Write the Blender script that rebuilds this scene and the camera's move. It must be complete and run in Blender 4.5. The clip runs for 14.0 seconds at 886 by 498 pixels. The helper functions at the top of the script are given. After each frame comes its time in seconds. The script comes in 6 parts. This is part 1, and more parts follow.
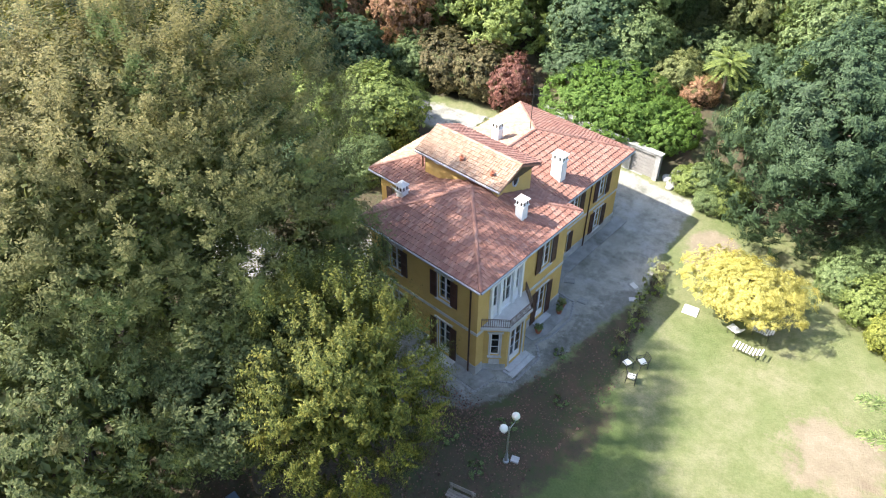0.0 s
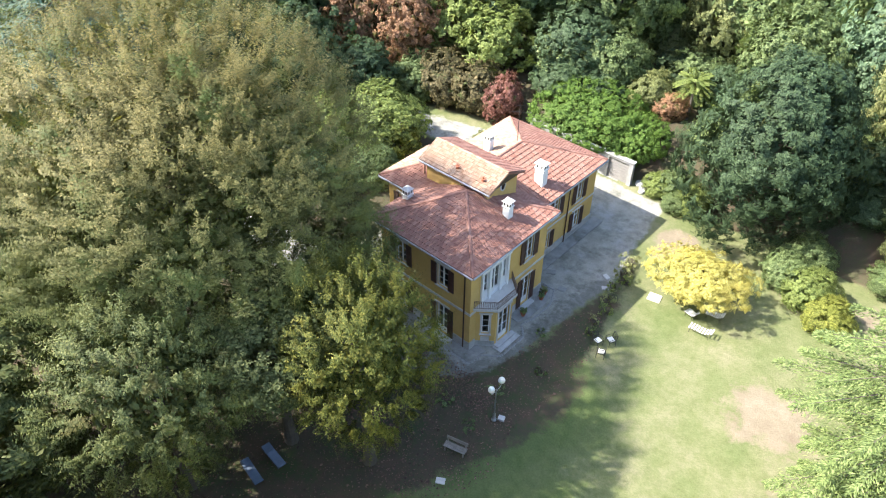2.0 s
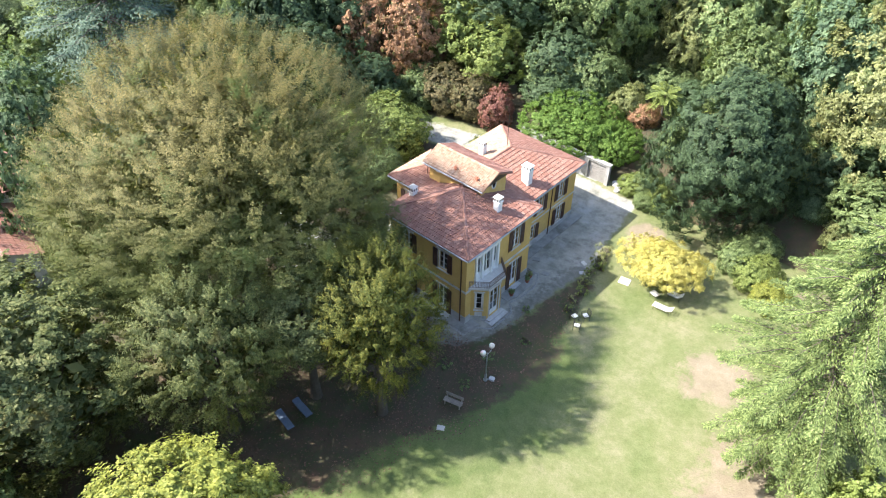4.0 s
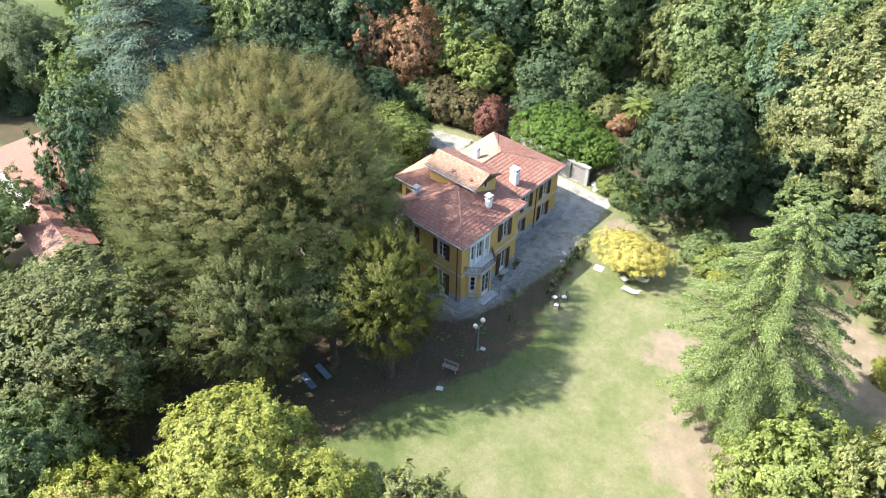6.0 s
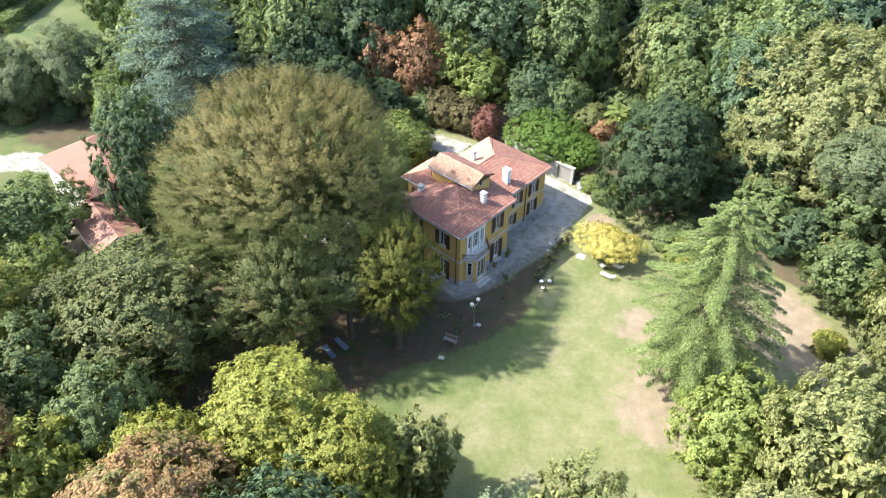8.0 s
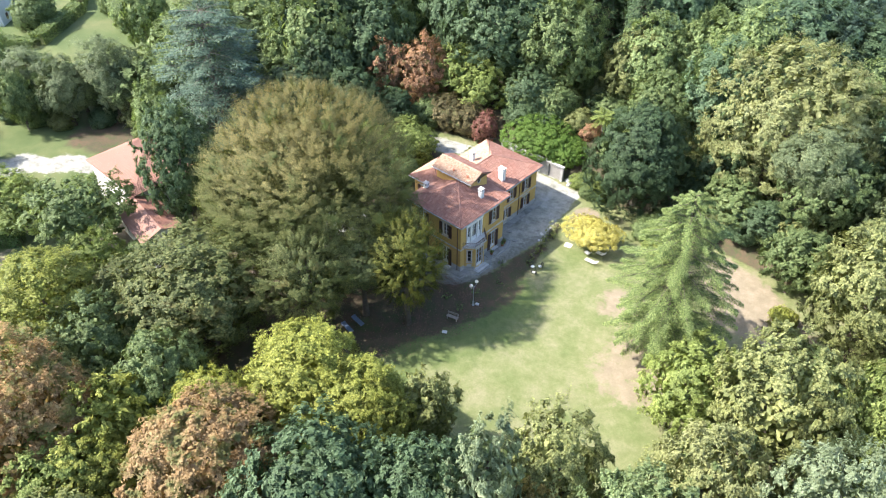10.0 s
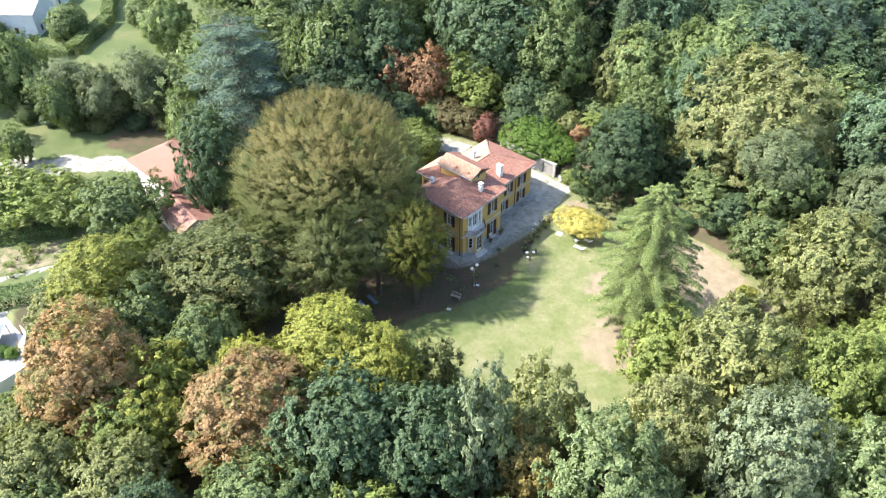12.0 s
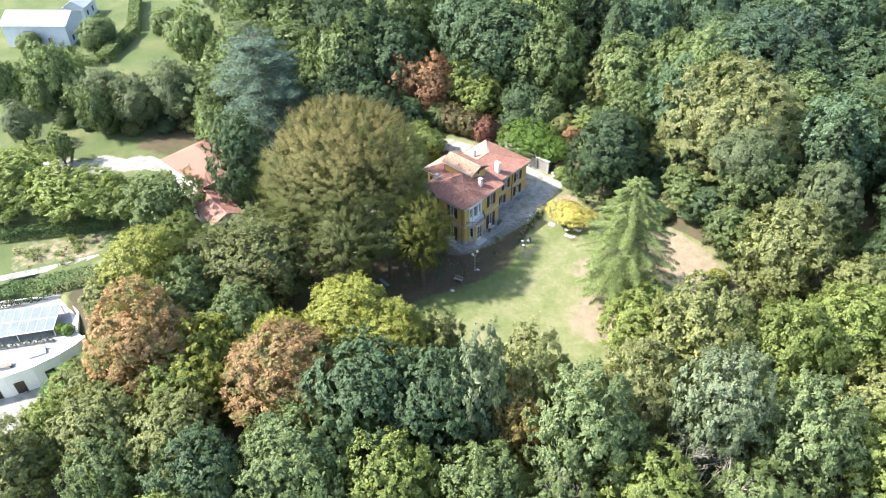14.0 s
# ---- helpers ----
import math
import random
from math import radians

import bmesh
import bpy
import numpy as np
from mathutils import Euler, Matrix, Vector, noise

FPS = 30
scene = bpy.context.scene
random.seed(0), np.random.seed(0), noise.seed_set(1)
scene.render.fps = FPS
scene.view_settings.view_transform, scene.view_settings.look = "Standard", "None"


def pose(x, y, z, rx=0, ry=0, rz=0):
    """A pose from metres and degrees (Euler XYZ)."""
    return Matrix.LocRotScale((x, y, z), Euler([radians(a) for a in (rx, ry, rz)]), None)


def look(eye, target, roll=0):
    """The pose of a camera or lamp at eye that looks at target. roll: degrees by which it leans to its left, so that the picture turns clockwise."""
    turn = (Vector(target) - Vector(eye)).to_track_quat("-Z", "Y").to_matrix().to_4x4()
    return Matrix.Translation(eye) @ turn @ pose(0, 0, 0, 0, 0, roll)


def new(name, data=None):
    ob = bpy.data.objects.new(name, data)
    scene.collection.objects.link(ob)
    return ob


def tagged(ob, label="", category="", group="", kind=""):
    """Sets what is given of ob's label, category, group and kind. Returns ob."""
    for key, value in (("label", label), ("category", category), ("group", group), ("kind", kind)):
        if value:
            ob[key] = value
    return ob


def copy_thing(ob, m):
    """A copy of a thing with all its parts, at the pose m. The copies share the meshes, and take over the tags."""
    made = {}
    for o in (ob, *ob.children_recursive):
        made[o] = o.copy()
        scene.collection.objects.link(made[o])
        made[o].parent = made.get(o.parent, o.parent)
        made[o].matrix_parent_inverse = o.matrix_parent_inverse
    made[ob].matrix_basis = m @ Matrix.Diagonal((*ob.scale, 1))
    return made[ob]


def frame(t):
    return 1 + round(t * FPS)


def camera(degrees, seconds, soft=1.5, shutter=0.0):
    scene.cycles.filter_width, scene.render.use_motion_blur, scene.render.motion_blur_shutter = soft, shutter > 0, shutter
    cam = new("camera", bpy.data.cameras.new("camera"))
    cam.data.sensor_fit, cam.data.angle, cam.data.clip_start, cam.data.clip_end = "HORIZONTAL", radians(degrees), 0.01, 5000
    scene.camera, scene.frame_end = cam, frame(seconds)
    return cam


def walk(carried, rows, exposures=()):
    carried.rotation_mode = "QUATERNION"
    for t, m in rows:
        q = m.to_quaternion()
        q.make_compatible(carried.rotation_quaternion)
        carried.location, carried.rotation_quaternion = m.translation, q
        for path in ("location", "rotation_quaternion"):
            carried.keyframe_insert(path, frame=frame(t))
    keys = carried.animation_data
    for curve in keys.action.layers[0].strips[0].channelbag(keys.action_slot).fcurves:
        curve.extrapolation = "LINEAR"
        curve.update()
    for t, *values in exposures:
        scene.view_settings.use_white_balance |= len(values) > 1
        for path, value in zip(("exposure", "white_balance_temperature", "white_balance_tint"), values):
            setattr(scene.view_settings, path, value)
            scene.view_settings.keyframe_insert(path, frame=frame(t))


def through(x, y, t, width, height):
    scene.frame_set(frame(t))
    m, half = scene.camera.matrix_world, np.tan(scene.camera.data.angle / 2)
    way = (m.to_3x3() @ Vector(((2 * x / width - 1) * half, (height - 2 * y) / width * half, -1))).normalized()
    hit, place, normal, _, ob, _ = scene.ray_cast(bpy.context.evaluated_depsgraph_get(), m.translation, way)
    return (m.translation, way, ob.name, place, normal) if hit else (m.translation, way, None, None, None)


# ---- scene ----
cam = camera(62.95, 14.0, soft=1.1)
PATH = [
    (0.0, 16.467, -21.139, 32.35, 49.426, -0.254, 42.102),
    (0.5, 17.38, -22.13, 33.373, 49.501, -0.284, 42.115),
    (1.0, 18.387, -23.237, 34.467, 49.576, -0.307, 42.122),
    (1.5, 19.454, -24.421, 35.609, 49.641, -0.352, 42.134),
    (2.0, 20.56, -25.67, 36.759, 49.716, -0.396, 42.132),
    (2.5, 21.73, -26.988, 37.926, 49.781, -0.449, 42.15),
    (3.0, 22.897, -28.375, 39.08, 49.846, -0.526, 42.124),
    (5.5, 29.443, -35.643, 45.647, 49.971, -0.624, 42.175),
    (6.0, 30.854, -37.136, 47.073, 50.011, -0.591, 42.198),
    (6.5, 32.267, -38.653, 48.498, 50.04, -0.556, 42.207),
    (7.0, 33.699, -40.212, 49.914, 50.059, -0.486, 42.211),
    (7.5, 35.164, -41.776, 51.343, 50.058, -0.424, 42.236),
    (8.0, 36.615, -43.382, 52.755, 50.072, -0.375, 42.249),
    (10.5, 44.329, -51.609, 59.846, 50.173, 0.125, 42.413),
    (11.0, 45.909, -53.316, 61.241, 50.197, 0.229, 42.445),
    (11.5, 47.55, -55.079, 62.722, 50.188, 0.356, 42.48),
    (12.0, 49.219, -56.883, 64.2, 50.179, 0.455, 42.513),
    (12.5, 50.789, -58.577, 65.615, 50.17, 0.54, 42.545),
    (13.0, 52.586, -60.502, 67.198, 50.191, 0.625, 42.576),
    (13.5, 54.19, -62.214, 68.635, 50.202, 0.724, 42.609),
    (14.0, 56.027, -64.162, 70.219, 50.222, 0.844, 42.637),
]
walk(cam, [(t, pose(x, y, z, rx, ry, rz)) for t, x, y, z, rx, ry, rz in PATH], exposures=((0.0, 2.1), (3.0, 2.12), (5.5, 1.94), (8.0, 1.94), (11.0, 2.0), (14.0, 2.02)))

# ---- light ----
SUN_TO = Vector((-0.70, -0.65, 1.0)).normalized()
world = bpy.data.worlds.new("world")
scene.world = world
world.use_nodes = True
wt = world.node_tree
sky = wt.nodes.new("ShaderNodeTexSky")
sky.sky_type, sky.sun_disc = "NISHITA", False
sky.sun_elevation = math.asin(SUN_TO.z)
sky.sun_rotation = math.atan2(SUN_TO.x, SUN_TO.y) % (2 * math.pi)
sky.air_density, sky.dust_density, sky.ozone_density = 1.0, 1.5, 1.0
wt.links.new(sky.outputs[0], wt.nodes["Background"].inputs[0])
wt.nodes["Background"].inputs[1].default_value = 0.156
sun_data = bpy.data.lights.new("sun", "SUN")
sun_data.energy, sun_data.angle, sun_data.color = 3.8, radians(0.6), (1.0, 0.955, 0.89)
sun = new("sun", sun_data)
sun.matrix_world = look(SUN_TO * 200, (0, 0, 0))


# ---- materials ----
def nodes_of(name):
    m = bpy.data.materials.new(name)
    m.use_nodes = True
    t = m.node_tree
    return m, t, t.nodes["Principled BSDF"]


def add(t, kind, **sets):
    n = t.nodes.new(kind)
    for k, v in sets.items():
        n.inputs[k].default_value = v
    return n


def ramp(t, fac, stops):
    n = t.nodes.new("ShaderNodeValToRGB")
    e = n.color_ramp.elements
    while len(e) < len(stops):
        e.new(0.5)
    for i, (p, c) in enumerate(stops):
        e[i].position, e[i].color = p, (*c, 1)
    t.links.new(fac, n.inputs[0])
    return n.outputs[0]


def noise_of(t, scale, detail=4.0, rough=0.6, space="Object"):
    co = t.nodes.new("ShaderNodeTexCoord")
    n = add(t, "ShaderNodeTexNoise", Scale=scale, Detail=detail, Roughness=rough)
    t.links.new(co.outputs[space], n.inputs["Vector"])
    return n.outputs[0]


def mix(t, fac, a, b, kind="MIX"):
    n = t.nodes.new("ShaderNodeMix")
    n.data_type, n.blend_type = "RGBA", kind
    for sock, v in ((n.inputs[0], fac), (n.inputs[6], a), (n.inputs[7], b)):
        if isinstance(v, (int, float)):
            sock.default_value = v
        elif isinstance(v, tuple):
            sock.default_value = (*v, 1)
        else:
            t.links.new(v, sock)
    return n.outputs[2]


def bump(t, p, height, strength, distance):
    b = add(t, "ShaderNodeBump", Strength=strength, Distance=distance)
    t.links.new(height, b.inputs["Height"])
    t.links.new(b.outputs[0], p.inputs["Normal"])


def plain(name, c1, c2, scale=3.0, rough=0.8, metal=0.0, fine=40.0, relief=0.3, depth=0.01, stain=None):
    """Two-scale surface: broad patches between c1 and c2, fine grain, a little relief."""
    m, t, p = nodes_of(name)
    big = noise_of(t, scale)
    small = noise_of(t, fine, 3)
    c = ramp(t, big, [(0.3, c1), (0.7, c2)])
    g = ramp(t, small, [(0.25, (0.78, 0.78, 0.78)), (0.75, (1.12, 1.12, 1.12))])
    c = mix(t, 0.7, c, g, "MULTIPLY")
    if stain:
        s = ramp(t, noise_of(t, scale * 0.35, 6, 0.7), [(0.5, (0, 0, 0)), (0.68, (1, 1, 1))])
        c = mix(t, s, c, stain)
    t.links.new(c, p.inputs["Base Color"])
    p.inputs["Roughness"].default_value, p.inputs["Metallic"].default_value = rough, metal
    bump(t, p, small, relief, depth)
    return m


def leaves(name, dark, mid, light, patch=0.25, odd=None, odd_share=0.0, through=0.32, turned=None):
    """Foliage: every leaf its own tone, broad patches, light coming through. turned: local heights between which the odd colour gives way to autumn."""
    dark, mid, light = [(c[0] * 1.44, c[1] * 1.43, c[2] * 1.86) for c in (dark, mid, light)]
    m, t, p = nodes_of(name)
    geo = t.nodes.new("ShaderNodeNewGeometry")
    inf = t.nodes.new("ShaderNodeObjectInfo")
    c = ramp(t, geo.outputs["Random Per Island"], [(0.0, tuple(0.7 * q for q in dark)), (0.45, mid), (1.0, tuple(1.02 * q for q in light))])
    v = ramp(t, noise_of(t, patch, 3), [(0.3, (0.72, 0.74, 0.7)), (0.7, (1.22, 1.2, 1.18))])
    c = mix(t, 0.85, c, v, "MULTIPLY")
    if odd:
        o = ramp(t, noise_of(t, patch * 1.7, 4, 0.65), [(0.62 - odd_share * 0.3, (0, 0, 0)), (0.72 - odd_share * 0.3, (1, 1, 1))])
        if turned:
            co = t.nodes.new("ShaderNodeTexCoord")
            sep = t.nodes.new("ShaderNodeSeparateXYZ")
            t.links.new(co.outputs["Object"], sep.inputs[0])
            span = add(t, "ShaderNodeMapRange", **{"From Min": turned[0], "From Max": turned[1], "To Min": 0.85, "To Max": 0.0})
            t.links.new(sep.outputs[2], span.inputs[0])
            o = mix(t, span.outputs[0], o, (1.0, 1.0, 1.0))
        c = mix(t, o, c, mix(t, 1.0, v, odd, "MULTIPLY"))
    w = ramp(t, inf.outputs["Random"], [(0.0, (0.82, 0.84, 0.82)), (1.0, (1.15, 1.14, 1.1))])
    c = mix(t, 0.8, c, w, "MULTIPLY")
    t.links.new(c, p.inputs["Base Color"])
    p.inputs["Roughness"].default_value = 0.6
    p.inputs["Specular IOR Level"].default_value = 0.2
    tr = t.nodes.new("ShaderNodeBsdfTranslucent")
    t.links.new(mix(t, 1.0, c, (1.3, 1.35, 0.7), "MULTIPLY"), tr.inputs[0])
    ms = add(t, "ShaderNodeMixShader", Fac=through)
    t.links.new(p.outputs[0], ms.inputs[1])
    t.links.new(tr.outputs[0], ms.inputs[2])
    t.links.new(ms.outputs[0], t.nodes["Material Output"].inputs[0])
    return m


STUCCO = plain("yellow_stucco", (0.56, 0.355, 0.105), (0.64, 0.425, 0.145), 0.8, 0.9, fine=25, relief=0.15, stain=(0.5, 0.335, 0.12))
STUCCO_PALE = plain("pale_render", (0.510, 0.484, 0.442), (0.595, 0.570, 0.527), 1.5, 0.9, fine=25, stain=(0.383, 0.357, 0.323))
PLINTH = plain("grey_stone_plinth", (0.36, 0.35, 0.34), (0.48, 0.47, 0.45), 2.0, 0.85, fine=30, relief=0.4, stain=(0.25, 0.25, 0.22))
WHITE = plain("white_paint", (0.74, 0.73, 0.70), (0.80, 0.79, 0.77), 2.0, 0.5, fine=60, relief=0.05)
SHUTTER = plain("dark_brown_shutter", (0.045, 0.018, 0.012), (0.065, 0.026, 0.018), 3.0, 0.55, fine=50, relief=0.1)
METAL = plain("dark_metal", (0.06, 0.055, 0.05), (0.10, 0.09, 0.08), 4.0, 0.5, 0.8, relief=0.1)
COPPER = plain("brown_gutter", (0.09, 0.05, 0.035), (0.13, 0.075, 0.05), 3.0, 0.5, 0.6, relief=0.1)
RUSTY = plain("rusty_iron", (0.13, 0.085, 0.065), (0.2, 0.135, 0.105), 4.0, 0.7, relief=0.1)
IRON = plain("black_iron", (0.012, 0.012, 0.012), (0.022, 0.021, 0.02), 4.0, 0.5, relief=0.1)
ZINC = plain("grey_zinc", (0.42, 0.43, 0.44), (0.5, 0.51, 0.52), 2.0, 0.45, 0.7, relief=0.1)
INSIDE = plain("dark_room", (0.10, 0.09, 0.08), (0.13, 0.12, 0.10), 1.0, 0.9)
BARK = plain("bark", (0.07, 0.055, 0.04), (0.13, 0.105, 0.08), 2.0, 0.9, fine=14, relief=0.8, depth=0.04)
BARK_PALE = plain("pale_bark", (0.30, 0.27, 0.22), (0.42, 0.39, 0.33), 2.0, 0.9, fine=14, relief=0.6, depth=0.03)
TERRA = plain("terracotta", (0.28, 0.09, 0.045), (0.36, 0.13, 0.07), 3.0, 0.8)
STEEL_BLUE = plain("blue_grey_fabric", (0.11, 0.15, 0.21), (0.14, 0.18, 0.25), 4.0, 0.8, fine=80)
CUSHION = plain("off_white_cushion", (0.66, 0.65, 0.61), (0.74, 0.73, 0.69), 5.0, 0.85, fine=80)
WOOD_GREY = plain("weathered_wood", (0.20, 0.17, 0.14), (0.30, 0.26, 0.22), 3.0, 0.85, fine=30, relief=0.4)
STONE = plain("pale_stone_slab", (0.442, 0.425, 0.391), (0.544, 0.527, 0.484), 3.0, 0.85, fine=30, relief=0.3)
CONCRETE = plain("pale_concrete", (0.391, 0.383, 0.365), (0.493, 0.484, 0.468), 0.5, 0.85, fine=10, stain=(0.306, 0.306, 0.289))


def tile_mat(name, tones, weather):
    m, t, p = nodes_of(name)
    inf = t.nodes.new("ShaderNodeObjectInfo")
    geo = t.nodes.new("ShaderNodeNewGeometry")
    both = t.nodes.new("ShaderNodeMath")
    both.operation = "ADD"
    t.links.new(inf.outputs["Random"], both.inputs[0])
    t.links.new(geo.outputs["Random Per Island"], both.inputs[1])
    one = t.nodes.new("ShaderNodeMath")
    one.operation = "FRACT"
    t.links.new(both.outputs[0], one.inputs[0])
    c = ramp(t, one.outputs[0], tones)
    w = ramp(t, noise_of(t, 0.7, 6, 0.7), [(0.45, (0, 0, 0)), (0.72, (1, 1, 1))])
    c = mix(t, mix(t, 0.55, (0, 0, 0), w), c, weather)
    g = ramp(t, noise_of(t, 18, 3), [(0.25, (0.75, 0.75, 0.75)), (0.75, (1.15, 1.15, 1.15))])
    c = mix(t, 0.7, c, g, "MULTIPLY")
    t.links.new(c, p.inputs["Base Color"])
    p.inputs["Roughness"].default_value = 0.85
    bump(t, p, noise_of(t, 40, 3), 0.3, 0.01)
    return m


TILE = tile_mat("clay_tile", [(0.0, (0.208, 0.092, 0.064)), (0.3, (0.238, 0.108, 0.077)), (0.7, (0.265, 0.126, 0.09)), (1.0, (0.3, 0.16, 0.12))], (0.25, 0.153, 0.115))
# same clay tile in lighter tones: sunlight on the slopes put into the colour
TILE_SUNLIT = tile_mat("sun_bleached_tile", [(0.0, (0.271, 0.156, 0.098)), (0.5, (0.328, 0.205, 0.135)), (1.0, (0.377, 0.262, 0.184))], (0.344, 0.262, 0.193))
PAVING = plain("old_paving", (0.2, 0.197, 0.182), (0.3, 0.295, 0.275), 1.3, 0.9, fine=12, relief=0.5, stain=(0.115, 0.112, 0.092))


def glass_mat():
    m, t, p = nodes_of("window_glass")
    p.inputs["Base Color"].default_value = (0.75, 0.8, 0.8, 1)
    p.inputs["Transmission Weight"].default_value = 1.0
    p.inputs["Roughness"].default_value = 0.03
    p.inputs["IOR"].default_value = 1.45
    return m


GLASS = glass_mat()


def lamp_glass():
    m, t, p = nodes_of("opal_globe")
    p.inputs["Base Color"].default_value = (0.78, 0.74, 0.62, 1)
    p.inputs["Roughness"].default_value = 0.25
    p.inputs["Subsurface Weight"].default_value = 0.2
    return m


OPAL = lamp_glass()


# ---- mesh helpers ----
def mesh_ob(name, bm, mat, parent=None):
    me = bpy.data.meshes.new(name)
    bm.to_mesh(me)
    bm.free()
    me.materials.append(mat)
    ob = new(name, me)
    if parent is not None:
        ob.parent = parent
    return ob


def part(name, bm, mat, parent, label=""):
    ob = mesh_ob(name, bm, mat, parent)
    return tagged(ob, label=label) if label else ob


def empty(name, at=(0, 0, 0), rz=0.0):
    ob = new(name)
    ob.matrix_basis = pose(*at, 0, 0, rz)
    ob.empty_display_size = 0.3
    return ob


def box(bm, x0, y0, z0, x1, y1, z1, bev=0.0):
    v = [bm.verts.new(c) for c in ((x0, y0, z0), (x1, y0, z0), (x1, y1, z0), (x0, y1, z0), (x0, y0, z1), (x1, y0, z1), (x1, y1, z1), (x0, y1, z1))]
    fs = [bm.faces.new([v[i] for i in f]) for f in ((3, 2, 1, 0), (4, 5, 6, 7), (0, 1, 5, 4), (1, 2, 6, 5), (2, 3, 7, 6), (3, 0, 4, 7))]
    if bev:
        bmesh.ops.bevel(bm, geom=list({e for f in fs for e in f.edges}), offset=bev, segments=1, affect="EDGES")
    return v


def boxes(*rows, bev=0.0):
    bm = bmesh.new()
    for r in rows:
        box(bm, *r, bev=bev)
    return bm


def prism(bm, pts, z0, z1):
    """Upright prism over a plan outline (counter-clockwise)."""
    lo = [bm.verts.new((x, y, z0)) for x, y in pts]
    hi = [bm.verts.new((x, y, z1)) for x, y in pts]
    bm.faces.new(lo[::-1])
    bm.faces.new(hi)
    for i in range(len(pts)):
        j = (i + 1) % len(pts)
        bm.faces.new((lo[i], lo[j], hi[j], hi[i]))


def tube(bm, pts, radii, sides=8, cap=True):
    """Tapered tube along points."""
    rings = []
    pts = [Vector(p) for p in pts]
    for i, p in enumerate(pts):
        d = (pts[min(i + 1, len(pts) - 1)] - pts[max(i - 1, 0)]).normalized()
        u = d.orthogonal().normalized()
        w = d.cross(u)
        r = radii[i] if isinstance(radii, (list, tuple)) else radii
        rings.append([bm.verts.new(p + (u * math.cos(a) + w * math.sin(a)) * r) for a in (2 * math.pi * k / sides for k in range(sides))])
    for a, b in zip(rings, rings[1:]):
        for k in range(sides):
            bm.faces.new((a[k], a[(k + 1) % sides], b[(k + 1) % sides], b[k]))
    if cap:
        bm.faces.new(rings[0][::-1])
        bm.faces.new(rings[-1])


def ball(bm, at, r, seg=14, rings=9, squash=1.0):
    bmesh.ops.create_uvsphere(bm, u_segments=seg, v_segments=rings, radius=r, matrix=Matrix.Translation(at) @ Matrix.Diagonal((1, 1, squash, 1)))


def smooth(ob):
    for f in ob.data.polygons:
        f.use_smooth = True
    return ob


# ---- ground ----
def axis(lo, hi, step, reach):
    mid = np.arange(lo, hi + step / 2, step)
    out, d, x = [], step, hi
    while x < reach:
        d *= 1.16
        x += d
        out.append(x)
    back, d, x = [], step, lo
    while x > -reach:
        d *= 1.16
        x -= d
        back.append(x)
    return np.concatenate([back[::-1], mid, out])


def soft_poly(X, Y, pts, soft):
    """1 inside an outline, 0 outside, with a soft border."""
    inside = np.zeros(X.shape, bool)
    dist = np.full(X.shape, 1e9)
    n = len(pts)
    for i in range(n):
        (x0, y0), (x1, y1) = pts[i], pts[(i + 1) % n]
        cross = ((y0 > Y) != (y1 > Y)) & (X < (x1 - x0) * (Y - y0) / ((y1 - y0) or 1e-9) + x0)
        inside ^= cross
        dx, dy = x1 - x0, y1 - y0
        u = np.clip(((X - x0) * dx + (Y - y0) * dy) / (dx * dx + dy * dy), 0, 1)
        dist = np.minimum(dist, np.hypot(X - x0 - u * dx, Y - y0 - u * dy))
    s = np.where(inside, dist, -dist)
    return np.clip(s / soft * 0.5 + 0.5, 0, 1)


def blob(X, Y, cx, cy, rx, ry, soft=0.5):
    d = np.hypot((X - cx) / rx, (Y - cy) / ry)
    return np.clip((1 - d) / soft + 0.5, 0, 1)


def height(X, Y):
    """Lie of the land: level round the house, the lawn a little lower, a bank behind, a dip to the road side."""
    X, Y = np.asarray(X, float), np.asarray(Y, float)
    lawn = -0.35 * np.clip((np.maximum(X - 2.2, -Y - 2.5)) / 4.0, 0, 1)
    bank = 2.6 * np.clip((Y - 25.0) / 6.0, 0, 1) * np.clip((X + 34) / 8, 0, 1)
    far = 3.0 * np.clip((Y - 40) / 60.0, 0, 1)
    side = -1.0 * np.clip((-X - 36) / 8.0, 0, 1)
    court = -4.0 * np.clip((-Y - 46 + 0.0 * X) / 4.0, 0, 1) * np.clip((-X - 14) / 6.0, 0, 1) * np.clip((X + 45) / 1.0, 0, 1)
    wave = 0.06 * np.sin(X * 0.31 + 1.0) * np.cos(Y * 0.27) * np.clip((np.hypot(X + 4, Y - 9) - 13) / 6, 0, 1)
    return lawn + bank + far + side + court + wave


gx, gy = axis(-36, 46, 0.5, 1500), axis(-62, 40, 0.5, 1500)
GX, GY = np.meshgrid(gx, gy)
GZ = height(GX, GY)
rng0 = np.random.default_rng(5)
gravel = soft_poly(GX, GY, [(-13, 20), (-13.2, 24.5), (1.9, 23.3), (2.1, 21.5), (2.9, 15.5), (3.6, 12), (2.9, 6), (2.6, 1.5), (1.2, -2.2), (-2.2, -4.2), (-9, -4.6), (-24, -6), (-24, -1), (-13.5, 1), (-13.5, 16)], 0.9)
gravel = np.maximum(gravel, soft_poly(GX, GY, [(-30, 16.5), (-30, 19.5), (-13, 24), (-12, 20)], 1.0))
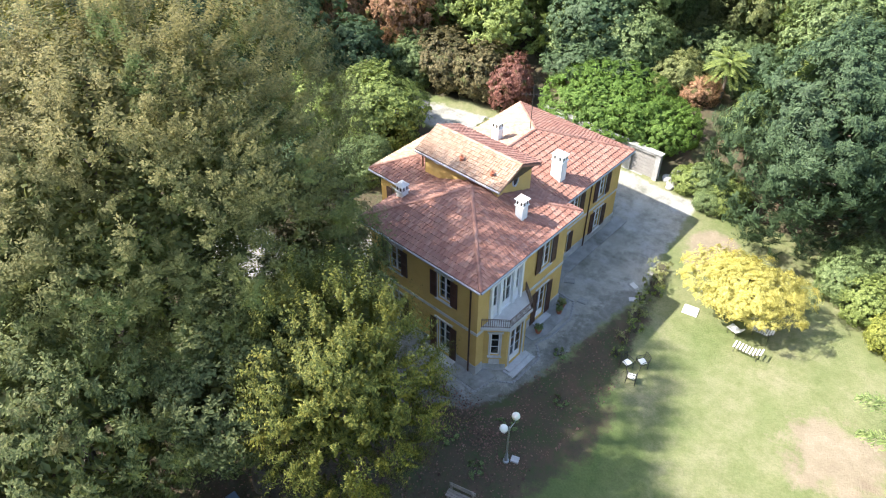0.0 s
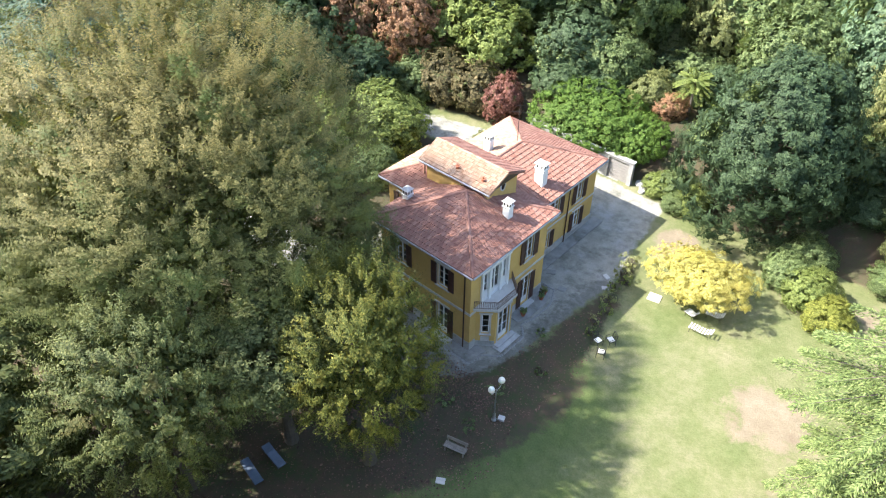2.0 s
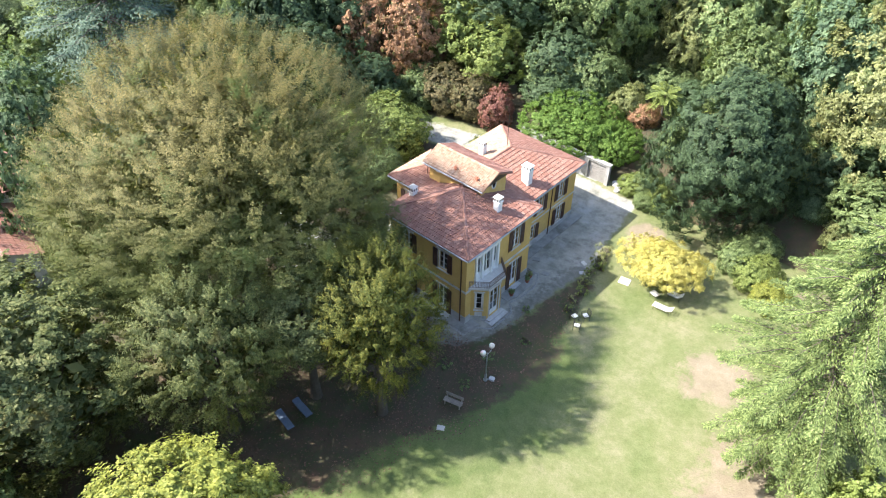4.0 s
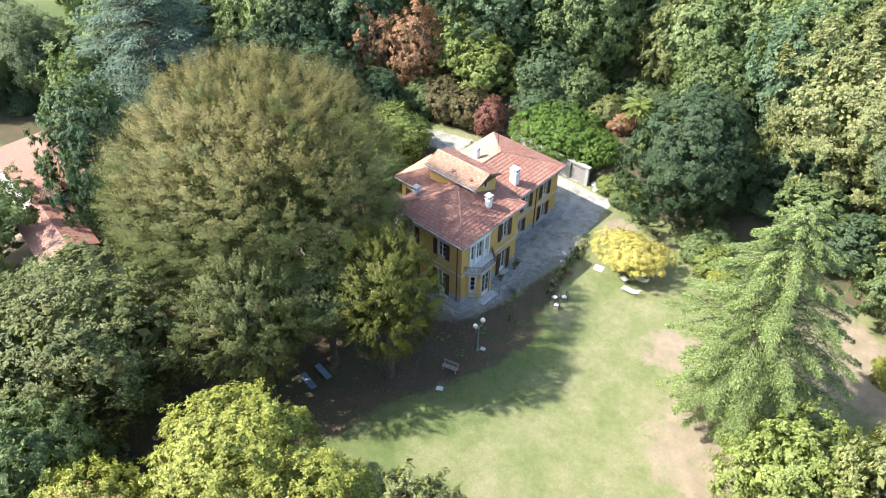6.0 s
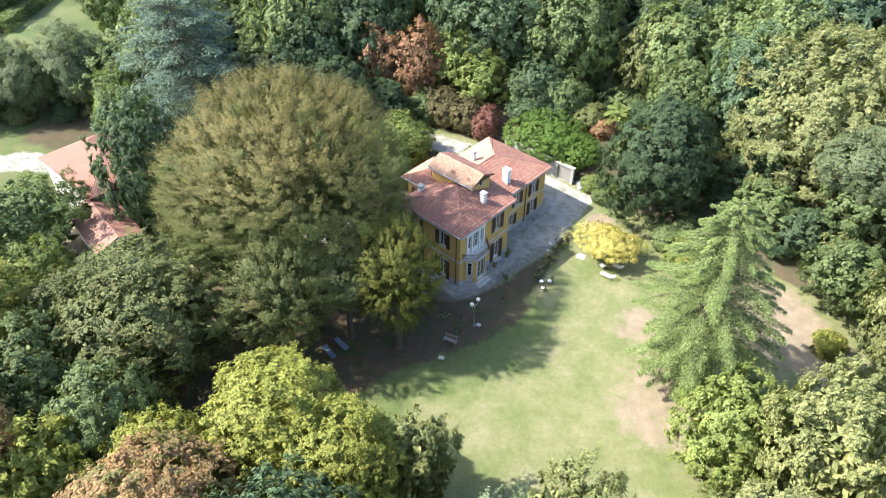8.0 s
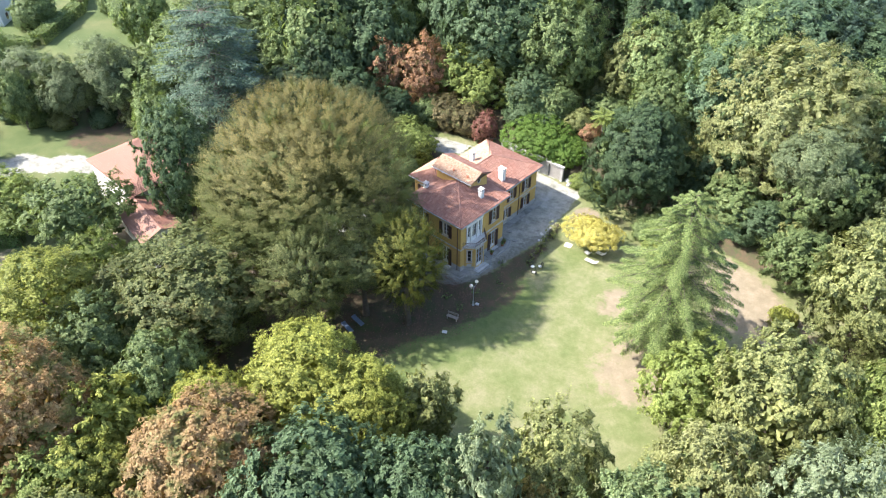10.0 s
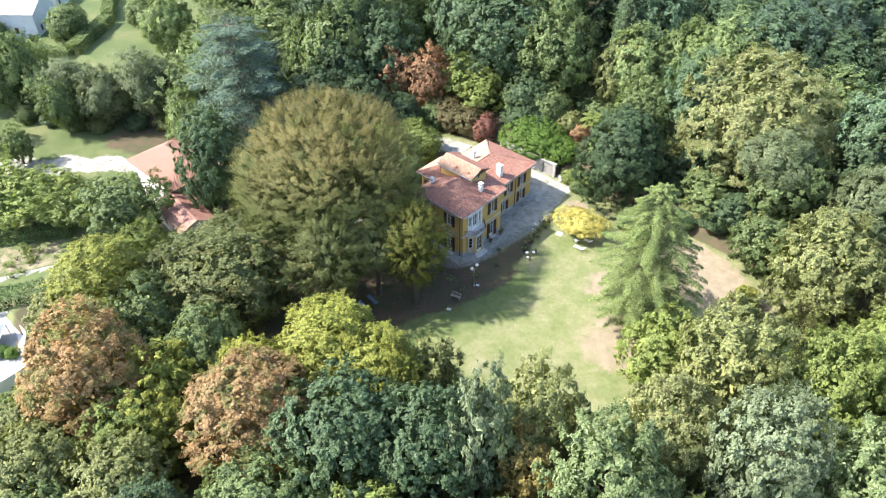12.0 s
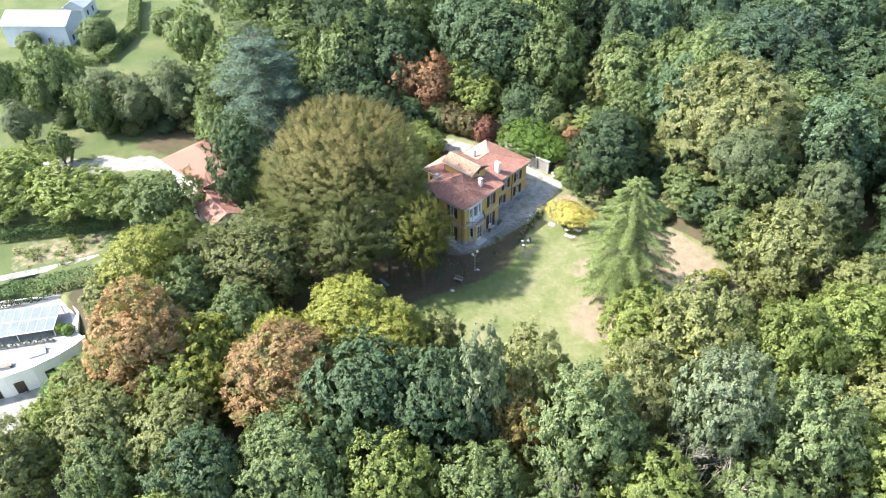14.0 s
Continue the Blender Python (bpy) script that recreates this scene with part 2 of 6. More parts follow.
bed = soft_poly(GX, GY, [(2.9, 15.5), (3.6, 16.2), (5.0, 10.5), (6.0, 5.0), (5.6, 0.5), (5.5, -6), (2, -9.5), (-6, -12), (-24, -10), (-24, -6), (-9, -4.8), (-2.2, -4.6), (1.4, -2.4), (2.8, 1.5), (3.1, 6), (3.9, 12)], 1.4)
bed = np.maximum(bed, soft_poly(GX, GY, [(2.2, 1.5), (5.6, 3.5), (7.2, 3.2), (7.4, -0.5), (6.6, -4.0), (5.6, -7.0), (3.6, -11.0), (0.5, -16.0), (-6, -18), (-20, -16), (-20, -5), (-2, -4.4)], 1.6))
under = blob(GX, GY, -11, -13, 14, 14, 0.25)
woods = np.maximum(np.clip((GY - 24) / 2, 0, 1) * np.clip((GX + 60) / 10, 0, 1), np.clip((-GY - 21 + 0.42 * (GX - 10) * (GX > 10)) / 4, 0, 1))
woods = np.maximum(woods, np.clip((GX - 33 - 0.12 * GY) / 5, 0, 1))
woods *= np.clip((GX + 38) / 5, 0, 1) * (1 - np.clip((-GX - 12) / 4, 0, 1) * np.clip((-GY - 45) / 4, 0, 1))
court_side = soft_poly(GX, GY, [(-13.2, -5), (-13.2, 20), (-30, 15.5), (-30, 20.5), (-14, 26), (-44, 27), (-44, -3), (-26, -6)], 1.5)
woods = np.maximum(woods, court_side)
# dark litter colour in these two outlines stands for shade under the roadside trees
woods = np.maximum(woods, soft_poly(GX, GY, [(-82, -26), (-66, -19), (-52, -11), (-44, 0), (-44, 24), (-62, 24), (-88, 4)], 3.0))
woods = np.maximum(woods, soft_poly(GX, GY, [(-91, -27), (-75, -21.5), (-64, -12), (-59, -4), (-66, 1), (-80, -9), (-92, -18)], 3.0))
woods *= 1 - np.clip((np.hypot(GX - 5, GY - 10) - 74) / 8, 0, 1) * (GY < 25)
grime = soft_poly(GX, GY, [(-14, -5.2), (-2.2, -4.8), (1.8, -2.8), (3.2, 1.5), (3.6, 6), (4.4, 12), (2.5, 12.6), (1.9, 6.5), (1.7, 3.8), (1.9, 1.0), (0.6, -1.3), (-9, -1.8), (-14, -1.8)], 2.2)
dry = np.maximum(blob(GX, GY, 24, 1.5, 6, 8, 1.1) * 0.62, blob(GX, GY, 17.4, 8.6, 3.2, 3.2, 1.6) * 0.8)
dry = np.maximum(dry, soft_poly(GX, GY, [(18, 22), (22, 25), (29, 23), (37, 18), (35, 13), (27, 13), (22, 16)], 2.0))
dry = np.maximum(dry, blob(GX, GY, 5.0, 19.5, 2.0, 3.0, 0.8) * 0.7)
field = np.clip((-GX - 38) / 4, 0, 1)
road = soft_poly(GX, GY, [(-58, -15), (-55.5, -18.5), (-63.5, -26.5), (-72.5, -35), (-90, -52), (-93, -49), (-76, -33), (-68, -24)], 1.2)
road = np.maximum(road, soft_poly(GX, GY, [(-29, -50), (-22, -51), (-21, -75), (-29, -75)], 1.0))
gravel = np.maximum(gravel, road)
shade_soil = soft_poly(GX, GY, [(-40.5, -37.5), (-47.5, -50.5), (-56, -46), (-46, -32.5)], 1.5)
dry = np.maximum(dry, shade_soil * 0.5)
yard = soft_poly(GX, GY, [(-46, -22), (-26, -22), (-22, -30), (-36, -34)], 2.0)
dry = np.maximum(dry, yard * 0.8)
# greener grass, its colour also darkened for the tree shade lying on it
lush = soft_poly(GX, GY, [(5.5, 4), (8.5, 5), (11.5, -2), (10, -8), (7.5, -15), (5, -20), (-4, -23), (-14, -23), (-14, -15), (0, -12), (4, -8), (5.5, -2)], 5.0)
me = bpy.data.meshes.new("ground")
nx, ny = len(gx), len(gy)
verts = np.stack([GX, GY, GZ], -1).reshape(-1, 3)
idx = np.arange(nx * ny).reshape(ny, nx)
quads = np.stack([idx[:-1, :-1], idx[:-1, 1:], idx[1:, 1:], idx[1:, :-1]], -1).reshape(-1, 4)
me.from_pydata(verts.tolist(), [], quads.tolist())
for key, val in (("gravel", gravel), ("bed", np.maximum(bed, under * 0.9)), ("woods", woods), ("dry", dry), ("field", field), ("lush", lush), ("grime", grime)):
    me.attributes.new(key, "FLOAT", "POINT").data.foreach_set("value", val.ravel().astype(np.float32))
ground = tagged(new("ground", me), label="lawn, gravel drive, leaf litter and meadow in one sheet", category="ground", kind="structure")


def ground_mat():
    m, t, p = nodes_of("ground")

    def mask(key, scale, rough_edge):
        a = t.nodes.new("ShaderNodeAttribute")
        a.attribute_name = key
        n = t.nodes.new("ShaderNodeMath")
        n.operation = "MULTIPLY_ADD"
        t.links.new(noise_of(t, scale, 6, 0.7), n.inputs[0])
        n.inputs[1].default_value = rough_edge
        t.links.new(a.outputs["Fac"], n.inputs[2])
        low = t.nodes.new("ShaderNodeMath")
        low.operation = "SUBTRACT"
        t.links.new(n.outputs[0], low.inputs[0])
        low.inputs[1].default_value = rough_edge * 0.5
        return ramp(t, low.outputs[0], [(0.42, (0, 0, 0)), (0.58, (1, 1, 1))])

    fine = noise_of(t, 9, 6, 0.75)
    tiny = noise_of(t, 45, 3)
    grass = ramp(t, noise_of(t, 0.28, 6, 0.65), [(0.28, (0.108, 0.14, 0.052)), (0.5, (0.158, 0.17, 0.082)), (0.72, (0.215, 0.204, 0.125))])
    grass = mix(t, 0.8, grass, ramp(t, fine, [(0.25, (0.68, 0.7, 0.62)), (0.75, (1.25, 1.22, 1.2))]), "MULTIPLY")
    grass = mix(t, 0.75, grass, ramp(t, noise_of(t, 1.9, 6, 0.75), [(0.3, (0.74, 0.8, 0.66)), (0.7, (1.2, 1.15, 1.22))]), "MULTIPLY")
    # green grass tone, kept dark to deepen the shade on the lawn
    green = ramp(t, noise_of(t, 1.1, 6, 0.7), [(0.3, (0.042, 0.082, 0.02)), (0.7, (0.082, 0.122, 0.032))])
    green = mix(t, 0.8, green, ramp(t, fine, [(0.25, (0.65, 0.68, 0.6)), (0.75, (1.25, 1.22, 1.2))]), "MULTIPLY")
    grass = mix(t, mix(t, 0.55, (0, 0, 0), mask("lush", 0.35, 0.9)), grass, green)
    soil = ramp(t, noise_of(t, 0.8, 6, 0.7), [(0.3, (0.19, 0.15, 0.106)), (0.5, (0.224, 0.186, 0.13)), (0.7, (0.285, 0.228, 0.168))])
    soil = mix(t, 0.7, soil, ramp(t, fine, [(0.25, (0.75, 0.75, 0.72)), (0.75, (1.2, 1.2, 1.2))]), "MULTIPLY")
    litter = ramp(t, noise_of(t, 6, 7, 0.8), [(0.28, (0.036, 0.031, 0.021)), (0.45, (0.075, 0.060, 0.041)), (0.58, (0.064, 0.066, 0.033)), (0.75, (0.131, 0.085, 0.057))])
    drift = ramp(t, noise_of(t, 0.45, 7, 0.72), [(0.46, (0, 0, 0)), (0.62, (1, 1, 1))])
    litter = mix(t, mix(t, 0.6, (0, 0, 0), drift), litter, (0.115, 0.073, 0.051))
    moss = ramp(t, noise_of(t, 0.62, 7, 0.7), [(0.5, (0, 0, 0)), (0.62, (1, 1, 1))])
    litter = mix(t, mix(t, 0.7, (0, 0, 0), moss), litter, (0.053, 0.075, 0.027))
    stones = ramp(t, noise_of(t, 0.9, 7, 0.7), [(0.28, (0.185, 0.18, 0.152)), (0.5, (0.288, 0.28, 0.24)), (0.75, (0.39, 0.378, 0.325))])
    worn = ramp(t, noise_of(t, 0.35, 8, 0.72), [(0.5, (0, 0, 0)), (0.66, (1, 1, 1))])
    stones = mix(t, mix(t, 0.85, (0, 0, 0), worn), stones, (0.34, 0.335, 0.32))
    dirt = ramp(t, noise_of(t, 0.55, 8, 0.75), [(0.48, (0, 0, 0)), (0.66, (1, 1, 1))])
    stones = mix(t, mix(t, 0.8, (0, 0, 0), dirt), stones, (0.125, 0.124, 0.1))
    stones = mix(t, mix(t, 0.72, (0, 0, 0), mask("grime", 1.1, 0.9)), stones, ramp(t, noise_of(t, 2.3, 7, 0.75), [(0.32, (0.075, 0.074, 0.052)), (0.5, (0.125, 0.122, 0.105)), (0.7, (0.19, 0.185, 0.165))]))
    stones = mix(t, 0.75, stones, ramp(t, tiny, [(0.3, (0.7, 0.7, 0.7)), (0.7, (1.2, 1.2, 1.2))]), "MULTIPLY")
    meadow = ramp(t, noise_of(t, 0.12, 6, 0.65), [(0.3, (0.062, 0.088, 0.033)), (0.5, (0.085, 0.108, 0.043)), (0.7, (0.125, 0.132, 0.06))])
    c = mix(t, mask("field", 0.3, 0.3), grass, meadow)
    c = mix(t, mask("dry", 0.7, 0.9), c, soil)
    c = mix(t, mask("woods", 0.5, 0.5), c, litter)
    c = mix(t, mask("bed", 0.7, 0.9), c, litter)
    c = mix(t, mask("gravel", 0.6, 1.0), c, stones)
    t.links.new(c, p.inputs["Base Color"])
    p.inputs["Roughness"].default_value = 0.95
    p.inputs["Specular IOR Level"].default_value = 0.15
    bump(t, p, fine, 0.9, 0.08)
    return m


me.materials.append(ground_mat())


# ---- villa ----
villa = tagged(empty("villa"), label="yellow two-storey villa with red clay tile roofs and dark shutters", category="house")


def wall_sheet(bm, o, along, length, z0, z1, openings, thick):
    """Wall from plan point o along a unit plan vector, its outside to the right; openings (u0, u1, v0, v1) go through it."""
    ax, ay = along
    inx, iny = -ay, ax
    us = sorted({0.0, length, *(u for a in openings for u in a[:2])})
    vs = sorted({z0, z1, *(v for a in openings for v in a[2:])})

    def at(u, v, d):
        return (o[0] + ax * u + inx * d, o[1] + ay * u + iny * d, v)

    def solid(i, j):
        if not (0 <= i < len(us) - 1 and 0 <= j < len(vs) - 1):
            return False
        u, v = (us[i] + us[i + 1]) / 2, (vs[j] + vs[j + 1]) / 2
        return not any(a <= u <= b and c <= v <= d for a, b, c, d in openings)

    def quad(*cs):
        bm.faces.new([bm.verts.new(c) for c in cs])

    for i in range(len(us) - 1):
        for j in range(len(vs) - 1):
            if not solid(i, j):
                continue
            a, b, c, d = us[i], us[i + 1], vs[j], vs[j + 1]
            quad(at(a, c, 0), at(b, c, 0), at(b, d, 0), at(a, d, 0))
            quad(at(b, c, thick), at(a, c, thick), at(a, d, thick), at(b, d, thick))
            for di, dj, e in ((-1, 0, ((a, c), (a, d))), (1, 0, ((b, d), (b, c))), (0, -1, ((b, c), (a, c))), (0, 1, ((a, d), (b, d)))):
                if 0 <= i + di < len(us) - 1 and not solid(i + di, j + dj):
                    (p, q), (r, s) = e
                    quad(at(p, q, 0), at(r, s, 0), at(r, s, thick), at(p, q, thick))
    bmesh.ops.remove_doubles(bm, verts=bm.verts, dist=0.0005)


def place(bm, o, along):
    """Turns a mesh built with u along x and its outside towards -y into the plane of a wall."""
    ax, ay = along
    m = Matrix(((ax, -ay, 0, o[0]), (ay, ax, 0, o[1]), (0, 0, 1, 0), (0, 0, 0, 1)))
    bmesh.ops.transform(bm, matrix=m, verts=bm.verts)
    return bm


def shutter_mesh(u0, u1, v0, v1, d=0.05):
    bm = boxes((u0, -d - 0.045, v0, u0 + 0.07, -d, v1), (u1 - 0.07, -d - 0.045, v0, u1, -d, v1),
               (u0 + 0.07, -d - 0.045, v0, u1 - 0.07, -d, v0 + 0.09), (u0 + 0.07, -d - 0.045, v1 - 0.09, u1 - 0.07, -d, v1),
               (u0 + 0.07, -d - 0.045, (v0 + v1) / 2 - 0.04, u1 - 0.07, -d, (v0 + v1) / 2 + 0.04))
    z = v0 + 0.1
    while z < v1 - 0.13:
        v = [bm.verts.new(c) for c in ((u0 + 0.07, -d - 0.04, z), (u1 - 0.07, -d - 0.04, z), (u1 - 0.07, -d - 0.012, z + 0.05), (u0 + 0.07, -d - 0.012, z + 0.05))]
        bm.faces.new(v)
        z += 0.055
    return bm


def ring_frame(outer, inner, y0, y1):
    """A flat frame in one piece: outer and inner rectangles (u0, u1, v0, v1), from depth y0 to y1."""
    bm = bmesh.new()
    rows = []
    for y in (y0, y1):
        for u0, u1, v0, v1 in (outer, inner):
            rows.append([bm.verts.new(c) for c in ((u0, y, v0), (u1, y, v0), (u1, y, v1), (u0, y, v1))])
    of, nf, ob_, nb = rows
    for i in range(4):
        j = (i + 1) % 4
        bm.faces.new((of[i], of[j], nf[j], nf[i]))
        bm.faces.new((ob_[j], ob_[i], nb[i], nb[j]))
        bm.faces.new((of[j], of[i], ob_[i], ob_[j]))
        bm.faces.new((nf[i], nf[j], nb[j], nb[i]))
    return bm


def opening(o, along, u, w, v0, v1, door=False, shut=0.48, sill=True, leaves_n=2, surround=0.12, bars=2):
    """A glazed opening: white frame (the part), panes, sill, surround and folded-back shutters as its sub-parts."""
    a, b = u - w / 2, u + w / 2
    f = 0.06
    lo = v0 + (0.45 if door else f)
    win = part("french_door" if door else "window", place(ring_frame((a, b, v0, v1), (a + f, b - f, lo, v1 - f), 0.10, 0.17), o, along), WHITE, villa, "white-framed glazed " + ("door" if door else "window"))
    step = (w - 2 * f) / leaves_n
    for i in range(1, leaves_n):
        c = a + f + i * step
        part("mullion", place(boxes((c - 0.045, 0.09, lo, c + 0.045, 0.168, v1 - f)), o, along), WHITE, win)
    for k in range(1, bars + 1):
        z = lo + (v1 - f - lo) * k / (bars + 1)
        part("glazing_bar", place(boxes((a + f, 0.115, z - 0.018, b - f, 0.155, z + 0.018)), o, along), WHITE, win)
    for i in range(leaves_n):
        c0 = a + f + i * step
        pane = part("pane", place(boxes((c0, 0.13, lo, c0 + step, 0.138, v1 - f)), o, along), GLASS, win, "clear glass pane")
        pane.visible_shadow = False
    s = surround
    if s:
        bm = boxes((a - s, -0.03, v0, a, 0.02, v1 + s), (b, -0.03, v0, b + s, 0.02, v1 + s), (a, -0.03, v1, b, 0.02, v1 + s))
        box(bm, a - s - 0.08, -0.09, v1 + s, b + s + 0.08, 0.02, v1 + s + 0.07)
        part("surround", place(bm, o, along), STUCCO_PALE, win, "pale moulded surround")
    if sill:
        part("sill", place(boxes((a - 0.15, -0.12, v0 - 0.09, b + 0.15, 0.10, v0 - 0.002), bev=0.01), o, along), STUCCO_PALE, win, "pale stone sill")
    if shut:
        for x0, x1 in ((a - shut - 0.03, a - 0.03), (b + 0.03, b + shut + 0.03)):
            part("shutter", place(shutter_mesh(x0, x1, v0 + 0.02, v1 + 0.03), o, along), SHUTTER, win, "dark brown louvred shutter folded back")
    return (a, b, v0, v1)


TH = 0.35
SOUTH, EAST, NORTH, WEST = (1, 0), (0, 1), (-1, 0), (0, -1)

# front block: 8 m square
A0, AZ = (-8.0, 0.0), 7.05
so = [opening((-8.0, 0.0), SOUTH, u, 0.95, v0, v1, door=d, sill=not d, bars=b) for u, v0, v1, d, b in
      ((5.62, 4.35, 6.15, False, 2), (5.62, 0.12, 2.65, True, 2), (1.9, 4.35, 6.15, False, 2), (1.9, 0.12, 2.65, True, 2))]
bm = bmesh.new()
wall_sheet(bm, (-8.0, 0.0), SOUTH, 8.0, -0.15, AZ, so, TH)
part("wall", bm, STUCCO, villa, "sunlit yellow stucco front wall")
ea = [opening((0.0, 0.0), EAST, 6.05, 0.95, 4.30, 6.25, bars=2), opening((0.0, 0.0), EAST, 6.05, 0.95, 0.15, 2.7, door=True, sill=False, bars=2)]
ea.append((0.95, 3.75, 3.69, 6.35))
ea.append((1.0, 3.6, 0.0, 3.3))
bm = bmesh.new()
wall_sheet(bm, (0.0, 0.0), EAST, 8.05, -0.15, AZ, ea, TH)
part("wall", bm, STUCCO, villa, "shaded yellow stucco side wall")
for o, al, ln, z1 in (((0.0, 8.05), NORTH, 8.0, AZ), ((-8.0, 8.05), WEST, 8.05, AZ)):
    bm = bmesh.new()
    wall_sheet(bm, o, al, ln, -0.15, z1, [], TH)
    part("wall", bm, STUCCO, villa)
for z in (0.02, 3.3, 6.95):
    part("storey_floor", boxes((-7.6, 0.4, z - 0.12, -0.4, 7.6, z)), INSIDE, villa, "dim interior floor")

# west block
bm = bmesh.new()
wall_sheet(bm, (-11.1, 3.8), SOUTH, 3.1, -0.15, AZ, [opening((-11.1, 3.8), SOUTH, 1.5, 0.9, 4.35, 6.15)], TH)
part("wall", bm, STUCCO, villa)
for o, al, ln in (((-8.0, 8.2), NORTH, 3.1), ((-11.1, 8.2), WEST, 4.4)):
    bm = bmesh.new()
    wall_sheet(bm, o, al, ln, -0.15, AZ, [], TH)
    part("wall", bm, STUCCO, villa)

# rear block: lower eaves, set back
CX0, CX1, CY0, CY1, CZ = -10.6, -1.95, 8.25, 17.5, 5.8
rear = [opening((CX1, CY0), EAST, y - CY0, 0.9, v0, v1, bars=2, door=False) for y, v0, v1 in ((15.2, 3.35, 5.0), (12.1, 3.35, 5.0), (15.2, 0.65, 2.35), (11.2, 0.75, 2.3))]
bm = bmesh.new()
wall_sheet(bm, (CX1, CY0), EAST, CY1 - CY0, -0.15, CZ, rear, TH)
part("wall", bm, STUCCO, villa, "yellow stucco wall of the rear wing")
for o, al, ln in (((CX1, CY1), NORTH, CX1 - CX0), ((CX0, CY1), WEST, CY1 - CY0)):
    bm = bmesh.new()
    wall_sheet(bm, o, al, ln, -0.15, CZ, [], TH)
    part("wall", bm, STUCCO, villa)
for z in (0.02, 2.9, 5.7):
    part("storey_floor", boxes((CX0 + 0.4, CY0 + 0.2, z - 0.12, CX1 - 0.4, CY1 - 0.4, z)), INSIDE, villa, "dim interior floor")

# plinths, corner strips and string courses, a little proud of the stucco
def band(name, mat, z0, z1, proud, runs, label):
    for o, al, u0, u1 in runs:
        part(name, place(boxes((u0, -proud, z0, u1, 0.02, z1)), o, al), mat, villa, label)


SF, EF, RF = ((-8.0, 0.0), SOUTH), ((0.0, 0.0), EAST), ((CX1, CY0), EAST)
band("plinth", PLINTH, -0.15, 0.72, 0.05, [(*SF, -0.05, 1.3), (*SF, 2.5, 5.02), (*SF, 6.22, 8.05), (*EF, -0.046, 0.56), (*EF, 4.06, 5.46), (*EF, 6.66, 8.1), (*RF, 0.0, 9.3)], "grey stone plinth")
band("string_course", STUCCO_PALE, 3.22, 3.42, 0.035, [(*SF, -0.03, 8.03), (*EF, -0.026, 0.55), (*EF, 4.1, 8.08)], "pale string course between storeys")
band("string_course", STUCCO_PALE, 6.45, 6.62, 0.03, [(*SF, -0.03, 8.03), (*EF, -0.026, 0.9), (*EF, 3.8, 8.08)], "pale band under the eaves")
band("string_course", STUCCO_PALE, 2.72, 2.88, 0.03, [(*RF, 0.0, 9.28)], "pale string course between storeys")

# apron of paving along the walls
for i, pts in enumerate(([(-8.6, -0.85), (0.8, -0.85), (0.8, 0.0), (-8.6, 0.0)], [(0.0, 0.0), (0.8, 0.0), (0.95, 0.7), (0.0, 0.7)], [(0.0, 4.3), (0.9, 4.3), (1.2, 5.2), (1.2, 7.2), (0.6, 8.6), (-1.95, 8.6), (-1.95, 8.1), (0.0, 8.1)], [(-1.95, 8.6), (-1.0, 8.6), (-1.0, 18.2), (-1.95, 18.2)])):
    bm = bmesh.new()
    prism(bm, pts, -0.3, 0.055 + 0.004 * i)
    tagged(mesh_ob("paving_apron", bm, PAVING), label="cracked grey paving apron along the house wall", category="paving", kind="structure")

# canted bay with balcony
BAY = [(0.0, 0.62), (1.02, 1.45), (1.02, 3.2), (0.0, 4.03)]


def seg(p, q):
    d = Vector((q[0] - p[0], q[1] - p[1]))
    n = d.length
    return p, (d.x / n, d.y / n), n


for k in range(3):
    o, al, n = seg(BAY[k], BAY[k + 1])
    ops = [opening(o, al, n / 2, 0.5, 1.2, 2.95, shut=0, leaves_n=1, surround=0.11)] if k != 1 else [opening(o, al, n / 2, 1.1, 0.2, 2.95, door=True, shut=0, sill=False, surround=0.14)]
    bm = bmesh.new()
    wall_sheet(bm, o, al, n, -0.15, 3.5, ops, 0.22)
    part("bay_wall", bm, STUCCO, villa, "yellow stucco wall of the canted bay")
    if k != 1:
        part("plinth", place(boxes((0.0, -0.03, -0.15, n, 0.02, 0.5)), o, al), PLINTH, villa, "grey stone plinth")
        part("apron_panel", place(boxes((n / 2 - 0.3, -0.04, 0.5, n / 2 + 0.3, 0.0, 0.92)), o, al), STUCCO_PALE, villa, "pale panel under the bay window")


def grown(pts, d):
    c = Vector((-0.2, 2.33))
    return [(c + (Vector(p) - c) * (1 + d / (Vector(p) - c).length)).to_tuple() for p in pts]


bm = bmesh.new()
prism(bm, [(-0.0, 0.3)] + grown(BAY, 0.28)[1:3] + [(0.0, 4.36)], 3.5, 3.68)
prism(bm, [(-0.0, 0.42)] + grown(BAY, 0.18)[1:3] + [(0.0, 4.24)], 3.38, 3.496)
part("balcony", bm, STUCCO_PALE, villa, "pale stone balcony slab over the bay")
rail = bmesh.new()
BP = [(0.02, 0.36)] + grown(BAY, 0.22)[1:3] + [(0.02, 4.3)]
for k in range(3):
    p, q = Vector((*BP[k], 0)), Vector((*BP[k + 1], 0))
    for z, r in ((3.75, 0.015), (4.32, 0.02), (4.22, 0.012)):
        tube(rail, [p + Vector((0, 0, z)), q + Vector((0, 0, z))], r, 5)
    n = int((q - p).length / 0.11)
    for i in range(n + 1):
        b = p.lerp(q, i / n)
        tube(rail, [b + Vector((0, 0, 3.68)), b + Vector((0, 0, 4.32))], 0.016 if i % n else 0.024, 4)
part("railing", rail, RUSTY, villa, "thin rust-brown wrought-iron balcony railing")
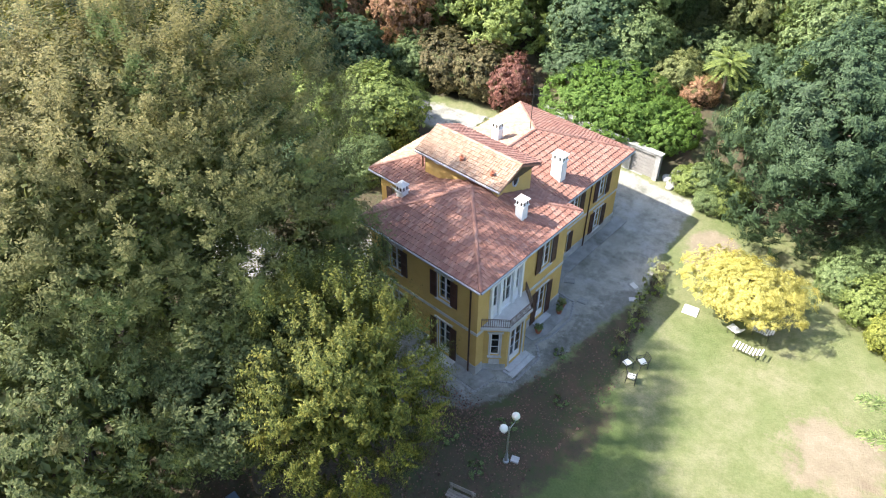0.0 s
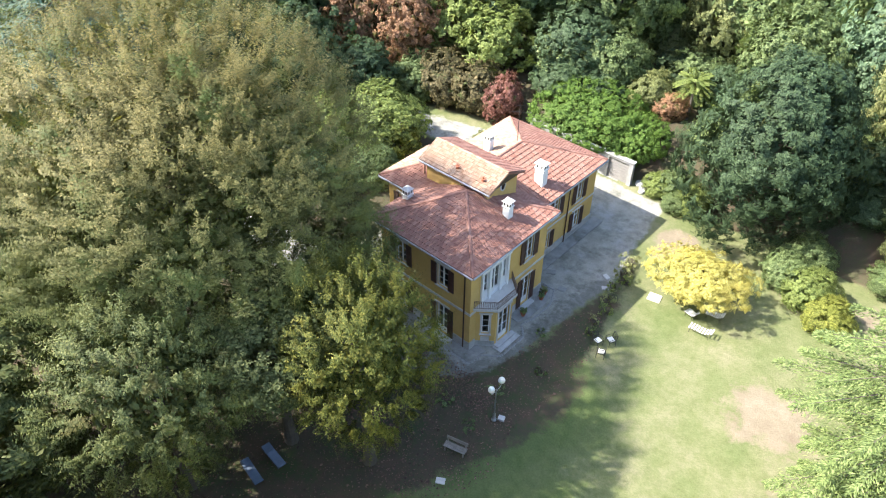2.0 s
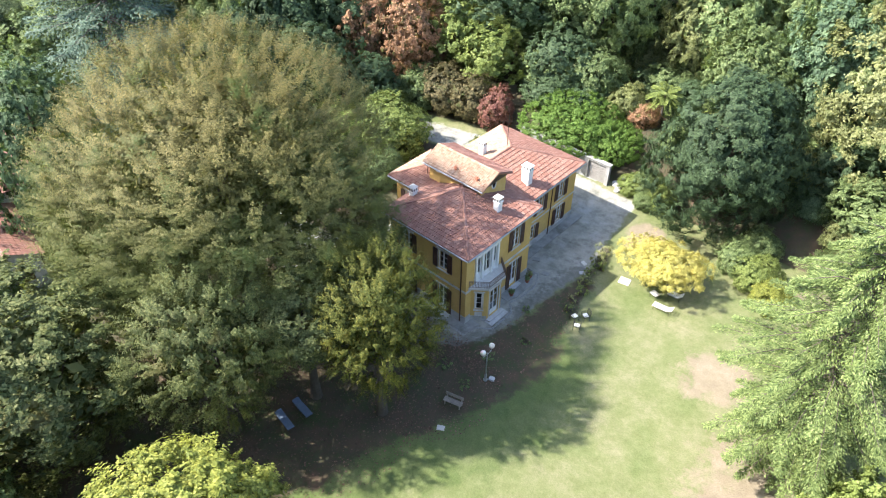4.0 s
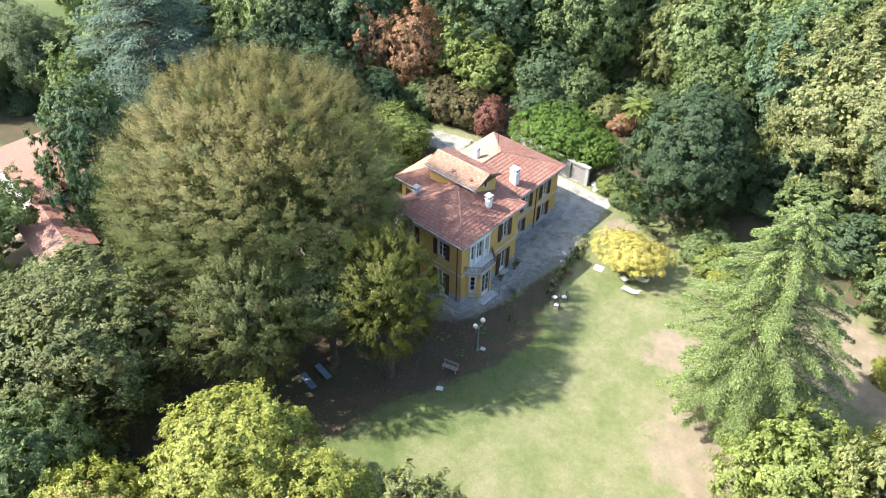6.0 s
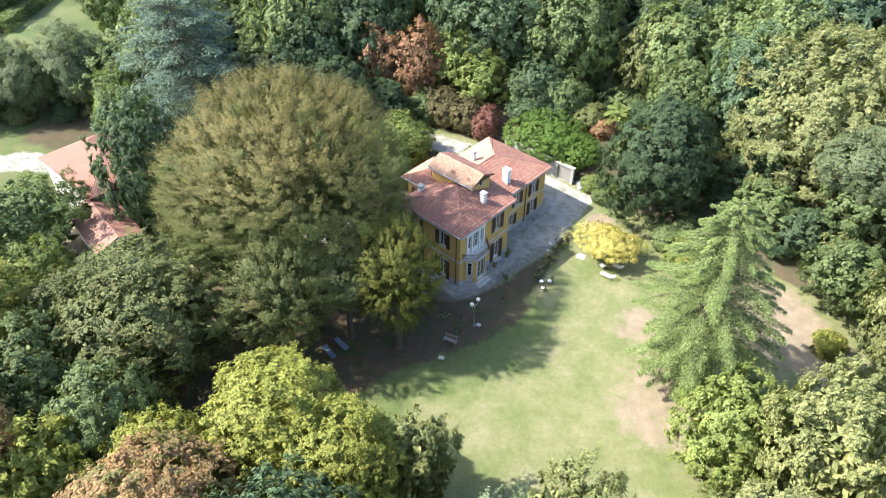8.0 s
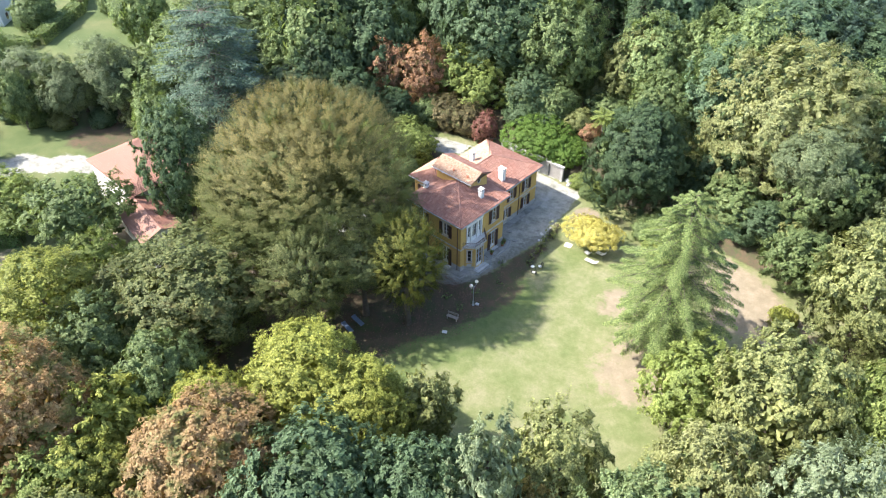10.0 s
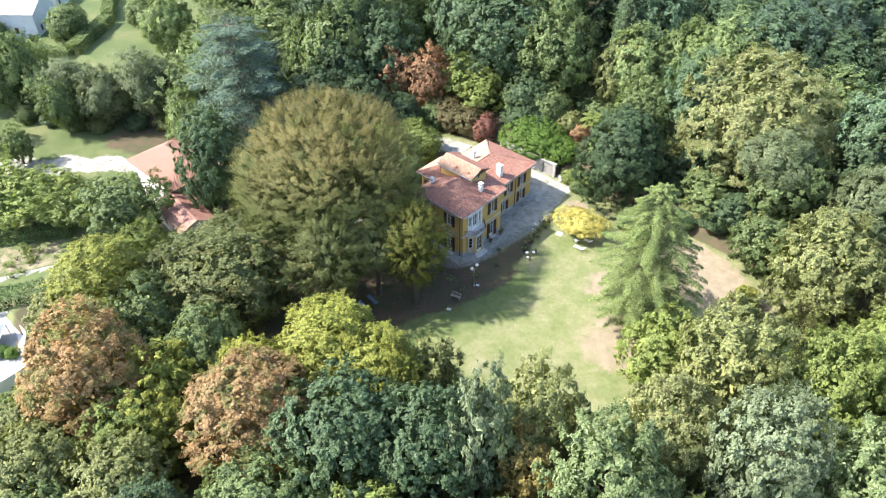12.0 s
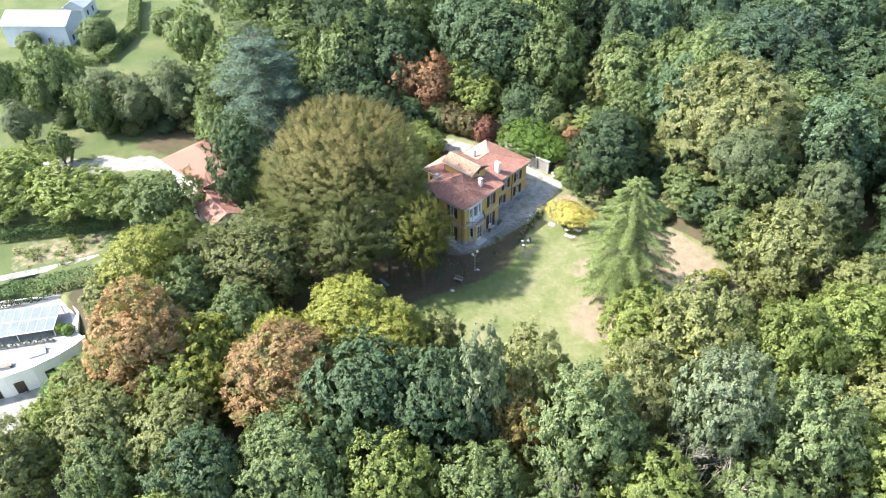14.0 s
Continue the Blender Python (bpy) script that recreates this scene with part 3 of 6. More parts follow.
# glazed upper loggia over the balcony
lo = boxes((0.95, -0.16, 3.69, 1.12, 0.2, 6.5), (1.68, -0.16, 3.69, 1.92, 0.2, 6.5), (2.84, -0.16, 3.69, 3.08, 0.2, 6.5), (3.58, -0.16, 3.69, 3.75, 0.2, 6.5),
           (0.85, -0.2, 6.34, 3.85, 0.2, 6.62), (0.95, -0.06, 3.69, 3.75, 0.0, 3.8), (0.9, -0.1, 6.1, 3.8, 0.18, 6.34))
part("loggia_frame", place(lo, (0, 0), EAST), WHITE, villa, "white painted timber loggia frame")
for a, b, z0 in ((1.12, 1.68, 4.1), (1.92, 2.84, 3.8), (3.08, 3.58, 4.1)):
    f = boxes((a, 0.02, z0, a + 0.06, 0.09, 6.1), (b - 0.06, 0.02, z0, b, 0.09, 6.1), (a + 0.06, 0.02, z0, b - 0.06, 0.09, z0 + 0.4), (a + 0.06, 0.02, 6.0, b - 0.06, 0.09, 6.1), (a + 0.06, 0.03, 5.1, b - 0.06, 0.08, 5.15))
    if b - a > 0.8:
        box(f, (a + b) / 2 - 0.05, 0.01, z0 + 0.4, (a + b) / 2 + 0.05, 0.09, 6.0)
    box(f, a, 0.0, 3.69, b, 0.1, z0 - 0.004)
    w = part("loggia_window", place(f, (0, 0), EAST), WHITE, villa, "tall white-framed loggia window")
    pn = part("pane", place(boxes((a + 0.06, 0.05, z0 + 0.4, b - 0.06, 0.058, 6.0)), (0, 0), EAST), GLASS, w, "clear glass pane")
    pn.visible_shadow = False
# doorsteps
for k, r in enumerate(((1.02, 1.25, -0.3, 1.75, 3.4, 0.06), (1.02, 1.4, 0.06, 1.42, 3.25, 0.17))):
    part("doorstep", boxes(r, bev=0.015), PLINTH, villa, "worn stone doorstep")
part("doorstep", boxes((-3.35, -0.62, -0.3, -1.4, -0.05, 0.12), bev=0.015), PLINTH, villa, "worn stone doorstep")
part("doorstep", boxes((0.05, 5.35, -0.3, 0.5, 6.75, 0.14), bev=0.015), PLINTH, villa, "worn stone doorstep")


# ---- roofs ----
def tile_mesh(w, l):
    """One interlocking clay tile, lying along -v (down the slope): a pan with a raised roll and a thick lower lip."""
    prof = ((0.0, 0.012), (0.10 * w, 0.045), (0.28 * w, 0.048), (0.42 * w, 0.014), (0.9 * w, 0.010), (1.0 * w, 0.014))
    vs, fs = [], []
    for v, lift in ((0.0, 0.045), (l * 1.06, 0.0)):
        vs += [(u, v, h + lift) for u, h in prof]
    n = len(prof)
    fs += [(i, i + 1, n + i + 1, n + i) for i in range(n - 1)]
    vs += [(u, 0.0, -0.01) for u, h in prof]
    fs += [(2 * n + i, 2 * n + i + 1, i + 1, i) for i in range(n - 1)]
    return vs, fs


def roof_face(face, name, singles=False, w=0.235, l=0.345, mat=None, rng=random.Random(3)):
    """Tiles one roof face (corners in the world, the first two along the eave). Returns nothing; adds slab, tiles."""
    P = [Vector(p) for p in face]
    u = (P[1] - P[0]).normalized()
    nrm = (P[1] - P[0]).cross(P[-1] - P[0]).normalized()
    v = nrm.cross(u)
    M = Matrix((u, v, nrm)).transposed().to_4x4()
    M.translation = P[0] + nrm * 0.02
    flat = [((p - P[0]).dot(u), (p - P[0]).dot(v)) for p in P]
    bm = bmesh.new()
    top = [bm.verts.new(p) for p in P]
    low = [bm.verts.new(p - Vector((0, 0, 0.14))) for p in P]
    bm.faces.new(top)
    bm.faces.new(low[::-1])
    for i in range(len(P)):
        j = (i + 1) % len(P)
        bm.faces.new((low[i], low[j], top[j], top[i]))
    roof = part(name, bm, mat or TILE, villa, "red clay tile roof slope" if (mat or TILE) is TILE else "clay tile roof slope in a paler, sunlit tone")

    def width_at(h):
        xs = []
        for (x0, y0), (x1, y1) in zip(flat, flat[1:] + flat[:1]):
            if (y0 - h) * (y1 - h) < 0:
                xs.append(x0 + (x1 - x0) * (h - y0) / (y1 - y0))
        return (min(xs), max(xs)) if len(xs) > 1 else None

    tv, tf = tile_mesh(w, l)
    shared = bpy.data.meshes.new("roof_tile")
    shared.from_pydata(tv, [], tf)
    shared.materials.append(mat or TILE)
    top_v = max(y for x, y in flat)
    rows = int(top_v / l)
    l2 = top_v / max(rows, 1)
    allv, allf = [], []
    for r in range(rows):
        span = width_at((r + 0.5) * l2)
        if not span:
            continue
        n = max(1, round((span[1] - span[0]) / w))
        for k in range(n):
            x = span[0] + (span[1] - span[0]) * k / n
            m = M @ Matrix.Translation((x, r * l2 - 0.03, rng.uniform(0, 0.008))) @ Matrix.Rotation(rng.gauss(0, 0.018), 4, "Z") @ Matrix.Rotation(rng.gauss(0, 0.006), 4, "X")
            if singles:
                ob = new("roof_tile", shared)
                ob.parent = roof
                ob.matrix_basis = m
            else:
                b = len(allv)
                allv += [(m @ Vector(c)).to_tuple() for c in tv]
                allf += [tuple(b + i for i in f) for f in tf]
    if not singles:
        me2 = bpy.data.meshes.new("roof_tiles")
        me2.from_pydata(allv, [], allf)
        me2.materials.append(mat or TILE)
        ob = new("roof_tiles", me2)
        ob.parent = roof
        tagged(ob, label="overlapping clay tiles", kind="stuff")
    return roof


def ridge(p, q, parent_roof, r=0.11, mat=None):
    """A line of half-round ridge tiles, each lapping the next."""
    p, q = Vector(p), Vector(q)
    d = q - p
    n = max(1, int(d.length / 0.38))
    dirn = d.normalized()
    side = dirn.cross(Vector((0, 0, 1))).normalized()
    up = side.cross(dirn)
    vs, fs = [], []
    for k in range(n):
        a, b = p + d * (k / n), p + d * ((k + 1.08) / n)
        base = len(vs)
        for c, rr in ((a, r * 0.88), (b, r * 1.08)):
            for i in range(7):
                an = math.pi * i / 6
                vs.append((c + side * (math.cos(an) * rr) + up * (math.sin(an) * rr * 0.8 + 0.03)).to_tuple())
        fs += [(base + i, base + i + 1, base + 7 + i + 1, base + 7 + i) for i in range(6)]
    me2 = bpy.data.meshes.new("ridge_tiles")
    me2.from_pydata(vs, [], fs)
    me2.materials.append(mat or TILE)
    ob = new("ridge_tiles", me2)
    ob.parent = parent_roof
    return tagged(ob, label="half-round clay ridge tiles", kind="stuff")


EA, AP = 7.2, (-4.0, 4.03, 9.05)
a_sw, a_se, a_ne, a_nw = (-8.5, -0.5, EA), (0.5, -0.5, EA), (0.5, 8.55, EA), (-8.5, 8.55, EA)
fa = roof_face([a_se, a_ne, AP], "roof", singles=True)
fb = roof_face([a_sw, a_se, AP], "roof")
fc = roof_face([a_nw, a_sw, AP], "roof")
fd = roof_face([a_ne, a_nw, AP], "roof")
for c in (a_sw, a_se, a_ne, a_nw):
    ridge(c, AP, fa if c in (a_se, a_ne) else fc)
# west block
w_sw, w_nw, w_r, w_e = (-11.6, 3.35, EA), (-11.6, 8.6, EA), (-9.0, 5.97, 8.25), (-5.0, 5.97, 8.25)
wa = roof_face([w_sw, (-6.0, 3.35, EA), w_e, w_r], "roof")
wb = roof_face([w_nw, w_sw, w_r], "roof", mat=TILE_SUNLIT)
wc = roof_face([(-6.0, 8.6, EA), w_nw, w_r, w_e], "roof", mat=TILE_SUNLIT)
ridge(w_sw, w_r, wa)
ridge(w_nw, w_r, wb)
# rear block
CE = 5.94
c_ne, c_nw, c_se, c_sw = (-1.47, 17.98, CE), (-11.05, 17.98, CE), (-1.47, 7.9, CE), (-11.05, 7.9, CE)
CR, CR0 = (-6.26, 13.2, 7.75), (-6.26, 7.9, 7.75)
ra = roof_face([c_se, c_ne, CR, CR0], "roof")
rb = roof_face([c_ne, c_nw, CR], "roof")
rc = roof_face([c_nw, c_sw, CR0, CR], "roof", mat=TILE_SUNLIT)
ridge(c_ne, CR, ra)
ridge(c_nw, CR, rb)
ridge(CR, CR0, ra)
# lantern: a raised attic with its own gabled roof
LX0, LX1, LY0, LY1 = -8.2, -2.75, 4.75, 7.85
LE, LR = 9.36, 10.14
lw = [(0.75, 1.1, 8.85, 9.2)]
bm = bmesh.new()
wall_sheet(bm, (LX0, LY0), SOUTH, LX1 - LX0, 7.6, 9.4, lw, 0.2)
wall_sheet(bm, (LX1, LY1), NORTH, LX1 - LX0, 7.6, 9.4, [], 0.2)
wall_sheet(bm, (LX0, LY1), WEST, LY1 - LY0, 7.6, 9.4, [], 0.2)
wall_sheet(bm, (LX1, LY0), EAST, LY1 - LY0, 7.6, 9.4, [], 0.2)
for x in (LX0 + 0.1, LX1 - 0.1):
    t3 = [bm.verts.new((x - 0.1, LY0, 9.4)), bm.verts.new((x - 0.1, LY1, 9.4)), bm.verts.new((x - 0.1, 6.3, LR - 0.06))]
    t4 = [bm.verts.new((x + 0.1, LY0, 9.4)), bm.verts.new((x + 0.1, LY1, 9.4)), bm.verts.new((x + 0.1, 6.3, LR - 0.06))]
    bm.faces.new(t3[::-1])
    bm.faces.new(t4)
    bm.faces.new((t3[0], t4[0], t4[2], t3[2]))
    bm.faces.new((t4[1], t3[1], t3[2], t4[2]))
lantern = part("lantern_wall", bm, STUCCO, villa, "yellow stucco wall of the raised attic")
g3 = bmesh.new()
tri = [(4.6, 9.3), (8.0, 9.3), (6.3, 10.0)]
lo3, hi3 = [g3.verts.new((-2.62, a, b)) for a, b in tri], [g3.verts.new((-2.5, a, b)) for a, b in tri]
g3.faces.new(lo3[::-1])
g3.faces.new(hi3)
for i in range(3):
    g3.faces.new((lo3[i], lo3[(i + 1) % 3], hi3[(i + 1) % 3], hi3[i]))
part("gable_board", g3, METAL, villa, "dark timber gable boarding")
part("attic_window", boxes((LX0 + 0.73, LY0 - 0.03, 8.8, LX0 + 1.12, LY0 + 0.02, 8.86), (LX0 + 0.75, LY0 + 0.06, 8.85, LX0 + 0.79, LY0 + 0.1, 9.2), (LX0 + 1.06, LY0 + 0.06, 8.85, LX0 + 1.1, LY0 + 0.1, 9.2), (LX0 + 0.9, LY0 + 0.06, 8.85, LX0 + 0.95, LY0 + 0.1, 9.2)), WHITE, villa, "small white attic window")
l_sw, l_se, l_nw, l_ne = (-8.65, 4.42, LE), (-2.35, 4.42, LE), (-8.65, 8.18, LE), (-2.35, 8.18, LE)
lr0, lr1 = (-8.65, 6.3, LR), (-2.35, 6.3, LR)
la = roof_face([l_sw, l_se, lr1, lr0], "lantern_roof", w=0.18, l=0.24, mat=TILE_SUNLIT)
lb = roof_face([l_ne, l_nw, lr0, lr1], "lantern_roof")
ridge(lr0, lr1, la, mat=TILE_SUNLIT)
# oval window in the lantern gable
bm = bmesh.new()
ring = [Vector((0, 0.24 * math.cos(a), 0.36 * math.sin(a))) for a in (2 * math.pi * k / 20 for k in range(21))]
tube(bm, [Vector((LX1 + 0.03, 6.3, 8.95)) + c for c in ring], 0.05, 6, cap=False)
ov = part("oval_window", bm, STUCCO_PALE, villa, "oval attic window with pale surround")
bm = bmesh.new()
vs = [bm.verts.new(Vector((LX1 + 0.012, 6.3, 8.95)) + c) for c in ring[:-1]]
bm.faces.new(vs)
part("pane", bm, plain("dark_glass", (0.02, 0.022, 0.025), (0.03, 0.032, 0.035), 2, 0.08, relief=0.0), ov, "dark glass pane")


# gutters and downpipes
def gutter(p, q, out):
    bm = bmesh.new()
    o = Vector((*out, 0)) * 0.06
    tube(bm, [Vector(p) + o - Vector((0, 0, 0.08)), Vector(q) + o - Vector((0, 0, 0.08))], 0.065, 8)
    part("gutter", bm, ZINC, villa, "grey metal eaves gutter")


gutter(a_sw, a_se, (0, -1))
gutter(a_se, a_ne, (1, 0))
gutter(a_ne, (-2.6, 8.55, EA), (0, 1))
gutter((-1.47, 8.3, CE), c_ne, (1, 0))
gutter(c_ne, c_nw, (0, 1))
gutter(c_nw, c_sw, (-1, 0))
gutter(w_sw, (-8.5, 3.35, EA), (0, -1))
gutter(w_nw, w_sw, (-1, 0))
gutter(l_sw, l_se, (0, -1))
for pts in ([(-0.45, -0.5, 7.1), (-0.45, -0.1, 6.7), (-0.45, -0.1, 0.1)], [(-1.5, 13.7, 5.85), (-1.86, 13.7, 5.45), (-1.86, 13.7, 0.05)], [(-8.55, 4.36, 9.3), (-8.3, 4.66, 9.1), (-8.3, 4.66, 8.2)]):
    bm = bmesh.new()
    tube(bm, pts, 0.05, 8)
    part("downpipe", bm, COPPER, villa, "brown metal downpipe")


# soffits close the eaves to the walls
for r in ((-8.45, -0.45, 7.0, 0.45, 8.5, 7.06), (-11.0, 8.0, 5.74, -1.52, 17.93, 5.8), (-11.55, 3.4, 7.0, -8.45, 8.55, 7.056)):
    part("soffit", boxes(r), STUCCO_PALE, villa, "pale boarded soffit")


def chimney(x, y, z0, z1, w, d):
    b = boxes((x - w / 2, y - d / 2, z0, x + w / 2, y + d / 2, z1), bev=0.012)
    box(b, x - w / 2 - 0.05, y - d / 2 - 0.05, z1 - 0.42, x + w / 2 + 0.05, y + d / 2 + 0.05, z1 - 0.36)
    ch = part("chimney", b, WHITE, villa, "white rendered chimney with capped vents")
    for s in (-1, 1):
        for k in (-0.25, 0.25):
            part("vent", boxes((x + k * w - 0.05, y + s * (d / 2 + 0.004) - 0.01, z1 - 0.3, x + k * w + 0.05, y + s * (d / 2 + 0.004) + 0.01, z1 - 0.08)), METAL, ch, "dark smoke vent")
            part("vent", boxes((x + s * (w / 2 + 0.004) - 0.01, y + k * d - 0.05, z1 - 0.3, x + s * (w / 2 + 0.004) + 0.01, y + k * d + 0.05, z1 - 0.08)), METAL, ch, "dark smoke vent")
    c = bmesh.new()
    lo4 = [c.verts.new((x + sx * (w / 2 + 0.08), y + sy * (d / 2 + 0.08), z1)) for sx, sy in ((-1, -1), (1, -1), (1, 1), (-1, 1))]
    hi4 = [c.verts.new((x + sx * w / 8, y + sy * d / 8, z1 + 0.16)) for sx, sy in ((-1, -1), (1, -1), (1, 1), (-1, 1))]
    c.faces.new(lo4[::-1])
    c.faces.new(hi4)
    for i in range(4):
        c.faces.new((lo4[i], lo4[(i + 1) % 4], hi4[(i + 1) % 4], hi4[i]))
    part("cap", c, STUCCO_PALE, ch, "pitched chimney cap")


chimney(-1.25, 5.0, 7.5, 9.15, 0.5, 0.5)
chimney(-3.0, 11.2, 6.4, 8.25, 0.75, 0.6)
chimney(-7.75, 2.35, 7.2, 8.35, 0.5, 0.5)
chimney(-7.9, 11.2, 6.8, 8.5, 0.55, 0.5)

# aerial on the rear roof
bm = bmesh.new()
tube(bm, [(-6.6, 13.0, 7.5), (-6.6, 13.0, 10.9)], 0.025, 6)
tube(bm, [(-7.2, 12.6, 10.2), (-5.9, 13.5, 10.2)], 0.014, 5)
for k in range(7):
    c = Vector((-7.2, 12.6, 10.2)).lerp(Vector((-5.9, 13.5, 10.2)), k / 6)
    s = Vector((-0.57, 0.82, 0)) * (0.32 - 0.02 * k)
    tube(bm, [c - s, c + s], 0.008, 4)
tube(bm, [(-6.9, 12.8, 10.7), (-6.2, 13.25, 10.75)], 0.012, 4)
part("aerial", bm, METAL, villa, "thin metal television aerial")
# small clay vent pipes on the lantern roof
for x in (-5.6, -3.4):
    bm = bmesh.new()
    z = LE + (5.0 - 4.42) * (LR - LE) / 1.88
    tube(bm, [(x, 5.0, z), (x, 5.0, z + 0.25), (x, 5.0, z + 0.27)], [0.12, 0.1, 0.16], 10)
    tube(bm, [(x, 5.0, z + 0.27), (x, 5.0, z + 0.42)], [0.06, 0.035], 8)
    part("roof_vent", bm, TERRA, villa, "small clay roof vent")


# ---- foliage ----
def unit(a):
    return a / np.maximum(np.linalg.norm(a, axis=1, keepdims=True), 1e-9)


def card_mesh(name, P, N, T, length, width, mats, which=None, fold=0.25):
    """Many small folded leaf sprays: P places, N facing, T the way each points."""
    n = len(P)
    N = unit(N)
    T = unit(T - (T * N).sum(1, keepdims=True) * N)
    S = np.cross(N, T)
    L, W = length[:, None], width[:, None]
    V = np.empty((n, 4, 3), np.float32)
    V[:, 0] = P - T * L * 0.5
    V[:, 1] = P + S * W * 0.5 + N * W * fold
    V[:, 2] = P + T * L * 0.5
    V[:, 3] = P - S * W * 0.5 + N * W * fold
    b = np.arange(n)[:, None] * 4
    F = np.concatenate([b + np.array([0, 2, 1]), b + np.array([0, 3, 2])], 1).reshape(-1, 3)
    me = bpy.data.meshes.new(name)
    me.vertices.add(n * 4)
    me.vertices.foreach_set("co", V.ravel())
    me.loops.add(len(F) * 3)
    me.loops.foreach_set("vertex_index", F.ravel().astype(np.int32))
    me.polygons.add(len(F))
    me.polygons.foreach_set("loop_start", np.arange(0, len(F) * 3, 3, dtype=np.int32))
    for m in mats:
        me.materials.append(m)
    if which is not None:
        me.polygons.foreach_set("material_index", np.repeat(which, 2).astype(np.int32))
    me.update(calc_edges=True)
    me.validate()
    return me


def tuft_set(seed, kinds, twigs, per, leaf, flat, hang, tall=1.0, fan=1.0):
    """Small leafy tufts of radius 1: twigs fanning out of a point, leaves to both sides of each. Returns places, facings and ways."""
    g = np.random.default_rng(seed)
    n = twigs * per
    sets = []
    for _ in range(kinds):
        d = unit(g.normal(size=(twigs, 3)) * np.array([1, 1, 0.8]) * fan + np.array([0, 0, 0.6]))
        r1 = g.uniform(0.6, 1.25, twigs)
        own = np.repeat(np.arange(twigs), per)
        u = np.tile((np.arange(per) + 0.5) / per, twigs) ** 0.8
        D = d[own]
        side = unit(np.cross(D, np.array([0, 0, 1.0]) + g.normal(0, 0.25, (n, 3))))
        sgn = np.where(np.arange(n) % 2 == 0, 1.0, -1.0)
        wide = 0.22 * (1.1 - u) + 0.06
        P = D * (0.15 + (r1[own] - 0.15) * u)[:, None] + side * (sgn * wide * g.uniform(0.3, 1.2, n))[:, None] + g.normal(0, 0.04, (n, 3))
        P[:, 2] -= hang * u ** 2
        N = D * (1 - flat) + np.array([0, 0, flat]) + g.normal(0, 0.33, (n, 3))
        T = D * (0.8 * tall) + side * (sgn * 0.8 / tall)[:, None] + g.normal(0, 0.3, (n, 3))
        P = P * np.array([tall ** -0.5, tall ** -0.5, tall])
        sets.append((P, N, T))
    return sets


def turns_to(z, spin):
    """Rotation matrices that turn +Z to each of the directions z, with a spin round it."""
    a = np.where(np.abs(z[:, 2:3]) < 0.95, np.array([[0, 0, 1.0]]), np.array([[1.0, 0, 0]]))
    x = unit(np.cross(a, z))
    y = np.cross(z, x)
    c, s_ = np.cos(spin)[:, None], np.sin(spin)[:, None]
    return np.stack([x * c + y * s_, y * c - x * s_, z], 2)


def crown_mesh(seed, r, semi, tuft, sets, leaf, slim=0.5, ragged=0.2, cone=0.0, up=0.35, limbs=1.4, layers=2.3, inner=0.3, core=1.3, outward=0.8):
    """A whole crown: an ellipsoid pushed out and in at two scales (great limbs, boughs), set with leafy tufts, some deeper in, and coarse leaves round the heart. layers, core: how many leaves lie over one another. outward: how far the leaves face the open."""
    g = np.random.default_rng(seed)
    area = 2 * math.pi * r * (r + semi)
    n = int(layers * area / (leaf * leaf * slim * 0.585 * len(sets[0][0])))
    i = np.arange(n) + 0.5
    zz = 1 - 1.9 * i / n
    az = i * 2.39996 + g.normal(0, 0.3, n)
    h = np.sqrt(np.maximum(0, 1 - zz * zz))
    d = unit(np.stack([h * np.cos(az), h * np.sin(az), zz], 1) + g.normal(0, 0.06, (n, 3)))

    def lumps(count, amount, sharp):
        c = unit(g.normal(size=(count, 3)))
        best = (d @ c.T)
        k = best.argmax(1)
        return g.uniform(-1, 1, count)[k] * amount + (best.max(1) - 1) * sharp

    def fit(q):
        sw = 1 - cone * (q[:, 2:3] + 0.2)
        return q * np.concatenate([sw, sw, np.ones_like(sw)], 1) * np.array([r, r, semi])

    many = int(14 * (r / limbs) ** 2 / 3)
    push = lumps(9, ragged * 0.6, 0.35 * ragged * 4) + lumps(max(20, many), ragged * 0.45, 1.6 * ragged * 4)
    rad = np.clip(1.06 + push + g.normal(0, 0.03, n), 0.3, 1.3)
    deep = g.random(n) < inner / (1 + inner)
    rad = np.where(deep, rad * g.uniform(0.62, 0.86, n), rad)
    C = fit(d * rad[:, None])
    R = tuft * np.exp(g.normal(0, 0.28, n))
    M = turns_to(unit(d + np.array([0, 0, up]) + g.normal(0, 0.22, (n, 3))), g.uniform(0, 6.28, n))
    pick = g.integers(0, len(sets), n)
    Ps, Ns, Ts = [], [], []
    for k, (P, N, T) in enumerate(sets):
        w = np.where(pick == k)[0]
        Ps.append((np.einsum("nij,mj->nmi", M[w], P) * R[w][:, None, None] + C[w][:, None]).reshape(-1, 3))
        Ns.append((np.einsum("nij,mj->nmi", M[w], N) + d[w][:, None] * outward).reshape(-1, 3) + np.array([0, 0, 0.35]))
        Ts.append(np.einsum("nij,mj->nmi", M[w], T).reshape(-1, 3))
    # coarse leaves deeper in
    m = int(core * area * 0.45 / ((leaf * 3) ** 2 * slim * 0.585))
    d2 = unit(g.normal(size=(m, 3)))
    Ps.append(fit(d2 * g.uniform(0.45, 0.76, m)[:, None]))
    Ns.append(d2 + g.normal(0, 0.5, (m, 3)))
    Ts.append(g.normal(size=(m, 3)))
    P, N, T = np.concatenate(Ps), np.concatenate(Ns), np.concatenate(Ts)
    L = leaf * np.exp(g.normal(0, 0.28, len(P)))
    L[len(P) - m:] *= 3
    return card_mesh("crown", P, N, T, L, L * slim, [], fold=0.2)


CROWN_OF = {}


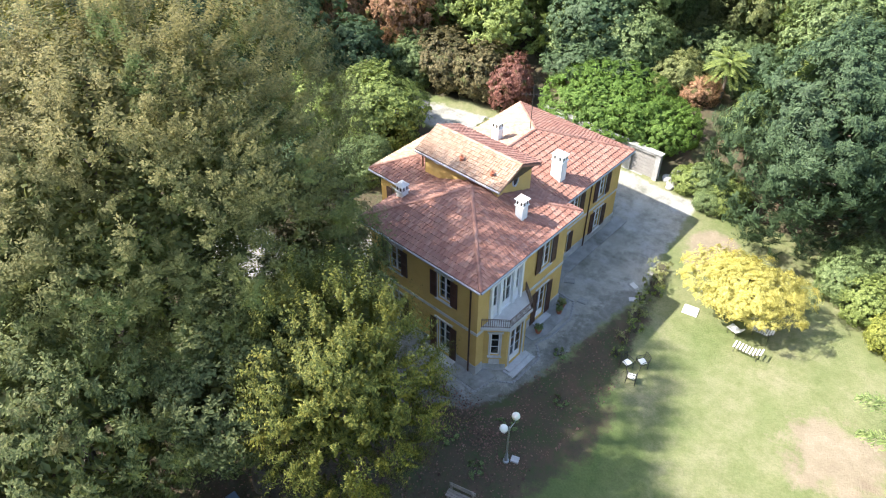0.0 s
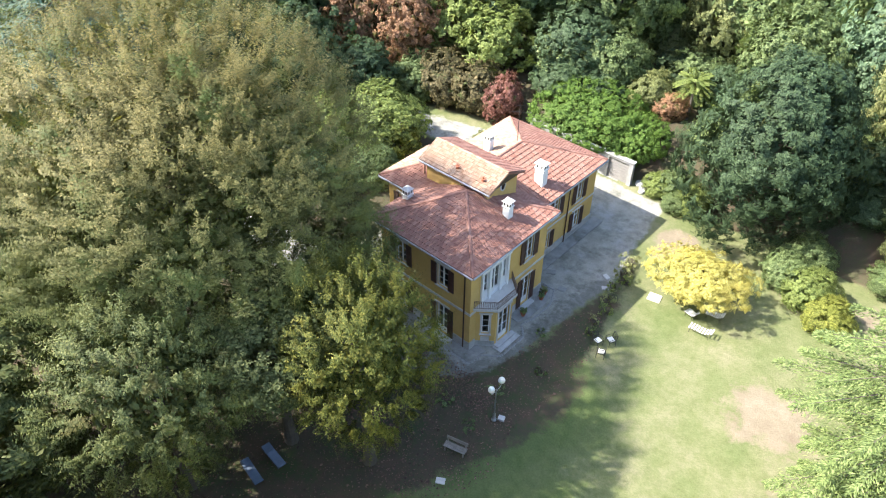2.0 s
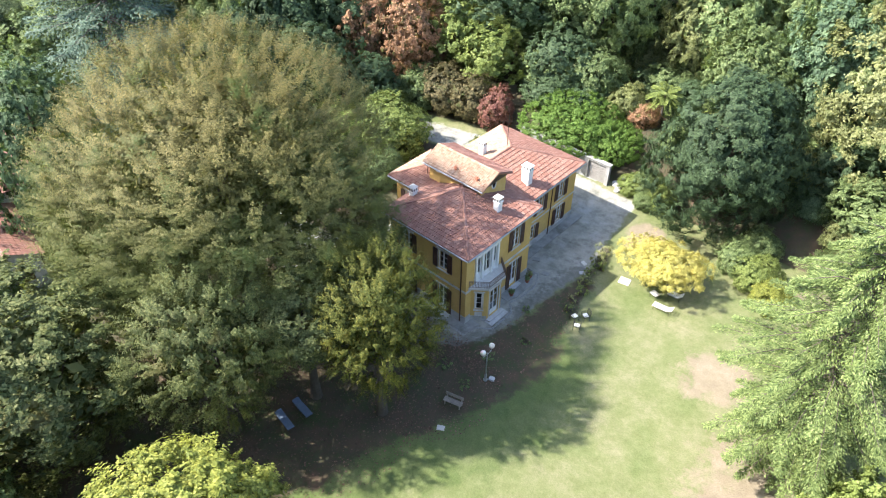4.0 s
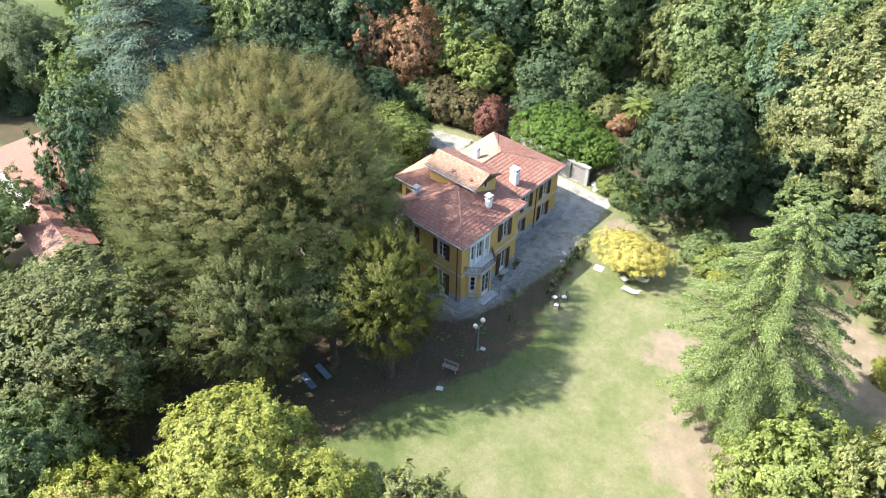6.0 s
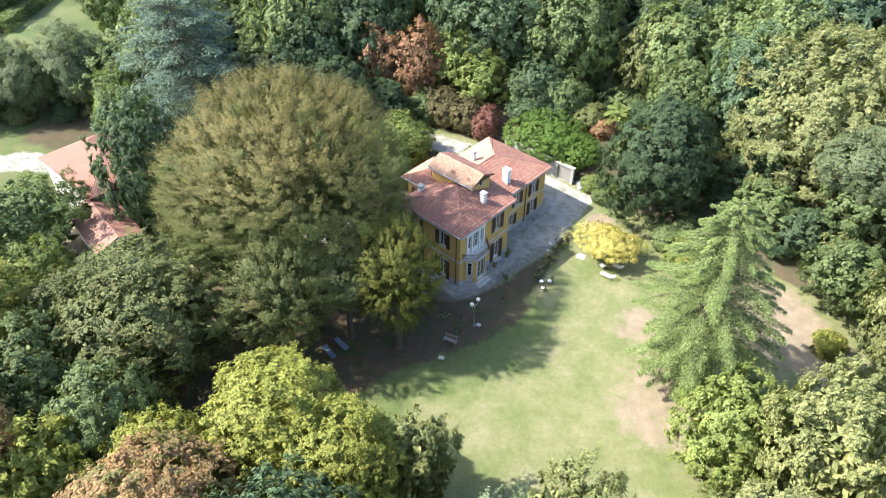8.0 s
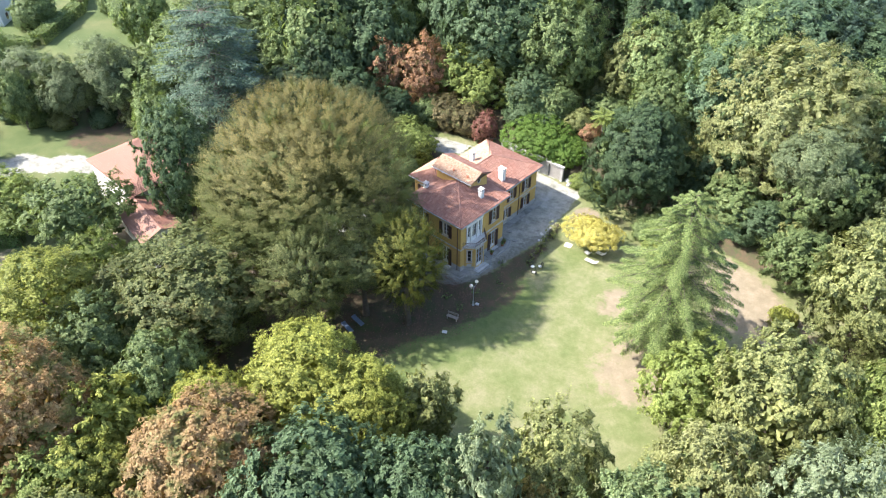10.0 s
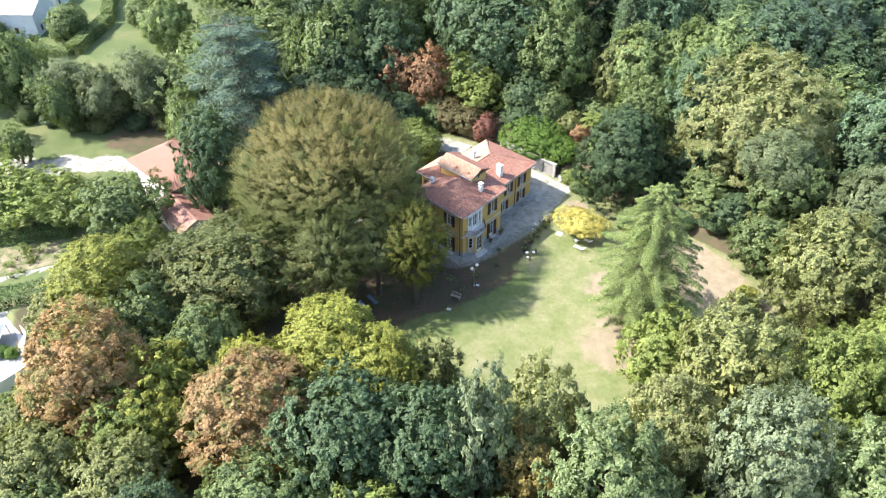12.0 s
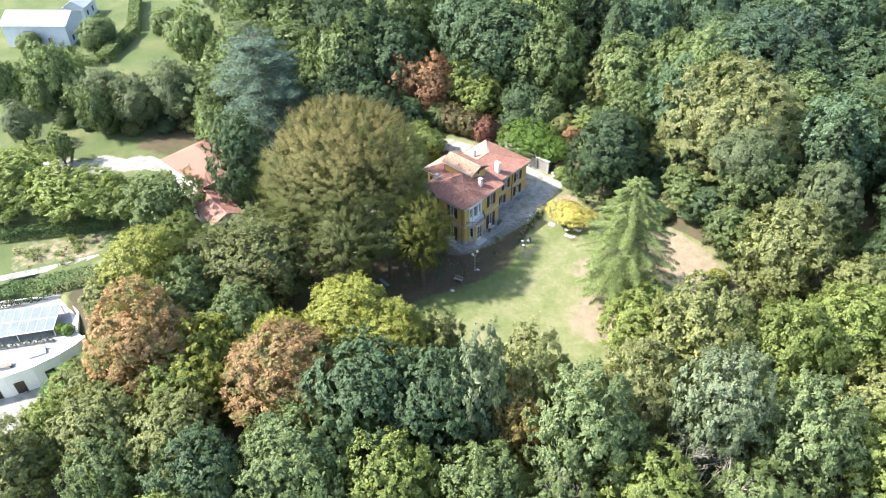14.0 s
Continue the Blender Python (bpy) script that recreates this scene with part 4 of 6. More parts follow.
def crown_of(style, k, mat):
    """A template's mesh in one leaf material, made once."""
    key = (style, k, mat.name)
    if key not in CROWN_OF:
        me = CROWNS[style][k][0].copy()
        me.materials.append(mat)
        CROWN_OF[key] = me
    return CROWN_OF[key]


def limb_tubes(bm, g, base, top, r0, limbs, spread, lean=(0, 0), sides=9):
    """Tapered trunk with a root flare and rising limbs."""
    n = 7
    pts, rad = [], []
    for i in range(n):
        u = i / (n - 1)
        pts.append((base[0] + lean[0] * u + g.normal(0, 0.06) * u * r0 * 3, base[1] + lean[1] * u + g.normal(0, 0.06) * u * r0 * 3, base[2] + (top - base[2]) * u))
        rad.append(r0 * (1.35 if i == 0 else 1.0 - 0.78 * u))
    tube(bm, pts, rad, sides)
    for k in range(limbs):
        u = 0.28 + 0.6 * (k + 0.5) / limbs
        i = min(int(u * (n - 1)), n - 2)
        s = Vector(pts[i]).lerp(Vector(pts[i + 1]), u * (n - 1) - i)
        az = k * 2.4 + g.uniform(-0.3, 0.3)
        ln = spread * (1.05 - 0.55 * u) * g.uniform(0.75, 1.05)
        e = s + Vector((math.cos(az) * ln, math.sin(az) * ln, ln * g.uniform(0.35, 0.8)))
        m = s.lerp(e, 0.5) + Vector((0, 0, -0.06 * ln))
        rr = r0 * (0.5 - 0.3 * u)
        tube(bm, [s, m, e], [rr, rr * 0.6, rr * 0.2], 6)


def ground_z(x, y):
    return float(height(x, y))


def broadleaf(x, y, top, r, mat, label, seed, low=0.25, bark=None, kind_name="tree", category="tree", group="", lean=(0, 0), style=""):
    """A broadleaf tree: trunk with limbs and a crown of leafy boughs. low: share of the height below the crown."""
    g = np.random.default_rng(seed)
    style = style or ("small" if r < 4 else "middle" if r < 7 else "large")
    z0 = ground_z(x, y)
    h = top - z0
    semi = h * (1 - low) / 2
    cz = h - semi
    th = empty(kind_name, (x, y, z0))
    tagged(th, label=label, category=category, group=group)
    bm = bmesh.new()
    limb_tubes(bm, g, (-lean[0], -lean[1], -0.2), cz + semi * 0.55, max(0.05, 0.022 * h + 0.012 * r), 8, r * 0.75, lean)
    part("trunk", bm, bark or BARK, th)
    k = sum(map(ord, mat.name)) % len(CROWNS[style])
    r0, s0 = CROWNS[style][k][1:]
    ob = new("crown", crown_of(style, k, mat))
    ob.parent = th
    ob.matrix_basis = pose(0, 0, cz, 0, 0, seed * 47 % 360) @ Matrix.Diagonal((r / r0, r / r0, semi / s0, 1))
    return th


def shrub(x, y, top, r, mat, label, seed, kind_name="shrub", category="shrub", group="", z0=None, style="bush"):
    """A rounded bush down to the ground, with a few stems."""
    g = np.random.default_rng(seed)
    z = ground_z(x, y) if z0 is None else z0
    h = top - z
    th = tagged(empty(kind_name, (x, y, z)), label=label, category=category, group=group)
    bm = bmesh.new()
    for k in range(5):
        a = k * 1.3
        tube(bm, [(0.1 * math.cos(a), 0.1 * math.sin(a), -0.1), (r * 0.4 * math.cos(a), r * 0.4 * math.sin(a), h * 0.6)], [0.05, 0.02], 5)
    part("stem", bm, BARK, th)
    semi = h * 0.56
    k = sum(map(ord, mat.name)) % len(CROWNS[style])
    r0, s0 = CROWNS[style][k][1:]
    ob = new("crown", crown_of(style, k, mat))
    ob.parent = th
    ob.matrix_basis = pose(0, 0, h * 0.46, 0, 0, seed * 47 % 360) @ Matrix.Diagonal((r / r0, r / r0, semi / s0, 1))
    return th


def conifer(x, y, top, r, mat, label, seed, low=0.06, branches=150, per=80, size=0.42, sag=0.25, lift=0.12, power=0.8, slim=0.45, kind_name="conifer", category="tree", blunt=0.12, group="", plate=0.26, foot=(0.55, 4), tiers=0):
    """A conifer: straight trunk, tiers of flat spreading boughs with drooping tips."""
    g = np.random.default_rng(seed)
    z0 = ground_z(x, y)
    h = top - z0
    th = tagged(empty(kind_name, (x, y, z0)), label=label, category=category, group=group)
    bm = bmesh.new()
    tube(bm, [(0, 0, -0.2), (0, 0, h * 0.5), (0, 0, h * 0.97)], [0.03 * h, 0.016 * h, 0.02], 9)
    Ps, Ns, Ts, Ls = [], [], [], []
    for k in range(branches):
        u = low + (1 - low) * ((k + g.random()) / branches) ** 0.92
        if tiers:
            u = (math.floor(u * tiers) + 0.5 + g.normal(0, 0.07)) / tiers
        ln = r * (blunt + (1 - blunt) * (1 - u) ** power) * g.uniform(0.72, 1.12) * min(1.0, foot[0] + (u - low) * foot[1])
        az = k * 2.39996 + g.normal(0, 0.2)
        c, s = math.cos(az), math.sin(az)
        tube(bm, [(0, 0, u * h * 0.98), (c * ln * 0.5, s * ln * 0.5, u * h * 0.98 + lift * ln * 0.5), (c * ln * 0.92, s * ln * 0.92, u * h * 0.98 + lift * ln - sag * ln * 0.85)], [0.035 + 0.006 * ln, 0.03, 0.01], 4, cap=False)
        n = int(per * (0.35 + ln / r))
        q = 0.18 + 0.86 * g.random(n) ** 0.75
        side = g.normal(0, 1, n) * plate * ln * (1.08 - q) ** 0.6 * 0.62
        zz = u * h * 0.98 + lift * ln * q - sag * ln * q ** 2.2 - np.abs(side) * 0.22 + g.normal(0, 0.07, n)
        Ps.append(np.stack([c * ln * q - s * side, s * ln * q + c * side, zz], 1))
        nn = np.stack([np.full(n, c * 0.25), np.full(n, s * 0.25), np.ones(n)], 1) + g.normal(0, 0.32, (n, 3))
        Ns.append(nn)
        Ts.append(np.stack([c - s * np.sign(side) * 0.8, s + c * np.sign(side) * 0.8, np.full(n, -0.25)], 1) + g.normal(0, 0.35, (n, 3)))
        Ls.append(size * g.uniform(0.6, 1.3, n))
    part("trunk", bm, BARK, th)
    L = np.concatenate(Ls)
    ob = new("crown", card_mesh("crown", np.concatenate(Ps), np.concatenate(Ns), np.concatenate(Ts), L, L * slim, [mat], fold=-0.12))
    ob.parent = th
    return th


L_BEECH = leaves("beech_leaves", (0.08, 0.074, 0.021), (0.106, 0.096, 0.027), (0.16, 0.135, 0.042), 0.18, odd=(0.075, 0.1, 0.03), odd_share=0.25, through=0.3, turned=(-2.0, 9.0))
L_BOUGH = leaves("green_beech_leaves", (0.05, 0.066, 0.019), (0.078, 0.094, 0.027), (0.14, 0.146, 0.046), 0.25, odd=(0.125, 0.115, 0.045), odd_share=0.15, through=0.34)
L_HORN = leaves("hornbeam_leaves", (0.043, 0.056, 0.012), (0.073, 0.086, 0.016), (0.163, 0.155, 0.028), 0.35, odd=(0.14, 0.13, 0.024), odd_share=0.22, through=0.36)
L_MID = leaves("mid_green_leaves", (0.064, 0.091, 0.029), (0.095, 0.130, 0.040), (0.154, 0.189, 0.064), 0.3)
L_LIGHT = leaves("light_green_leaves", (0.082, 0.110, 0.024), (0.127, 0.160, 0.035), (0.190, 0.220, 0.057), 0.3)
L_DARK = leaves("dark_glossy_leaves", (0.036, 0.061, 0.023), (0.052, 0.082, 0.031), (0.085, 0.12, 0.05), 0.3)
L_YEL = leaves("yellow_green_leaves", (0.098, 0.118, 0.02), (0.15, 0.165, 0.028), (0.235, 0.235, 0.045), 0.35)
L_GOLD = leaves("golden_leaves", (0.232, 0.21, 0.04), (0.307, 0.275, 0.062), (0.385, 0.348, 0.1), 0.6)
L_ORANGE = leaves("rusty_orange_leaves", (0.148, 0.092, 0.035), (0.216, 0.136, 0.05), (0.295, 0.197, 0.08), 0.28, odd=(0.17, 0.165, 0.06), odd_share=0.42)
L_AMBER = leaves("amber_leaves", (0.13, 0.102, 0.026), (0.205, 0.158, 0.04), (0.29, 0.23, 0.07), 0.5)
L_RED = leaves("russet_leaves", (0.10, 0.045, 0.028), (0.165, 0.072, 0.045), (0.25, 0.125, 0.08), 0.6, odd=(0.1, 0.1, 0.04), odd_share=0.2)
L_RUST = leaves("rust_orange_leaves", (0.15, 0.085, 0.04), (0.24, 0.135, 0.063), (0.34, 0.205, 0.1), 0.6, odd=(0.1, 0.11, 0.035), odd_share=0.3)
L_WOOD = leaves("deep_wood_leaves", (0.04, 0.069, 0.031), (0.06, 0.096, 0.042), (0.1, 0.142, 0.064), 0.25)
L_BROWN = leaves("brown_hedge_leaves", (0.045, 0.043, 0.016), (0.076, 0.066, 0.023), (0.122, 0.098, 0.038), 0.6, odd=(0.08, 0.1, 0.033), odd_share=0.2, through=0.2)
L_SOFT = leaves("soft_green_leaves", (0.074, 0.104, 0.034), (0.112, 0.147, 0.05), (0.17, 0.205, 0.08), 0.3)
L_OLIVE = leaves("olive_leaves", (0.081, 0.097, 0.030), (0.124, 0.139, 0.043), (0.196, 0.202, 0.066), 0.3)
L_PALE = leaves("pale_yellow_leaves", (0.132, 0.140, 0.046), (0.178, 0.186, 0.060), (0.243, 0.246, 0.093), 0.25, odd=(0.11, 0.15, 0.058), odd_share=0.25)
L_GREY = leaves("silver_leaves", (0.088, 0.116, 0.05), (0.128, 0.156, 0.07), (0.175, 0.205, 0.1), 0.4)
L_CEDAR = leaves("pale_cedar_needles", (0.054, 0.08, 0.02), (0.1, 0.135, 0.034), (0.175, 0.21, 0.062), 0.4, through=0.2)
L_BLUE = leaves("blue_cedar_needles", (0.028, 0.051, 0.027), (0.046, 0.075, 0.040), (0.079, 0.110, 0.061), 0.2, through=0.12)
L_YEW = leaves("dark_needles", (0.02, 0.037, 0.014), (0.033, 0.055, 0.02), (0.057, 0.084, 0.031), 0.3, through=0.2)
L_PINE = leaves("grey_green_needles", (0.046, 0.063, 0.025), (0.072, 0.092, 0.036), (0.115, 0.138, 0.057), 0.4, through=0.25)
L_HEDGE = leaves("hedge_leaves", (0.03, 0.055, 0.013), (0.048, 0.082, 0.02), (0.08, 0.125, 0.032), 0.5, through=0.12)
L_LUSH = leaves("lush_green_leaves", (0.06, 0.106, 0.017), (0.092, 0.152, 0.025), (0.148, 0.218, 0.042), 0.4)

LEAFY = tuft_set(71, 5, 13, 17, 0.2, 0.5, 0.15, 1.25, 0.8)
LOOSE = tuft_set(72, 5, 10, 14, 0.2, 0.5, 0.2)
BROAD = tuft_set(73, 5, 11, 12, 0.2, 0.45, 0.1)
NEEDLE = tuft_set(74, 5, 14, 18, 0.2, 0.45, 0.45, 1.2, 0.7)
SPRAY = tuft_set(75, 6, 12, 18, 0.2, 0.35, -0.1, 2.0, 0.5)
FEW = tuft_set(76, 5, 9, 9, 0.2, 0.5, 0.15)
CROWNS = {"small": [(crown_mesh(200 + k, 3.3, 4.5, 0.55, LEAFY, 0.2, ragged=0.2), 3.3, 4.5) for k in range(2)],
          "middle": [(crown_mesh(210 + k, 5.3, 5.8, 0.62, LEAFY, 0.2, ragged=0.17), 5.3, 5.8) for k in range(3)],
          "large": [(crown_mesh(220, 8.0, 8.0, 0.75, LEAFY, 0.2, ragged=0.2), 8.0, 8.0)],
          "broad": [(crown_mesh(230 + k, 5.5, 7.0, 0.68, BROAD, 0.26, 0.5, ragged=0.17, layers=2.2), 5.5, 7.0) for k in range(2)],
          "beech": [(crown_mesh(250, 10.6, 11.2, 0.8, SPRAY, 0.115, 0.44, ragged=0.09, cone=-0.03, up=0.75, limbs=1.2, inner=0.5, layers=1.65, core=2.0, outward=1.1), 10.6, 11.2)],
          "bough": [(crown_mesh(255, 4.8, 5.2, 0.7, SPRAY, 0.14, 0.42, ragged=0.16, up=0.3, limbs=1.1, inner=0.5, layers=1.8), 4.8, 5.2)],
          "fine": [(crown_mesh(260 + k, 4.2, 6.4, 0.55, LEAFY, 0.15, ragged=0.13, cone=0.08, up=0.6, limbs=1.1, layers=2.0), 4.2, 6.4) for k in range(2)],
          "maple": [(crown_mesh(270, 3.8, 1.2, 0.42, LOOSE, 0.095, ragged=0.42, up=0.9, inner=0.6, core=0.5, limbs=1.0), 3.8, 1.2)],
          "sparse": [(crown_mesh(280 + k, 4.2, 5.0, 0.75, LOOSE, 0.15, ragged=0.34, up=0.6, layers=1.7, core=0.5), 4.2, 5.0) for k in range(2)],
          "far": [(crown_mesh(290 + k, 7.0, 8.5, 1.2, FEW, 0.4, ragged=0.2, layers=1.8, limbs=2.0), 7.0, 8.5) for k in range(3)],
          "belt": [(crown_mesh(300 + k, 4.6, 5.4, 0.6, LEAFY, 0.19, ragged=0.17), 4.6, 5.4) for k in range(3)],
          "side": [(crown_mesh(310 + k, 6.0, 5.6, 0.85, LEAFY, 0.26, ragged=0.26, up=0.7, limbs=1.8, layers=1.7), 6.0, 5.6) for k in range(2)],
          "bush": [(crown_mesh(320 + k, 2.5, 2.5, 0.5, FEW, 0.16, ragged=0.18), 2.5, 2.5) for k in range(3)],
          "rose": [(crown_mesh(340 + k, 0.7, 0.5, 0.2, FEW, 0.09, ragged=0.35, layers=0.35, core=0.0, up=0.9), 0.7, 0.5) for k in range(2)],
          "weed": [(crown_mesh(345, 0.7, 0.2, 0.2, FEW, 0.1, ragged=0.4, layers=0.6, core=0.0, up=0.9), 0.7, 0.2)],
          "pot": [(crown_mesh(348, 1.0, 1.0, 0.35, FEW, 0.3, layers=2.0), 1.0, 1.0)],
          "yew": [(crown_mesh(360, 6.8, 7.4, 0.8, NEEDLE, 0.22, 0.32, ragged=0.15, cone=0.34, up=-0.05, limbs=1.0, layers=2.1), 6.8, 7.4)],
          "dome": [(crown_mesh(330, 5.0, 3.2, 0.36, LEAFY, 0.115, ragged=0.06, up=0.7, limbs=1.2), 5.0, 3.2)]}

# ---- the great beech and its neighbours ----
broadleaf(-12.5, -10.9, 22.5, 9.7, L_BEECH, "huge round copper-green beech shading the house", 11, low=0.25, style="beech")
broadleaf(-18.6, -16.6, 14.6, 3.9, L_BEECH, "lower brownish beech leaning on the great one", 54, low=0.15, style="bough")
broadleaf(-5.2, -18.2, 13.6, 4.1, L_BOUGH, "green young beech in front of the great one", 55, low=0.27, style="bough")
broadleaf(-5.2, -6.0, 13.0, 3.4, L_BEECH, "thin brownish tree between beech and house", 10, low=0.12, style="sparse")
broadleaf(1.1, -10.2, 13.6, 3.3, L_HORN, "yellowing hornbeam beside the great beech", 12, low=0.36, style="bough")
broadleaf(-3.4, -12.4, 13.4, 4.2, L_BOUGH, "olive-brown young beech under the great one", 9, low=0.4, style="sparse")
broadleaf(-25.5, -43.5, 7.5, 3.4, L_OLIVE, "olive-green tree beside the white villa", 8, low=0.04)
broadleaf(-12.2, -26.6, 13.4, 6.8, L_BOUGH, "broad mid-green hornbeam at the edge of the lawn", 13, low=0.1, style="fine")
broadleaf(-18.5, -31.0, 10.5, 4.8, L_BOUGH, "green broadleaf tree in the tree belt", 15, low=0.1)
broadleaf(-23.0, -38.0, 12.6, 5.6, L_YEL, "light green maple in the tree belt", 16, low=0.12, style="fine")
broadleaf(-15.5, -37.0, 10.5, 4.6, L_MID, "green broadleaf tree in the tree belt", 17, low=0.1)
broadleaf(-14.5, -43.0, 11.5, 4.4, L_OLIVE, "olive-green tree in the tree belt", 18, low=0.1)
broadleaf(-9.0, -46.5, 15.6, 5.6, L_ORANGE, "rust-orange hornbeam in autumn leaf", 19, low=0.1, style="fine")
broadleaf(-4.2, -40.6, 11.5, 3.8, L_YEL, "yellow-green tree between two rusty ones", 20, low=0.1)
broadleaf(-6.5, -35.0, 11.0, 4.2, L_MID, "green broadleaf tree in the tree belt", 21, low=0.1)
broadleaf(1.0, -34.5, 11.0, 4.0, L_YEL, "yellow-green tree in the tree belt", 22, low=0.1)
broadleaf(13.0, -24.4, 11.0, 3.0, L_YEL, "yellow-green hazel at the lawn's edge", 51, low=0.08, style="fine")
broadleaf(-1.0, -44.3, 9.6, 3.4, L_YEL, "yellow-green bush between rusty trees", 52, low=0.05, style="fine")
broadleaf(6.2, -37.8, 13.9, 6.2, L_ORANGE, "large rust-orange hornbeam in autumn leaf", 23, low=0.1, style="fine")
broadleaf(4.5, -26.6, 12.6, 5.4, L_YEL, "yellow-green hazel at the lawn's edge", 24, low=0.1, style="fine")
broadleaf(10.9, -25.9, 12.2, 4.2, L_YEL, "bright yellow-green hazel at the lawn's edge", 25, low=0.1, style="fine")
broadleaf(14.9, -21.4, 11.4, 2.7, L_OLIVE, "small brownish tree at the lawn's edge", 26, low=0.1)
broadleaf(16.3, -34.2, 17.0, 6.0, L_DARK, "dense dark green chestnut", 27, low=0.08, style="broad")
broadleaf(22.4, -30.0, 17.0, 4.9, L_DARK, "dense dark green chestnut", 28, low=0.08, style="broad")
broadleaf(16.0, -44.0, 13.5, 6.2, L_MID, "green chestnut in the near tree belt", 29, low=0.08)
broadleaf(26.0, -27.2, 20.8, 2.9, L_GREY, "slim pale green willow", 30, low=0.08)
broadleaf(28.0, -21.0, 16.0, 4.2, L_OLIVE, "olive-leaved oak in the belt", 31, low=0.08)
broadleaf(29.4, -24.8, 12.8, 3.2, L_AMBER, "amber-leaved young tree in the belt", 32, low=0.1)
broadleaf(36.2, -22.8, 17.6, 5.3, L_SOFT, "tall light green tree in the belt", 33, low=0.08)
broadleaf(37.0, -12.8, 14.4, 4.4, L_PALE, "pale yellow tree in the belt", 34, low=0.1)
broadleaf(37.6, -1.4, 15.6, 5.7, L_OLIVE, "round holm oak at the lawn's end", 35, low=0.05)
broadleaf(30.5, -1.4, 9.4, 4.4, L_LIGHT, "light green laurel thicket beside the cedar", 36, low=0.0, style="belt")
broadleaf(46.2, 2.4, 15.2, 5.0, L_LIGHT, "fresh green tree at the garden's edge", 37, low=0.06)
broadleaf(51.0, 9.8, 15.0, 5.8, L_LIGHT, "yellow-green tree at the garden's edge", 38, low=0.06)
broadleaf(44.9, -12.0, 18.0, 4.8, L_GREY, "silver-leaved tree with bare lower branches", 39, low=0.2, bark=BARK_PALE)
broadleaf(52.8, -8.0, 16.0, 4.9, L_SOFT, "light green tree in the near belt", 40, low=0.08)
broadleaf(39.3, 19.8, 15.2, 6.2, L_OLIVE, "olive-brown oak at the garden's edge", 41, low=0.06)
broadleaf(39.0, 32.0, 15.6, 5.4, L_PINE, "soft grey-green cypress at the garden's edge", 42, low=0.04, style="yew")
broadleaf(21.2, 38.6, 20.6, 9.2, L_PALE, "large pale yellow plane tree with leaning trunk", 43, low=0.06, lean=(1.0, 1.6))
broadleaf(28.6, 32.0, 15.0, 5.2, L_MID, "green tree below the plane", 44, low=0.1)
broadleaf(30.5, 23.6, 9.0, 3.6, L_MID, "small green tree by the bare path", 45, low=0.1)
conifer(23.9, 4.9, 20.8, 8.5, L_CEDAR, "pale green cedar with tiers of drooping boughs", 46, low=0.03, branches=190, per=900, size=0.2, power=0.58, slim=0.3, plate=0.2, sag=0.26, lift=0.16, blunt=0.08, foot=(0.4, 1.7))
conifer(-47.0, -1.0, 21.5, 11.0, L_BLUE, "broad blue cedar with flat tiers", 47, branches=120, per=420, size=0.34, sag=0.08, lift=0.1, power=0.5, blunt=0.22, plate=0.42, tiers=11)
broadleaf(8.2, 26.2, 14.4, 6.6, L_YEW, "dense dark yew at the end of the drive", 48, low=0.0, style="yew", kind_name="yew_tree")
broadleaf(27.2, 30.8, 17.2, 4.3, L_PINE, "grey-green pine on bare leaning trunks", 53, low=0.45, lean=(1.8, 2.0), style="sparse", kind_name="pine_tree")
broadleaf(-33.2, -15.4, 17.0, 4.7, L_DARK, "tall dark magnolia by the cottage", 49, low=0.0, style="broad")
broadleaf(8.9, 15.1, 3.2, 3.1, L_GOLD, "golden-yellow Japanese maple on the lawn", 50, low=0.5, style="maple", kind_name="maple_tree")


def bare_tree(x, y, h, seed):
    """A dead or leafless tree: forking pale branches."""
    g = random.Random(seed)
    z0 = ground_z(x, y)
    th = tagged(empty("bare_tree", (x, y, z0)), label="pale leafless tree among the belt's bushes", category="tree", group="bare trees")
    trunk, twigs = bmesh.new(), bmesh.new()

    def grow(bm, a, d, ln, r, depth):
        m = a + d * ln * 0.5 + Vector((g.uniform(-1, 1), g.uniform(-1, 1), 0)) * ln * 0.06
        b = a + d * ln
        tube(bm, [a, m, b], [r, r * 0.8, r * 0.55], 6 if depth < 2 else 4, cap=False)
        if depth < 5:
            for _ in range(3 if depth < 4 else 2):
                e = (d + Vector((g.uniform(-1, 1), g.uniform(-1, 1), g.uniform(-0.2, 0.6))) * 0.62).normalized()
                grow(twigs if depth >= 1 else bm, a + d * ln * g.uniform(0.6, 1.0), e, ln * g.uniform(0.55, 0.8), r * 0.5, depth + 1)

    grow(trunk, Vector((0, 0, -0.2)), Vector((g.uniform(-0.2, 0.2), g.uniform(-0.2, 0.2), 1)).normalized(), h * 0.36, 0.02 * h, 0)
    part("trunk", trunk, BARK_PALE, th)
    part("branches", twigs, BARK_PALE, th)


for k, (x, y, h) in enumerate(((37.4, -28.4, 12.0), (40.6, -18.0, 12.5), (43.6, -15.5, 13.0), (48.0, -17.6, 11.5), (33.6, -33.0, 11.0), (31.0, 49.0, 11.0))):
    bare_tree(x, y, h, 400 + k)

